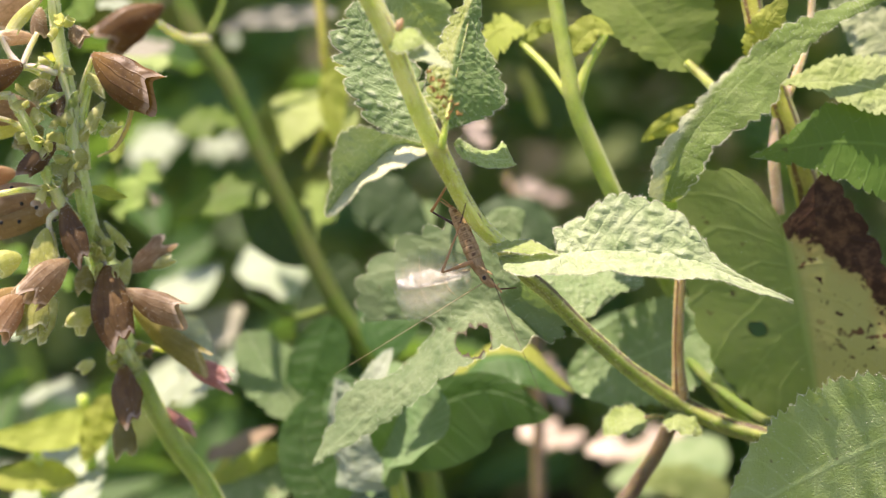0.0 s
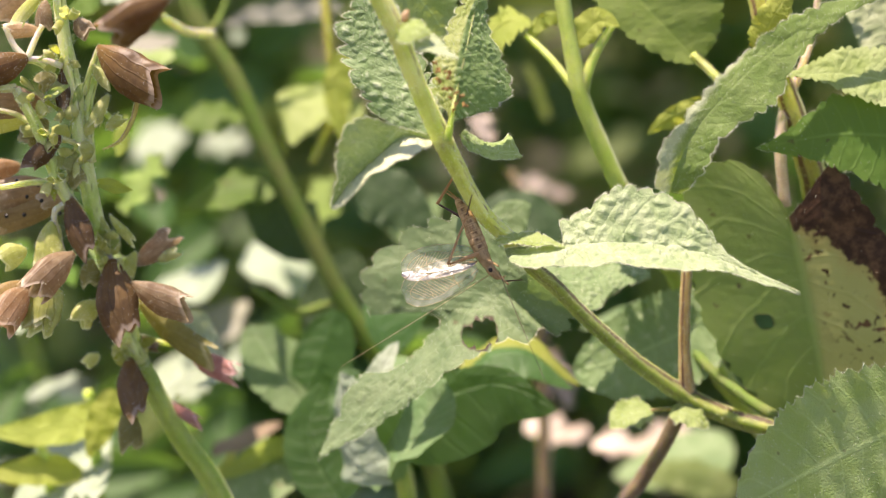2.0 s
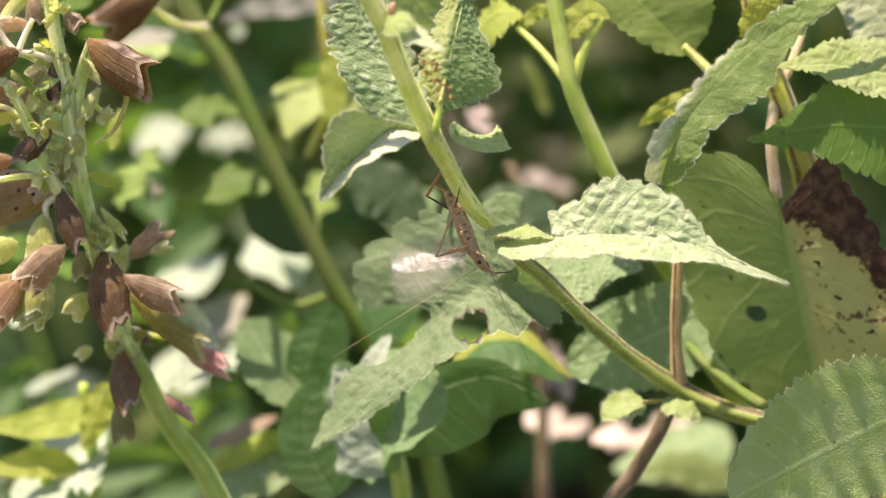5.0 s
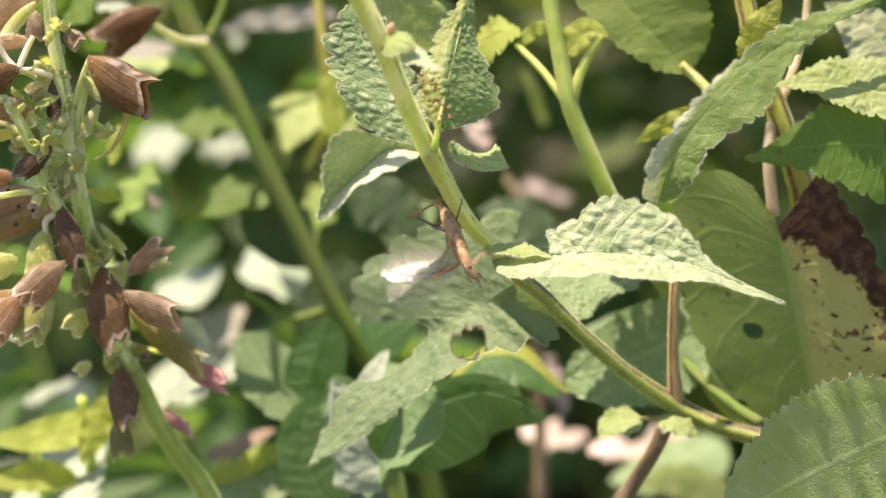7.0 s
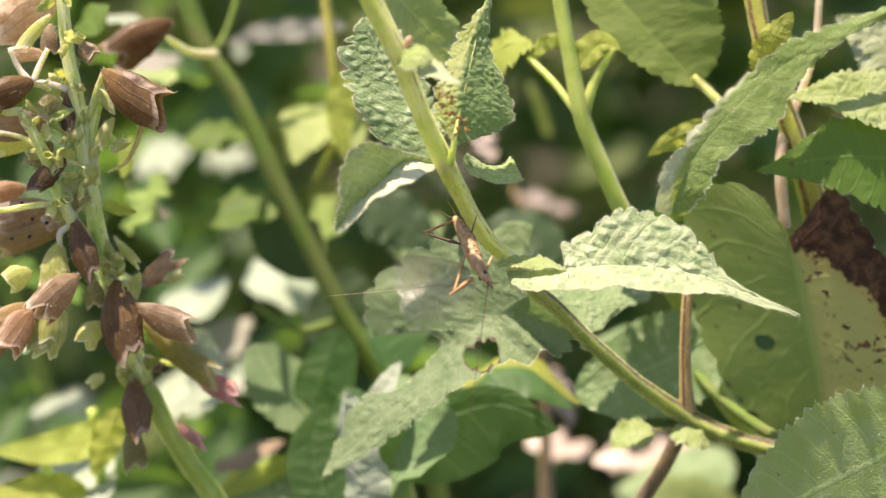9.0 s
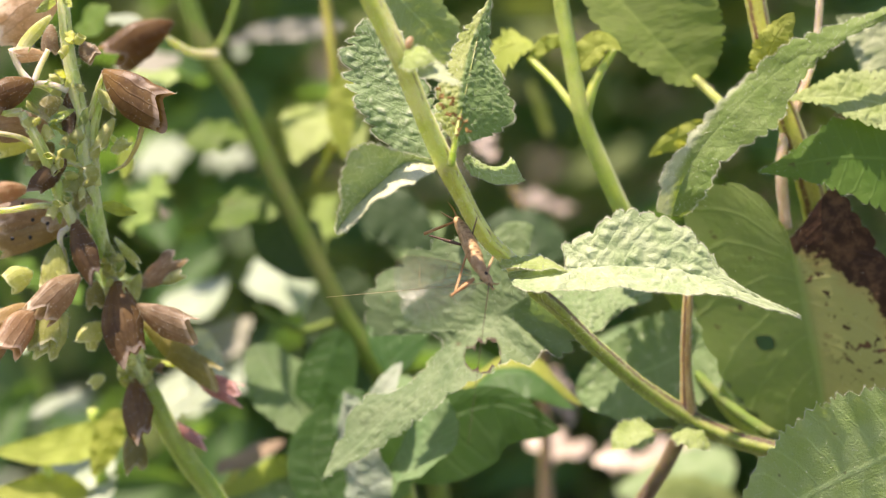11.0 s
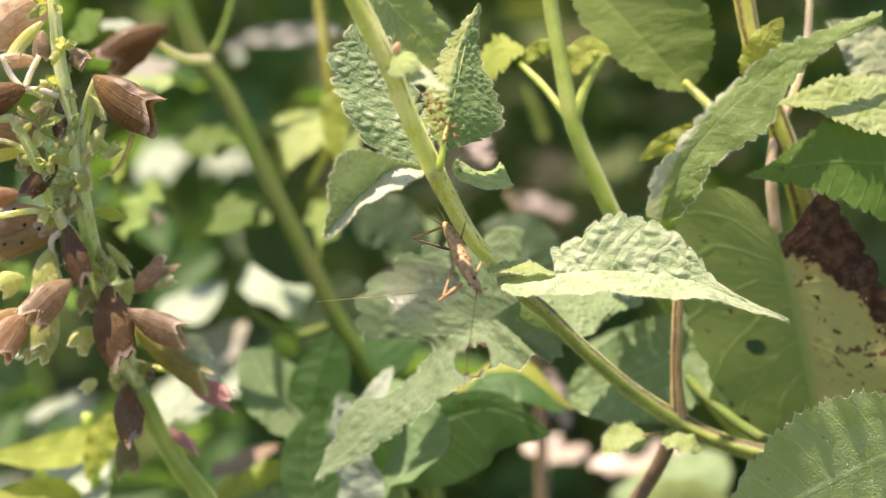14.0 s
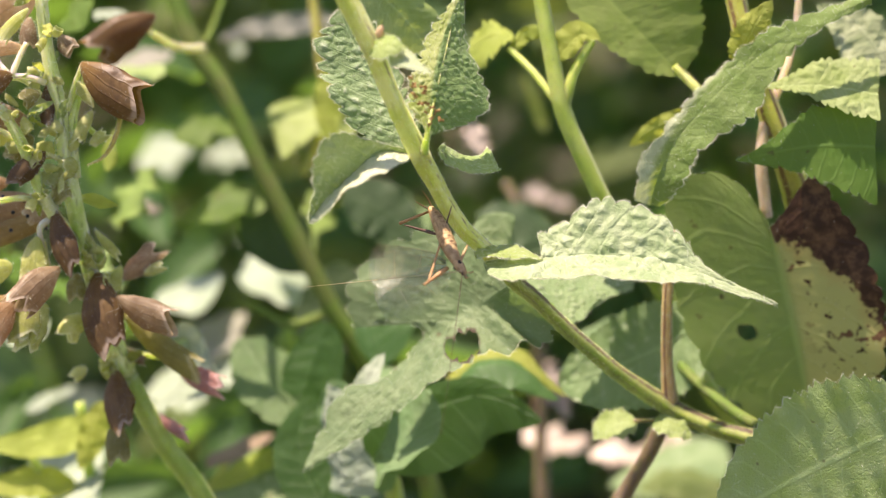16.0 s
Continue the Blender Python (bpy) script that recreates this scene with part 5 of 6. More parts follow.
frond(low, SAGE_YOUNG, [(2.9, 37.2, 409.0), (8.9, 38.7, 413.2), (16.0, 38.4, 414.1), (24.0, 35.4, 407.9)], (13.1, 40.7, 415.1), (11.6, 35.4, 411.4))
frond(low, SAGE_DARK, [(-8.9, 47.3, 408.4), (-11.0, 51.1, 415.4), (-8.0, 55.0, 422.5), (-3.1, 57.4, 425.9)], (-13.0, 52.9, 416.9), (-1.0, 51.1, 415.4))


leaf(low[0], SAGE_FAR, [(-12.3, 24.0, 394.7), (-13.7, 25.0, 399.5), (-15.1, 26.5, 405.1), (-16.3, 28.0, 413.8)], [(-16.0, 27.0, 394.3), (-16.5, 28.0, 399.1), (-17.6, 29.0, 405.0), (-16.4, 28.5, 413.7)], [(-7.7, 21.0, 396.3), (-8.5, 21.5, 401.2), (-11.2, 24.0, 407.3), (-13.6, 27.5, 412.7)], teeth=9, bite=0.06, quilt=0.4, wave=0.5, rows=60, cols=10, seed=81, label="pale sunlit leaf under the drooping one")
leaf(low[0], SAGE_FAR, [(-11.4, 24.0, 411.4), (-9.8, 25.5, 414.1), (-8.1, 27.0, 417.1), (-6.7, 28.0, 419.3)], [(-12.6, 26.0, 413.1), (-11.5, 27.0, 415.2), (-9.0, 28.0, 417.9), (-6.8, 28.0, 419.3)], [(-8.8, 22.0, 412.9), (-7.8, 23.5, 415.3), (-6.9, 26.0, 417.5), (-6.6, 28.0, 419.2)], teeth=6, bite=0.05, quilt=0.3, wave=0.3, rows=40, cols=8, seed=82)
leaf(low[0], SAGE_BLUE, [(-7.4, 21.0, 400.5), (-3.7, 22.0, 404.6), (-0.8, 23.0, 409.3), (0.6, 24.0, 414.3)], [(-8.9, 25.0, 400.6), (-6.8, 26.0, 405.3), (-3.7, 26.5, 410.8), (0.4, 24.5, 414.3)], [(-3.6, 18.0, 403.0), (1.5, 18.5, 407.4), (2.9, 20.0, 411.2), (1.0, 24.0, 414.3)], teeth=8, bite=0.04, quilt=0.3, wave=0.3, rows=50, cols=8, seed=83)


weeds = far_plant("sunlit weeds low in the border", [
    ([(-61.3, 43.6, 403.4), (-60.0, 40.5, 382.9), (-60.3, 27.1, 283.4), (-71.2, -30.4, -86.3)], [0.8, 1.0, 1.3, 1.6]),
    ([(-70.2, 40.9, 396.0), (-68.0, 38.8, 378.2), (-68.7, 27.1, 283.4), (-81.3, -30.4, -86.3)], [0.7, 1.0, 1.3, 1.6])], STEM_FAR)
frond(weeds, SAGE_YOUNG, [(-56.1, 40.8, 400.9), (-63.0, 40.1, 399.1), (-69.9, 39.6, 397.7), (-78.7, 39.4, 397.2)], (-69.0, 41.2, 400.2), (-67.7, 37.5, 395.4))
frond(weeds, SAGE_YOUNG, [(-62.2, 38.0, 389.8), (-68.1, 38.3, 390.7), (-73.1, 38.1, 390.2), (-80.0, 38.0, 389.7)], (-71.3, 40.2, 392.5), (-70.8, 36.2, 388.4))
frond(weeds, SAGE_FAR, [(-58.2, 45.0, 391.8), (-64.2, 44.0, 389.0), (-69.2, 43.0, 386.1), (-75.3, 41.6, 382.4)], (-68.9, 48.9, 392.2), (-63.6, 38.4, 384.0))
frond(weeds, SAGE_YOUNG, [(-56.2, 39.8, 405.2), (-57.6, 37.9, 401.7), (-58.9, 36.0, 398.3), (-60.4, 34.6, 394.7)], (-60.5, 37.9, 401.7), (-55.6, 36.9, 399.0))
frond(weeds, SAGE_FAR, [(-42.6, 112.8, 388.5), (-46.2, 110.5, 382.4), (-51.9, 108.2, 378.9), (-60.6, 106.4, 376.6)], (-52.3, 113.1, 383.9), (-46.9, 104.6, 377.4))
frond(weeds, SAGE, [(-25.0, 43.9, 392.4), (-30.0, 42.9, 389.6), (-35.0, 41.9, 386.7), (-40.0, 40.5, 383.0)], (-34.3, 47.1, 390.8), (-28.7, 37.3, 384.6))
frond(weeds, SAGE_YOUNG, [(-24.8, 42.1, 394.4), (-29.9, 42.9, 392.9), (-35.0, 42.9, 389.6), (-41.1, 42.9, 386.2)], (-33.0, 43.9, 392.4), (-31.9, 41.5, 389.2))
frond(weeds, SAGE, [(60.8, 101.3, 366.2), (53.8, 100.5, 364.0), (45.6, 99.7, 361.8), (36.2, 98.9, 359.5)], (48.3, 105.2, 365.6), (48.7, 94.2, 358.0))
frond(weeds, WILD, [(61.3, 93.7, 359.6), (54.4, 94.5, 361.8), (47.4, 94.9, 362.8), (41.6, 94.1, 360.7)], (51.1, 97.5, 364.2), (51.8, 91.2, 358.3))
frond(weeds, SAGE_BLUE, [(43.2, 61.9, 411.2), (38.0, 61.7, 410.7), (32.9, 61.3, 409.7), (25.7, 60.8, 408.2)], (34.1, 64.3, 411.3), (33.7, 58.3, 408.2))
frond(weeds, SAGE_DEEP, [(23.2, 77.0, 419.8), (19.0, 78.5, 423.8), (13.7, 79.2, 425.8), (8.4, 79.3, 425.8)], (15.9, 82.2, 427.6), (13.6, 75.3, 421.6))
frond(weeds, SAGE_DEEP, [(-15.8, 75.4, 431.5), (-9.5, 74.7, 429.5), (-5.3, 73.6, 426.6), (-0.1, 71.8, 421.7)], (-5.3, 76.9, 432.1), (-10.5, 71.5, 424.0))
leaf(weeds[0], SAGE_SPRING, [(-9.1, 25.0, 484.6), (-5.5, 26.5, 479.8), (-1.7, 28.0, 475.3), (1.4, 29.0, 470.2)], [(-3.4, 29.0, 484.6), (0.9, 30.0, 478.8), (3.0, 30.0, 474.8), (1.7, 29.0, 470.0)], [(-10.1, 22.0, 480.9), (-8.2, 23.0, 475.7), (-4.3, 26.0, 471.6), (0.7, 29.0, 469.7)], teeth=8, bite=0.12, quilt=0.3, wave=0.3, rows=60, cols=10, seed=47)
wide_leaf(weeds, SAGE_FAR, [(-84.0, 98.0, 377.3), (-80.2, 98.0, 379.0), (-76.6, 98.0, 380.8), (-73.1, 98.0, 382.8)], [(-84.0, 99.0, 377.8), (-81.2, 102.0, 378.7), (-77.3, 102.0, 380.5), (-73.4, 99.0, 382.6)], [(-83.6, 97.0, 377.0), (-79.5, 95.0, 378.9), (-75.7, 95.0, 380.9), (-72.8, 97.0, 382.9)], teeth=4)
wide_leaf(weeds, LITTER, [(-42.3, 62.0, 382.6), (-38.0, 62.0, 384.5), (-33.7, 62.0, 386.4), (-29.4, 62.0, 388.5)], [(-42.2, 64.0, 383.1), (-38.6, 68.0, 383.7), (-34.1, 68.0, 385.4), (-29.8, 64.0, 388.0)], [(-41.8, 60.0, 382.4), (-37.2, 57.0, 384.6), (-32.8, 57.0, 386.5), (-29.2, 60.0, 388.7)], teeth=5)
wide_leaf(weeds, SAGE_YOUNG, [(-40.8, 50.0, 383.7), (-37.4, 50.0, 385.8), (-34.3, 50.0, 387.6), (-30.5, 50.0, 390.3)], [(-40.7, 52.0, 384.1), (-38.1, 55.0, 385.1), (-34.9, 55.0, 386.7), (-30.9, 52.0, 389.7)], [(-40.2, 48.0, 383.6), (-36.5, 46.0, 386.0), (-33.3, 46.0, 388.0), (-30.2, 48.0, 390.6)], teeth=5)
wide_leaf(weeds, SAGE_DULL, [(-67.1, 125.0, 442.8), (-62.8, 125.0, 443.3), (-58.1, 125.0, 444.5), (-53.7, 125.0, 445.7)], [(-66.9, 127.0, 443.7), (-63.7, 132.0, 443.6), (-59.0, 132.0, 444.8), (-54.3, 128.0, 445.4)], [(-66.3, 122.0, 442.0), (-61.5, 118.0, 442.8), (-56.7, 118.0, 443.8), (-53.4, 122.0, 445.6)], teeth=5, bite=0.4)
wide_leaf(weeds, SAGE_BLUE, [(-16.0, 95.0, 421.4), (-10.4, 95.0, 420.3), (-4.9, 95.0, 419.1), (0.7, 95.0, 419.7)], [(-16.1, 103.0, 419.9), (-10.6, 103.0, 422.0), (-4.4, 103.0, 421.3), (0.5, 103.0, 417.7)], [(-15.2, 81.0, 425.0), (-10.3, 81.0, 419.3), (-4.5, 81.0, 418.3), (0.2, 81.0, 423.5)], quilt=0.6, wave=1.2)
wide_leaf(weeds, SAGE_GREEN, [(-33.0, 110.0, 405.1), (-28.2, 110.0, 411.3), (-24.1, 110.0, 416.2), (-20.5, 110.0, 421.1)], [(-33.9, 118.0, 403.4), (-31.1, 118.0, 410.9), (-26.3, 118.0, 415.9), (-21.2, 118.0, 418.6)], [(-31.5, 100.0, 407.7), (-24.0, 100.0, 411.3), (-20.3, 100.0, 417.3), (-19.7, 100.0, 423.7)], quilt=0.6, wave=1.2)
wide_leaf(weeds, SAGE_GREEN, [(-57.6, 70.0, 426.9), (-55.3, 70.0, 431.3), (-52.6, 70.0, 435.1), (-49.8, 70.0, 438.3)], [(-58.8, 76.0, 425.4), (-58.1, 76.0, 430.3), (-54.7, 76.0, 434.5), (-50.9, 76.0, 436.7)], [(-55.8, 62.0, 429.3), (-51.6, 62.0, 432.3), (-48.9, 62.0, 436.7), (-48.5, 62.0, 440.4)], quilt=0.6, wave=1.2)
wide_leaf(weeds, SAGE_CLEAR, [(-81.0, 75.0, 419.4), (-77.0, 75.0, 416.0), (-72.9, 75.0, 413.8), (-67.6, 75.0, 413.2)], [(-82.5, 83.0, 417.4), (-77.8, 83.0, 415.5), (-73.4, 83.0, 413.9), (-69.2, 83.0, 410.9)], [(-78.6, 65.0, 422.1), (-75.5, 65.0, 417.2), (-71.3, 65.0, 414.1), (-66.0, 65.0, 416.1)], quilt=0.6, wave=1.2)
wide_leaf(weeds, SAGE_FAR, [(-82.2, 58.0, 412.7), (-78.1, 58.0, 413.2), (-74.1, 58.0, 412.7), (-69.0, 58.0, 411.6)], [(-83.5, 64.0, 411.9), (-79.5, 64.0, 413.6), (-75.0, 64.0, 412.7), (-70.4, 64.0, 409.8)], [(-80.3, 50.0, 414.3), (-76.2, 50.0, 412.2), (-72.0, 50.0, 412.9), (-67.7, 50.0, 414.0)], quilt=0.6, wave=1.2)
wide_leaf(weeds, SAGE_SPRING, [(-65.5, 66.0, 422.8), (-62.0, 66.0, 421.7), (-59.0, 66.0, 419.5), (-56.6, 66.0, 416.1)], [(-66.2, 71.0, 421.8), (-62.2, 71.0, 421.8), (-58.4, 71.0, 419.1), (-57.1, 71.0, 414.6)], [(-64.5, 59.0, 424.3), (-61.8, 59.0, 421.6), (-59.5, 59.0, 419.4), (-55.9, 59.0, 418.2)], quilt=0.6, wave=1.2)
# tiny scraps added far back, to blur into round glints of sun
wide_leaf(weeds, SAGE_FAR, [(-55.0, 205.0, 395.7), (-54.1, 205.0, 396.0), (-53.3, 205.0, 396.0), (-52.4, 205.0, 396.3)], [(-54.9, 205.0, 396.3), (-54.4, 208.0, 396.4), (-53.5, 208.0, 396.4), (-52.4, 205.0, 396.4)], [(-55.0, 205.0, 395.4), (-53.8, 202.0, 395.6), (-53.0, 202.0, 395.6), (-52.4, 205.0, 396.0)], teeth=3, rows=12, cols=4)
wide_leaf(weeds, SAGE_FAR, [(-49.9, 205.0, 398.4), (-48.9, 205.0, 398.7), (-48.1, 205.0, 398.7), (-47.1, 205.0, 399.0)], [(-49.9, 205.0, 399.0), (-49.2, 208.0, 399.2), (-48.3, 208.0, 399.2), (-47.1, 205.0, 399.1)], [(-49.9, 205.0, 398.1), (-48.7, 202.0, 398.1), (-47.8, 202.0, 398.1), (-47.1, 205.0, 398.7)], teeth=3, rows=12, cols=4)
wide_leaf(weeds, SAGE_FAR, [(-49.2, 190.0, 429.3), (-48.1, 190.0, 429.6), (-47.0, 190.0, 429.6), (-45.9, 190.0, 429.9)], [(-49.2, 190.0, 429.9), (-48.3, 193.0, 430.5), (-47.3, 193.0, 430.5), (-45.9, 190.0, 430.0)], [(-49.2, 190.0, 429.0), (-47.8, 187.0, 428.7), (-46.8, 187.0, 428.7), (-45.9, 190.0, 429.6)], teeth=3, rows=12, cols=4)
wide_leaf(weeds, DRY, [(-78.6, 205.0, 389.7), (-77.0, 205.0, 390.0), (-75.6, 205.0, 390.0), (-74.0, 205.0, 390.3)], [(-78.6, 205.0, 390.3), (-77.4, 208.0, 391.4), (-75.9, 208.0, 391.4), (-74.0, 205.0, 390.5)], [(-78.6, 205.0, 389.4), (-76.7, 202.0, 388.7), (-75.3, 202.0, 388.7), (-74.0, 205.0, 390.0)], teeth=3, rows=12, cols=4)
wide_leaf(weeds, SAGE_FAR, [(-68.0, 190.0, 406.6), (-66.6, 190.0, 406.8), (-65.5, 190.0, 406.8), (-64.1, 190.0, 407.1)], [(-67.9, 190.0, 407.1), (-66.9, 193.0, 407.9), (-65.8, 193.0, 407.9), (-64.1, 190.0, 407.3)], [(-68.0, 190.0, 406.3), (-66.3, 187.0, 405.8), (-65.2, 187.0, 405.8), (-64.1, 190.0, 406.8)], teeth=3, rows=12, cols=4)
wide_leaf(weeds, SAGE_YOUNG, [(19.3, 150.0, 433.7), (20.9, 150.0, 429.9), (22.2, 150.0, 425.8), (24.2, 150.0, 421.3)], [(18.5, 148.0, 433.5), (19.5, 148.0, 429.9), (21.1, 148.0, 425.6), (23.9, 148.0, 421.7)], [(20.1, 152.0, 433.7), (22.2, 152.0, 429.8), (23.5, 152.0, 425.9), (24.7, 152.0, 421.1)], teeth=3, rows=16, cols=4)
wide_leaf(weeds, SAGE_CLEAR, [(-63.3, 62.0, 466.1), (-61.7, 62.0, 468.1), (-60.0, 62.0, 469.7), (-57.6, 62.0, 471.5)], [(-64.2, 64.0, 466.8), (-63.4, 67.0, 468.3), (-61.4, 67.0, 470.1), (-58.2, 64.0, 471.4)], [(-62.0, 60.0, 465.8), (-59.5, 57.0, 467.5), (-57.7, 57.0, 469.3), (-57.0, 60.0, 471.4)], teeth=4)
wide_leaf(weeds, SAGE_FAR, [(-60.2, 75.0, 465.7), (-58.2, 75.0, 465.9), (-56.1, 75.0, 465.7), (-53.7, 75.0, 465.0)], [(-60.4, 77.0, 466.0), (-58.9, 80.0, 465.9), (-56.6, 80.0, 465.6), (-54.1, 77.0, 465.0)], [(-59.7, 73.0, 465.3), (-57.2, 70.0, 465.9), (-55.2, 70.0, 465.7), (-53.5, 73.0, 465.0)], teeth=3)
wide_leaf(weeds, SAGE_SPRING, [(-59.9, 80.0, 450.1), (-56.7, 80.0, 452.1), (-53.0, 80.0, 453.4), (-48.5, 80.0, 454.2)], [(-59.6, 82.0, 451.5), (-57.4, 87.0, 452.5), (-53.9, 87.0, 453.4), (-48.9, 82.0, 454.3)], [(-59.1, 78.0, 449.2), (-54.9, 73.0, 451.7), (-51.4, 73.0, 453.2), (-48.0, 78.0, 454.1)], teeth=5)
wide_leaf(weeds, SAGE_YOUNG, [(-53.7, 44.0, 446.1), (-53.2, 44.0, 448.3), (-52.7, 44.0, 450.5), (-52.0, 44.0, 453.3)], [(-54.8, 45.0, 446.2), (-54.7, 46.0, 447.7), (-54.2, 46.0, 450.1), (-52.6, 45.0, 453.0)], [(-52.8, 43.0, 446.6), (-51.8, 42.0, 448.9), (-51.5, 42.0, 450.9), (-51.5, 43.0, 453.4)], teeth=3, rows=20, cols=4)
frond(weeds, SAGE_YOUNG, [(-17.9, 83.7, 454.0), (-18.9, 81.9, 449.1), (-18.9, 80.1, 444.2), (-17.9, 78.0, 438.3)], (-21.5, 81.6, 448.1), (-15.8, 81.2, 447.2))

hanging = far_plant("dry pinkish dead leaves hanging in the border", [
    ([(15.0, 120.8, 418.9), (18.6, 116.3, 406.8), (22.6, 105.4, 349.6), (29.5, -5.9, -146.7)], [0.8, 1.0, 1.4, 1.6])], STEM_DARK)
frond(hanging, DRY, [(21.8, 212.5, 386.6), (24.0, 212.3, 385.9), (26.1, 212.0, 385.3), (29.0, 211.7, 384.3)], (25.4, 213.5, 387.3), (24.7, 210.6, 383.5))
frond(hanging, DRY, [(27.2, 205.0, 386.1), (29.3, 205.0, 386.1), (31.5, 204.8, 385.7), (33.6, 204.6, 385.2)], (30.1, 206.1, 387.1), (30.0, 203.5, 384.1))
frond(hanging, DRY, [(6.7, 115.2, 432.1), (8.4, 114.6, 430.5), (9.5, 114.0, 428.9), (11.0, 113.3, 427.1)], (11.5, 115.6, 430.5), (6.9, 112.9, 428.9))
frond(hanging, DRY, [(-57.5, 95.5, 423.0), (-56.2, 95.3, 422.5), (-54.8, 95.1, 421.9), (-53.1, 95.0, 421.4)], (-55.9, 96.1, 423.1), (-55.5, 94.2, 421.0))
frond(hanging, DRY, [(-20.2, 70.9, 402.8), (-18.1, 71.6, 404.8), (-16.0, 71.2, 403.9), (-12.8, 70.5, 401.9)], (-17.0, 72.5, 405.6), (-17.0, 69.8, 401.6))
# pale leaves added further back, standing in for blurred bright spots
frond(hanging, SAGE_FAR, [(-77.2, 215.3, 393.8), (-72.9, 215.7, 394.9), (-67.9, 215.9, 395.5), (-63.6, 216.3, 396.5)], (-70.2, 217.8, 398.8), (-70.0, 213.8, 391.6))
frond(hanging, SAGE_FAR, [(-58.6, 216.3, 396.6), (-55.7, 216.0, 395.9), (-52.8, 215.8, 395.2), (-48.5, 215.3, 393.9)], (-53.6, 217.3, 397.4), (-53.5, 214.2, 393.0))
frond(hanging, DRY, [(22.0, 116.2, 378.9), (24.4, 115.4, 376.6), (26.8, 114.1, 373.2), (28.0, 112.5, 368.7)], (28.9, 116.6, 374.7), (22.7, 112.0, 372.9))
frond(hanging, DRY, [(19.0, 123.7, 359.5), (23.9, 123.5, 358.9), (28.2, 123.1, 357.8), (33.2, 123.3, 358.4)], (25.3, 126.8, 360.1), (26.8, 119.6, 356.1))
frond(hanging, DRY, [(33.8, 122.0, 354.9), (38.1, 122.4, 356.1), (43.1, 122.0, 354.9), (48.0, 122.4, 356.1)], (39.6, 126.5, 356.9), (40.3, 117.8, 354.0))
frond(hanging, DRY, [(47.6, 131.5, 355.2), (51.4, 130.8, 353.5), (55.8, 130.4, 352.3), (59.0, 129.5, 349.9)], (54.3, 134.7, 354.1), (51.0, 126.1, 350.9))
frond(hanging, DRY, [(39.0, 115.8, 351.1), (43.9, 116.2, 352.3), (50.0, 115.8, 351.2), (54.9, 114.9, 348.9)], (46.7, 120.1, 352.4), (45.9, 111.5, 349.9))


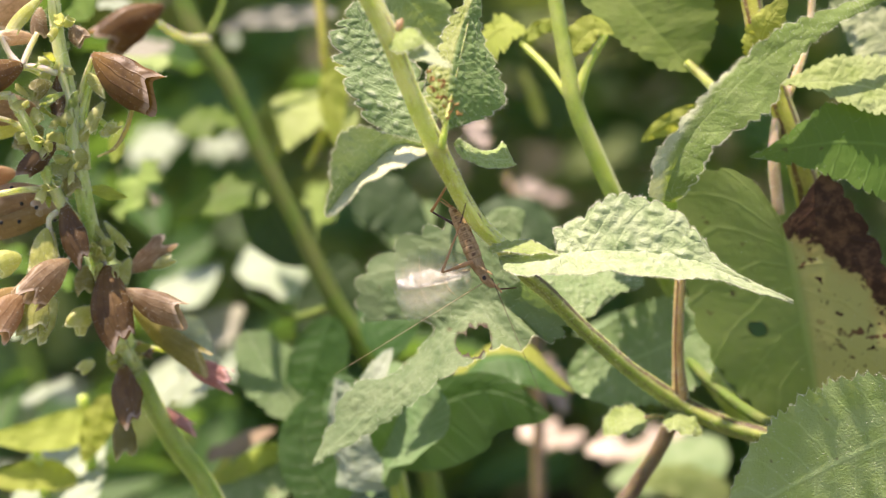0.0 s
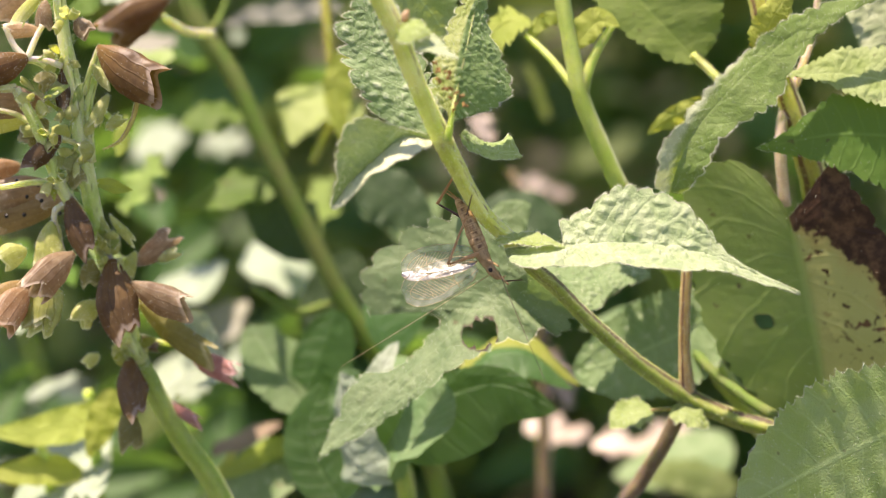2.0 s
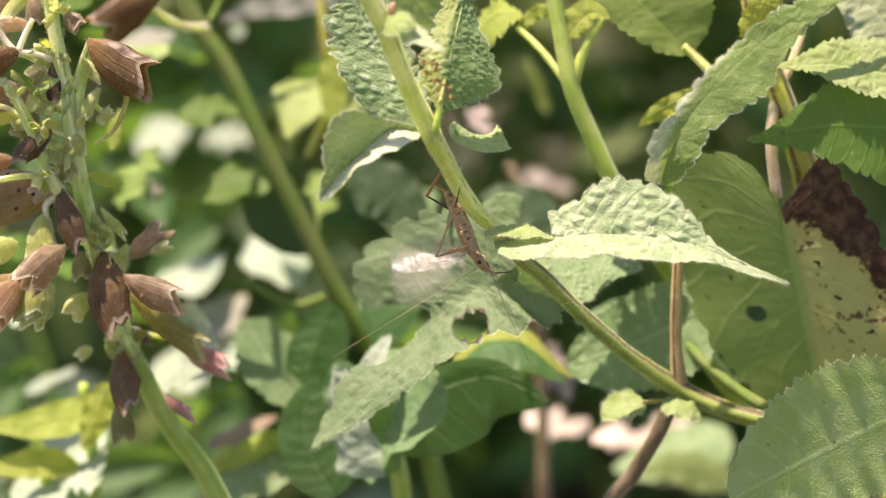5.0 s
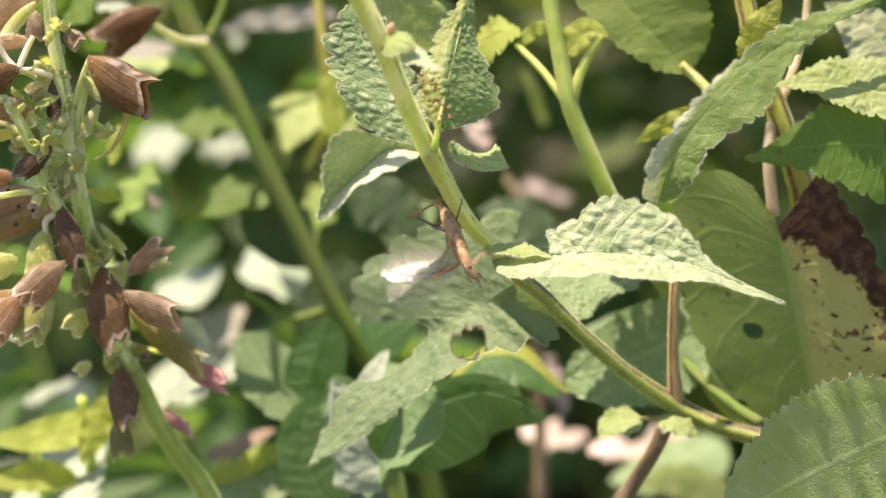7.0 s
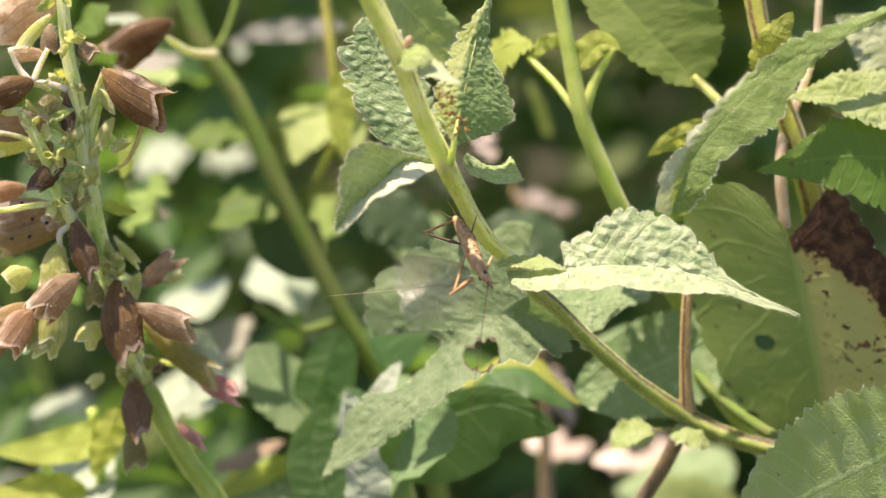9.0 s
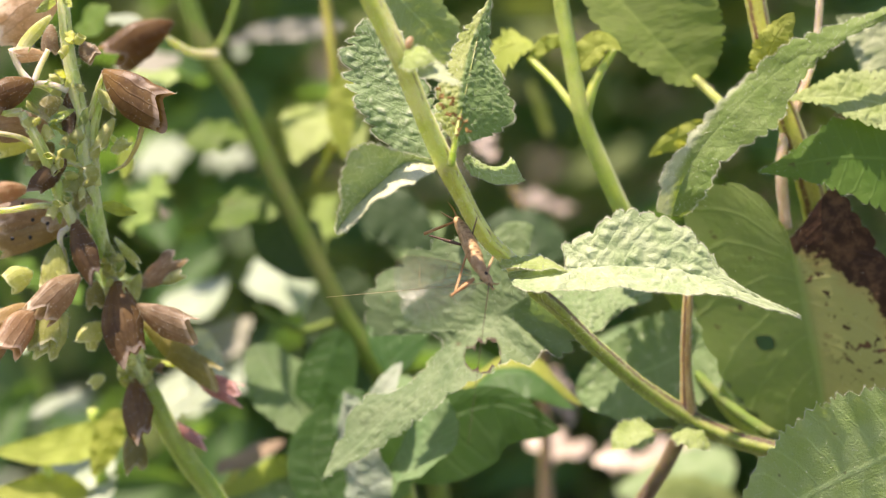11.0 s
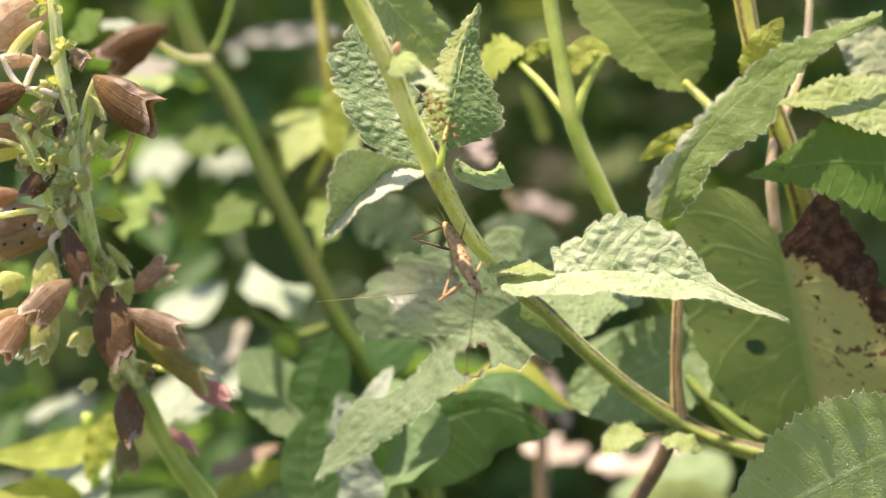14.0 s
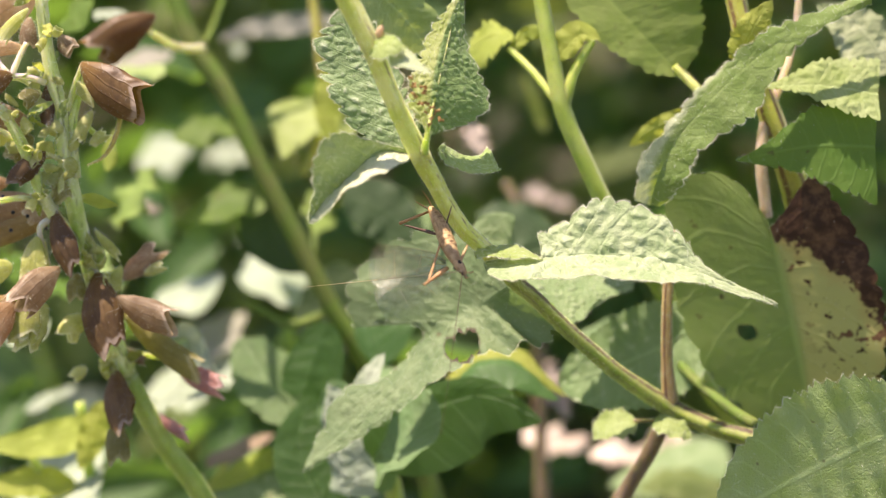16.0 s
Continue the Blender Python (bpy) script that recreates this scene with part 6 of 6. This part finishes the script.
# ---- undergrowth ----
def undergrowth():
    """Countless leaves of the border behind, thinning towards the gaps."""
    rng = random.Random(11)
    kinds = [(WILD, 1900, 420), (SAGE_DARK, 3200, 420), (SAGE_BLUE, 500, 420), (WILD, 150, 170), (SAGE_BLUE, 90, 170), (SAGE_FAR, 60, 170), (SAGE_DARK, 150, 170), (SAGE_YOUNG, 40, 170), (SAGE_DARK, 30, 100)]
    for mat, count, start in kinds:
        verts, faces, uvs = [], [], []
        for _ in range(count):
            if start > 300:
                # a tall dense hedge; its unseen upper part is added to shade its foot
                y = start + 800 * rng.random()
                x = rng.gauss(0, 380)
                crown = 850 + 260 * noise.noise(Vector((x * 0.004, y * 0.005, 3.0)))
                z = 20 + (crown - 20) * rng.random()
                y += 90 * noise.noise(Vector((x * 0.006, z * 0.006, 7.0)))
                size = rng.uniform(30, 62)
            elif start == 100:
                # weeds that fill the side of the spike
                y, x, z = rng.uniform(110, 240), rng.uniform(-130, -8), rng.uniform(290, 440)
                z -= 0.2 * (y - 110)
                size = rng.uniform(18, 34)
            else:
                y = start + 260 * rng.random()
                x = rng.uniform(-1, 1) * (120 + y * 0.6)
                z = rng.uniform(0.02, 1.0) * 250
                if x > -10:
                    z *= 0.6
                size = rng.uniform(18, 42)
            yaw, tilt, roll = rng.uniform(0, 2 * math.pi), rng.gauss(-0.35, 0.5), rng.gauss(0, 0.5)
            m = Euler((roll, tilt, yaw)).to_matrix()
            base = len(verts)
            n, k = 9, 4
            wide = rng.uniform(0.26, 0.4)
            for i in range(n):
                s = i / (n - 1)
                wd = (s + 0.03) ** 0.5 * (1.02 - s) ** 0.8 * 1.7 * wide * (1 - 0.12 * (i % 2))
                for j in range(k + 1):
                    w = j / k * 2 - 1
                    q = m @ Vector((s, w * wd, 0.16 * abs(w) - 0.35 * s * s + 0.02 * (i % 2)))
                    verts.append((x + q.x * size, y + q.y * size, z + q.z * size))
                    uvs.append((s, j / k))
            for i in range(n - 1):
                for j in range(k):
                    a = base + i * (k + 1) + j
                    faces.append((a, a + 1, a + k + 2, a + k + 1))
        tagged(put_mesh("undergrowth", verts, faces, mat, uv=uvs), "dense green undergrowth leaves behind the sage", "undergrowth", kind="stuff")
    verts, faces = [], []
    for _ in range(90):
        x, y = rng.uniform(-500, 500), rng.uniform(120, 1500)
        h = rng.uniform(200, 460)
        v, f, _, _ = tube([(x, y, -5), (x + rng.gauss(0, 20), y + rng.gauss(0, 20), h * 0.5), (x + rng.gauss(0, 50), y + rng.gauss(0, 40), h)], [1.8, 1.4, 0.8], n=8, sides=6)
        k = len(verts)
        verts += v
        faces += [tuple(a + k for a in q) for q in f]
    tagged(put_mesh("undergrowth_stalks", verts, faces, STEM_FAR), "thin green stalks of the undergrowth", "undergrowth", kind="stuff")
    verts, faces = [], []
    for _ in range(1300):
        x, y = rng.uniform(-700, 700), rng.uniform(-100, 1900)
        size = rng.uniform(14, 45)
        m = Euler((rng.gauss(0, 0.4), rng.gauss(0, 0.4), rng.uniform(0, 6.3))).to_matrix()
        z = 6 + 18 * noise.noise(Vector((x * 0.004, y * 0.004, 0))) + rng.uniform(0, 14)
        k = len(verts)
        for i in range(5):
            s = i / 4
            for w in (-1, 0, 1):
                q = m @ Vector((s - 0.5, w * 0.28 * math.sin(math.pi * (0.08 + 0.84 * s)), 0.12 * abs(w) + 0.1 * s * s))
                verts.append((x + q.x * size, y + q.y * size, z + q.z * size))
        for i in range(4):
            for j in range(2):
                a = k + i * 3 + j
                faces.append((a, a + 1, a + 4, a + 3))
    tagged(put_mesh("leaf_litter", verts, faces, LITTER), "dry beige leaf litter on the soil", "leaf litter", kind="stuff")


undergrowth()

# ---- the tree cricket ----
SHELL_DARK = plain("cricket_dark", (0.05, 0.025, 0.015), (0.09, 0.045, 0.025), 0.4, 1500.0)
SHELL_PALE = plain("cricket_pale", (0.40, 0.21, 0.08), (0.55, 0.33, 0.15), 0.45, 1500.0, 0.2, (0.7, 0.35, 0.1))
EYE = plain("cricket_eye", (0.02, 0.012, 0.008), (0.04, 0.02, 0.012), 0.15, 3000.0)


def membrane():
    n = Nodes("wing_membrane")
    clear = n.node("BsdfTransparent", Color=(0.93, 0.95, 0.90))
    gloss = n.node("BsdfGlossy", Color=(0.17, 0.175, 0.18), Roughness=0.36)
    n.put(gloss.inputs["Normal"], n.bump(n.noise(900.0, 3.0), 0.5, 0.0004))
    milk = n.node("BsdfTranslucent", Color=(0.75, 0.78, 0.70))
    diff = n.node("BsdfDiffuse", Color=(0.62, 0.64, 0.58))
    m0, m1, m2 = n.node("MixShader", Fac=0.5), n.node("MixShader", Fac=0.22), n.node("MixShader", Fac=0.2)
    fr = n.node("Fresnel", IOR=1.55)
    n.put(m2.inputs[0], n.math("ADD", n.math("MULTIPLY", fr.outputs[0], 1.1), 0.06))
    for m, a, b in ((m0, milk, diff), (m1, clear, m0), (m2, m1, gloss)):
        n.t.links.new(a.outputs[0], m.inputs[1])
        n.t.links.new(b.outputs[0], m.inputs[2])
    return n.finish(m2.outputs[0])


WING = membrane()
VEIN = plain("wing_vein", (0.34, 0.25, 0.12), (0.52, 0.43, 0.24), 0.35, 1500.0, 0.3, (0.7, 0.65, 0.4))


def frame_of(x_way, z_way, at):
    """A pose with its x along x_way and its z near z_way, at a place in mm."""
    x = Vector(x_way).normalized()
    y = Vector(z_way).cross(x).normalized()
    z = x.cross(y)
    m = Matrix((x, y, z)).transposed().to_4x4()
    m.translation = Vector(at) * MM
    return m


def between(a, b, z_way):
    return frame_of(Vector(b) - Vector(a), z_way, a)


cricket = thing("tree_cricket", "slender brown male tree cricket with raised glassy wings, clinging head down", "cricket")


def lathe(name, stations, material, parent, label="", sides=16, ribs=0):
    """A body part along x: rows of x, z, half width, half height."""
    st = V(stations)
    n = max(len(st) * 5, 12)
    u = np.linspace(0, 1, n)
    q = np.linspace(0, 1, len(st))
    x, z, a, b = (np.interp(u, q, st[:, i]) for i in range(4))
    for c in (z, a, b):
        c[1:-1] = (c[:-2] + c[1:-1] * 2 + c[2:]) / 4
    verts = []
    for i in range(n):
        k = 1 + (0.07 * abs(math.sin(math.pi * u[i] * ribs)) if ribs else 0)
        for j in range(sides):
            f = 2 * math.pi * j / sides
            verts.append((x[i], a[i] * k * math.cos(f), z[i] + b[i] * k * math.sin(f)))
    faces = [(i * sides + j, i * sides + (j + 1) % sides, (i + 1) * sides + (j + 1) % sides, (i + 1) * sides + j) for i in range(n - 1) for j in range(sides)]
    faces += [tuple(range(sides))[::-1], tuple((n - 1) * sides + j for j in range(sides))]
    return put_mesh(name, verts, faces, material, parent, label)


def chitin(name, a, b, rings=0.0, spots=0.0):
    """Streaked brown insect skin, with ring joints and side spots where asked."""
    n = Nodes(name)
    sep = n.node("SeparateXYZ", Vector=n.coords())
    x, y, z = (n.math("MULTIPLY", c, 1000.0) for c in sep.outputs)
    band = n.math("PINGPONG", x, 0.5)
    low = n.ramp(n.math("ABSOLUTE", n.math("SUBTRACT", z, 0.1)), 0.55, 0.25)
    col = n.mix(n.ramp(n.noise(900.0), 0.3, 0.7), a, b)
    t = n.node("TexNoise", Scale=3.0, Detail=3.0)
    n.put(t.inputs["Vector"], n.node("CombineXYZ", X=n.math("MULTIPLY", x, 0.16), Y=y, Z=z).outputs[0])
    col = n.mix(n.math("MULTIPLY", n.ramp(t.outputs[0], 0.52, 0.68), 0.6), col, tuple(c * 0.28 for c in a))
    col = n.mix(n.math("MULTIPLY", n.ramp(band, 0.10, 0.03), rings), col, tuple(c * 0.3 for c in a))
    dots = n.math("MULTIPLY", n.math("MULTIPLY", n.ramp(band, 0.2, 0.32), low), n.ramp(n.noise(1100.0, 2.0), 0.35, 0.6))
    col = n.mix(n.math("MULTIPLY", dots, spots), col, (0.05, 0.024, 0.014))
    height = n.math("ADD", n.math("MULTIPLY", n.ramp(band, 0.0, 0.2), rings), n.math("MULTIPLY", n.noise(3000.0), 0.4))
    skin = n.node("BsdfPrincipled", Base_Color=col, Roughness=0.5, Normal=n.bump(height, 0.6, 0.0003))
    skin.inputs["Specular IOR Level"].default_value = 0.3
    glow = n.node("BsdfTranslucent", Color=(0.6, 0.28, 0.09))
    m = n.node("MixShader", Fac=0.24)
    n.t.links.new(skin.outputs[0], m.inputs[1])
    n.t.links.new(glow.outputs[0], m.inputs[2])
    return n.finish(m.outputs[0])


SHELL = chitin("cricket_shell", (0.36, 0.235, 0.11), (0.56, 0.40, 0.20))


# x runs from tail to head; the origin is at the root of the wings
abdomen = lathe("abdomen", [(-8.6, 0.2, 0.16, 0.16), (-8.0, 0.2, 0.5, 0.5), (-6.5, 0.0, 0.8, 0.85), (-4.0, -0.1, 1.02, 1.1), (-1.5, 0.0, 1.1, 1.18), (0.2, 0.0, 1.0, 1.05)], chitin("cricket_abdomen", (0.44, 0.29, 0.125), (0.66, 0.46, 0.23), 0.4, 0.9), cricket, "ringed brown abdomen with dark side spots", ribs=8)
for sgn in (-1, 1):
    v, f, _, _ = tube([(-8.3, 0.35 * sgn, 0.3), (-9.3, 0.8 * sgn, 0.8), (-10.4, 1.1 * sgn, 1.5)], [0.16, 0.11, 0.04], n=10, sides=6)
    put_mesh("cercus", v, f, SHELL_PALE, abdomen)
lathe("pronotum", [(-0.2, 0.1, 0.95, 1.0), (0.8, 0.1, 1.0, 1.05), (1.8, 0.0, 0.85, 0.9), (2.6, -0.1, 0.7, 0.75)], SHELL, cricket, "brown saddle-shaped pronotum")
head = lathe("head", [(2.4, -0.1, 0.5, 0.6), (3.0, -0.15, 0.75, 0.75), (3.8, -0.3, 0.72, 0.7), (4.6, -0.5, 0.5, 0.45), (5.0, -0.6, 0.2, 0.2)], SHELL, cricket, "small brown forward-pointing head")
for sgn in (-1, 1):
    v, f = knob((3.3, 0.68 * sgn, 0.05), (0.36, 0.2, 0.32), (0, 0, 0), 8, 10, 0.0)
    put_mesh("eye", v, f, EYE, head)
    v, f, _, _ = tube([(4.7, 0.25 * sgn, -0.6), (5.1, 0.5 * sgn, -1.1), (4.9, 0.6 * sgn, -1.7)], [0.1, 0.1, 0.07], n=8, sides=6)
    put_mesh("palp", v, f, SHELL, head)


def rod(name, length, radii, material, label="", bow=0.0, parent=cricket):
    v, f, _, _ = tube([(0, 0, 0), (length * 0.5, 0, bow), (length, 0, 0)], radii, n=24, sides=8)
    return put_mesh(name, v, f, material, parent, label)


def wing(sgn):
    """A broad glassy forewing along x, cupped, with a looped vein net."""
    n, k = 30, 12
    verts, faces = [], []
    def place(s, w):
        wd = 4.0 * (s + 0.03) ** 0.45 * (1.01 - s) ** 0.33 * 1.18
        return (s * 11.5, sgn * w * wd, 0.55 * w * w + (0.5 * math.sin(s * 3.1) if sgn > 0 else 1.1 * s * s) + 0.05 * math.sin(s * 40 + w * 9))
    for i in range(n):
        for j in range(k + 1):
            verts.append(place(i / (n - 1), j / k * 2 - 1))
    for i in range(n - 1):
        for j in range(k):
            a = i * (k + 1) + j
            faces.append((a, a + 1, a + k + 2, a + k + 1))
    ob = put_mesh("forewing", verts, faces, WING, cricket, "clear glassy forewing with fine veins")
    ob.visible_shadow = False
    lines = [[place(s, 1.0) for s in np.linspace(0, 1, 12)], [place(s, -1.0) for s in np.linspace(0, 1, 12)],
             [place(s, 0.55) for s in np.linspace(0, 0.93, 8)], [place(s, 0.42 - 0.3 * s) for s in np.linspace(0, 0.7, 8)],
             [place(0.62 + 0.30 * math.cos(a), -0.1 + 0.62 * math.sin(a)) for a in np.linspace(0, 2 * math.pi, 16)],
             [place(s, -0.6 + 0.2 * s) for s in np.linspace(0, 0.5, 6)], [place(0.66, w) for w in np.linspace(-0.65, 0.45, 6)],
             [place(0.35 + 0.06 * w, w) for w in np.linspace(-0.8, 0.5, 6)]]
    # fine ripples across the sounding disc
    lines += [[place(0.40 + 0.045 * i + 0.10 * w, w * (0.55 - 0.004 * (i - 5) ** 2) - 0.1) for w in np.linspace(-1, 1, 6)] for i in range(11)]
    for q, line in enumerate(lines):
        v, f, _, _ = tube(line, [0.05, 0.04, 0.028], n=28, sides=5)
        put_mesh("vein", v, f, VEIN, ob)
    return ob


wing_upper, wing_lower = wing(1), wing(-1)
near_femur = rod("hind_femur", 4.9, [0.28, 0.36, 0.28, 0.2, 0.16], SHELL_PALE, "pale orange-brown hind thigh")
near_tibia = rod("hind_tibia", 8.2, [0.2, 0.18, 0.16, 0.15, 0.13], SHELL_PALE, "slender orange hind shin")
near_tarsus = rod("hind_tarsus", 3.2, [0.12, 0.11, 0.07], SHELL_DARK, "dark thin hind foot")
far_femur = rod("hind_femur", 6.0, [0.2, 0.28, 0.2, 0.16, 0.14], SHELL_DARK, "dark brown hind thigh")
far_tibia = rod("hind_tibia", 5.6, [0.25, 0.22, 0.2, 0.17], SHELL_PALE, "slender orange hind shin")
fore_leg = rod("fore_leg", 3.4, [0.24, 0.2, 0.14], SHELL, "brown bent front leg", 0.3)
fore_shin = rod("fore_shin", 4.3, [0.14, 0.12, 0.1, 0.09], SHELL_DARK)
mid_leg = rod("middle_leg", 4.0, [0.24, 0.2, 0.14], SHELL)
antenna_a = rod("antenna", 24.0, [0.075, 0.05, 0.04, 0.03, 0.02], SHELL_DARK, "long thread-like dark antenna", -1.2)
antenna_b = rod("antenna", 27.0, [0.075, 0.05, 0.04, 0.03, 0.02], VEIN, "long thread-like pale antenna", 1.0)

# three attitudes: settled, shifting, and turned; each names a body pose and where its limbs lie
NEAR = (-0.002, -0.939, 0.345)
ATTITUDES = {}
ATTITUDES["settled"] = dict(body=frame_of((0.402, -0.381, -0.833), (-0.896, -0.329, -0.299), (6.1, -2.3, 446.4)),
                    near_femur=((5.7, -4.4, 446.6), (1.2, -7.0, 445.8), NEAR), near_tibia=((1.2, -7.0, 445.8), (3.9, -4.6, 452.5), NEAR), near_tarsus=((3.9, -4.6, 452.5), (4.9, -3.9, 456.4), NEAR),
                    far_femur=((4.8, 1.7, 449.2), (-0.3, 4.7, 451.2), NEAR), far_tibia=((-0.3, 4.7, 451.2), (1.9, 2.7, 455.8), NEAR),
                    fore_leg=((7.8, -3.9, 444.1), (9.6, -5.2, 442.6), NEAR), fore_shin=((9.6, -5.2, 442.6), (14.1, 0.2, 440.9), NEAR), mid_leg=((6.7, -4.7, 446.0), (8.2, -7.7, 446.1), NEAR),
                    antenna_a=((8.6, -4.6, 444.1), (15.9, -18.8, 430.5), NEAR), antenna_b=((8.5, -2.0, 443.1), (-14.7, -8.2, 430.1), NEAR),
                    wing_upper=frame_of((-0.972, 0.089, -0.21), (-0.160, -0.640, 0.750), (5.6, -2.0, 445.0)), wing_lower=frame_of((-0.909, -0.066, -0.412), (-0.057, -0.894, 0.445), (5.4, -3.7, 444.6)))
ATTITUDES["shifting"] = dict(body=frame_of((0.445, -0.375, -0.813), (-0.875, -0.346, -0.337), (5.6, -2.5, 445.9)),
                     near_femur=((4.7, -4.4, 446.6), (-0.1, -6.7, 446.8), NEAR), near_tibia=((-0.1, -6.7, 446.8), (3.6, -4.4, 452.9), NEAR), near_tarsus=((3.6, -4.4, 452.9), (4.7, -3.8, 456.6), NEAR),
                     far_femur=((3.5, 2.0, 449.8), (-0.6, 5.2, 452.6), NEAR), far_tibia=((-0.6, 5.2, 452.6), (1.6, 2.9, 456.4), NEAR),
                     fore_leg=((7.8, -3.9, 444.1), (9.6, -5.0, 443.1), NEAR), fore_shin=((9.6, -5.0, 443.1), (13.6, 0.2, 441.0), NEAR), mid_leg=((5.7, -5.0, 445.2), (3.8, -8.3, 444.3), NEAR),
                     antenna_a=((10.1, -5.2, 442.5), (19.5, -15.7, 439.0), NEAR), antenna_b=((10.0, -2.5, 441.6), (21.5, -9.2, 439.9), NEAR),
                     wing_upper=frame_of((-0.906, 0.007, -0.423), (-0.181, -0.549, 0.816), (4.8, -2.3, 444.4)), wing_lower=frame_of((-0.866, -0.099, -0.490), (-0.108, -0.610, 0.785), (4.9, -3.7, 444.4)))
ATTITUDES["turned"] = dict(body=frame_of((0.33, -0.81, -0.48), (-0.814, -0.505, 0.286), (4.8, -8.9, 451.1)),
                   near_femur=((4.4, -10.5, 448.7), (1.7, -13.2, 447.6), NEAR), near_tibia=((1.7, -13.2, 447.6), (4.1, -5.8, 453.3), NEAR), near_tarsus=((4.1, -5.8, 453.3), (5.1, -4.0, 456.3), NEAR),
                   far_femur=((2.6, -4.8, 451.9), (-2.8, -0.2, 451.9), NEAR), far_tibia=((-2.8, -0.2, 451.9), (2.8, 1.2, 453.8), NEAR),
                   fore_leg=((6.3, -10.8, 449.9), (6.9, -9.0, 450.7), NEAR), fore_shin=((6.8, -11.9, 449.1), (7.7, -4.7, 443.9), NEAR), mid_leg=((5.3, -10.1, 449.8), (6.4, -12.0, 448.8), NEAR),
                   antenna_a=((6.6, -12.7, 449.0), (4.0, -22.8, 432.0), NEAR), antenna_b=((6.4, -12.7, 449.0), (-19.3, -0.9, 441.9), NEAR),
                   wing_upper=frame_of((-0.990, 0.138, -0.037), (0.10, -0.96, 0.25), (4.2, -6.4, 447.4)), wing_lower=frame_of((-0.867, -0.070, -0.493), (-0.181, -0.549, 0.816), (4.6, -8.0, 447.3)))
ATTITUDES["feeling"] = dict(ATTITUDES["turned"], antenna_b=((6.4, -12.6, 449.2), (-7.1, -5.0, 459.6), NEAR))
ATTITUDES["trilling"] = dict(ATTITUDES["turned"], wing_upper=frame_of((-0.990, 0.138, -0.037), (-0.10, -0.70, 0.70), (4.2, -6.4, 447.4)))
JOINTED = dict(near_femur=near_femur, near_tibia=near_tibia, near_tarsus=near_tarsus, far_femur=far_femur, far_tibia=far_tibia, fore_leg=fore_leg, fore_shin=fore_shin,
             mid_leg=mid_leg, antenna_a=antenna_a, antenna_b=antenna_b)
# times of each attitude
COURSE = [(0.0, "settled"), (2.0, "settled"), (4.2, "settled"), (6.1, "settled"), (6.5, "shifting"), (6.8, "shifting"), (7.1, "trilling"), (7.4, "trilling"), (7.7, "turned"), (7.9, "feeling"), (8.1, "feeling"), (8.5, "turned"), (9.2, "turned"), (11.3, "turned"), (13.5, "turned"), (16.0, "turned")]
# stretches in which the wings shrill
SINGING = [(-0.1, 0.05), (3.55, 6.6), (6.85, 7.65), (8.1, 8.7), (8.95, 16.1)]


def shrill(t):
    """The wings' swing in degrees: to and fro at every thirtieth, through the middle at each half second."""
    if not any(a <= t <= b for a, b in SINGING):
        return 0.0
    k = round(t * FPS) % 15
    return 0.0 if k == 0 else (41.0 if k % 2 else -41.0)


def mix_pose(a, b, f):
    return Matrix.LocRotScale(a.translation.lerp(b.translation, f), a.to_quaternion().slerp(b.to_quaternion(), f), None)


def attitude_wing(name, t):
    for (t0, a), (t1, b) in zip(COURSE, COURSE[1:]):
        if t <= t1:
            f = (t - t0) / (t1 - t0)
            f = f * f * (3 - 2 * f)
            return mix_pose(ATTITUDES[a]["body"].inverted() @ ATTITUDES[a][name], ATTITUDES[b]["body"].inverted() @ ATTITUDES[b][name], f)


def motions():
    walk(cricket, [(t, ATTITUDES[a]["body"]) for t, a in COURSE])
    for name, ob in JOINTED.items():
        walk(ob, [(t, ATTITUDES[a]["body"].inverted() @ between(*ATTITUDES[a][name])) for t, a in COURSE])
    for name, ob, sgn in (("wing_upper", wing_upper, 1), ("wing_lower", wing_lower, -1)):
        rows = []
        for k in range(0, 481):
            t = k / FPS
            still = shrill(t) == 0.0 and shrill(t - 1 / FPS) == 0.0 and shrill(t + 1 / FPS) == 0.0
            if still and k % 5:
                continue
            rows.append((t, attitude_wing(name, t) @ pose(0, 0, 0, sgn * shrill(t), 0, 0.35 * shrill(t))))
        walk(ob, rows)


motions()
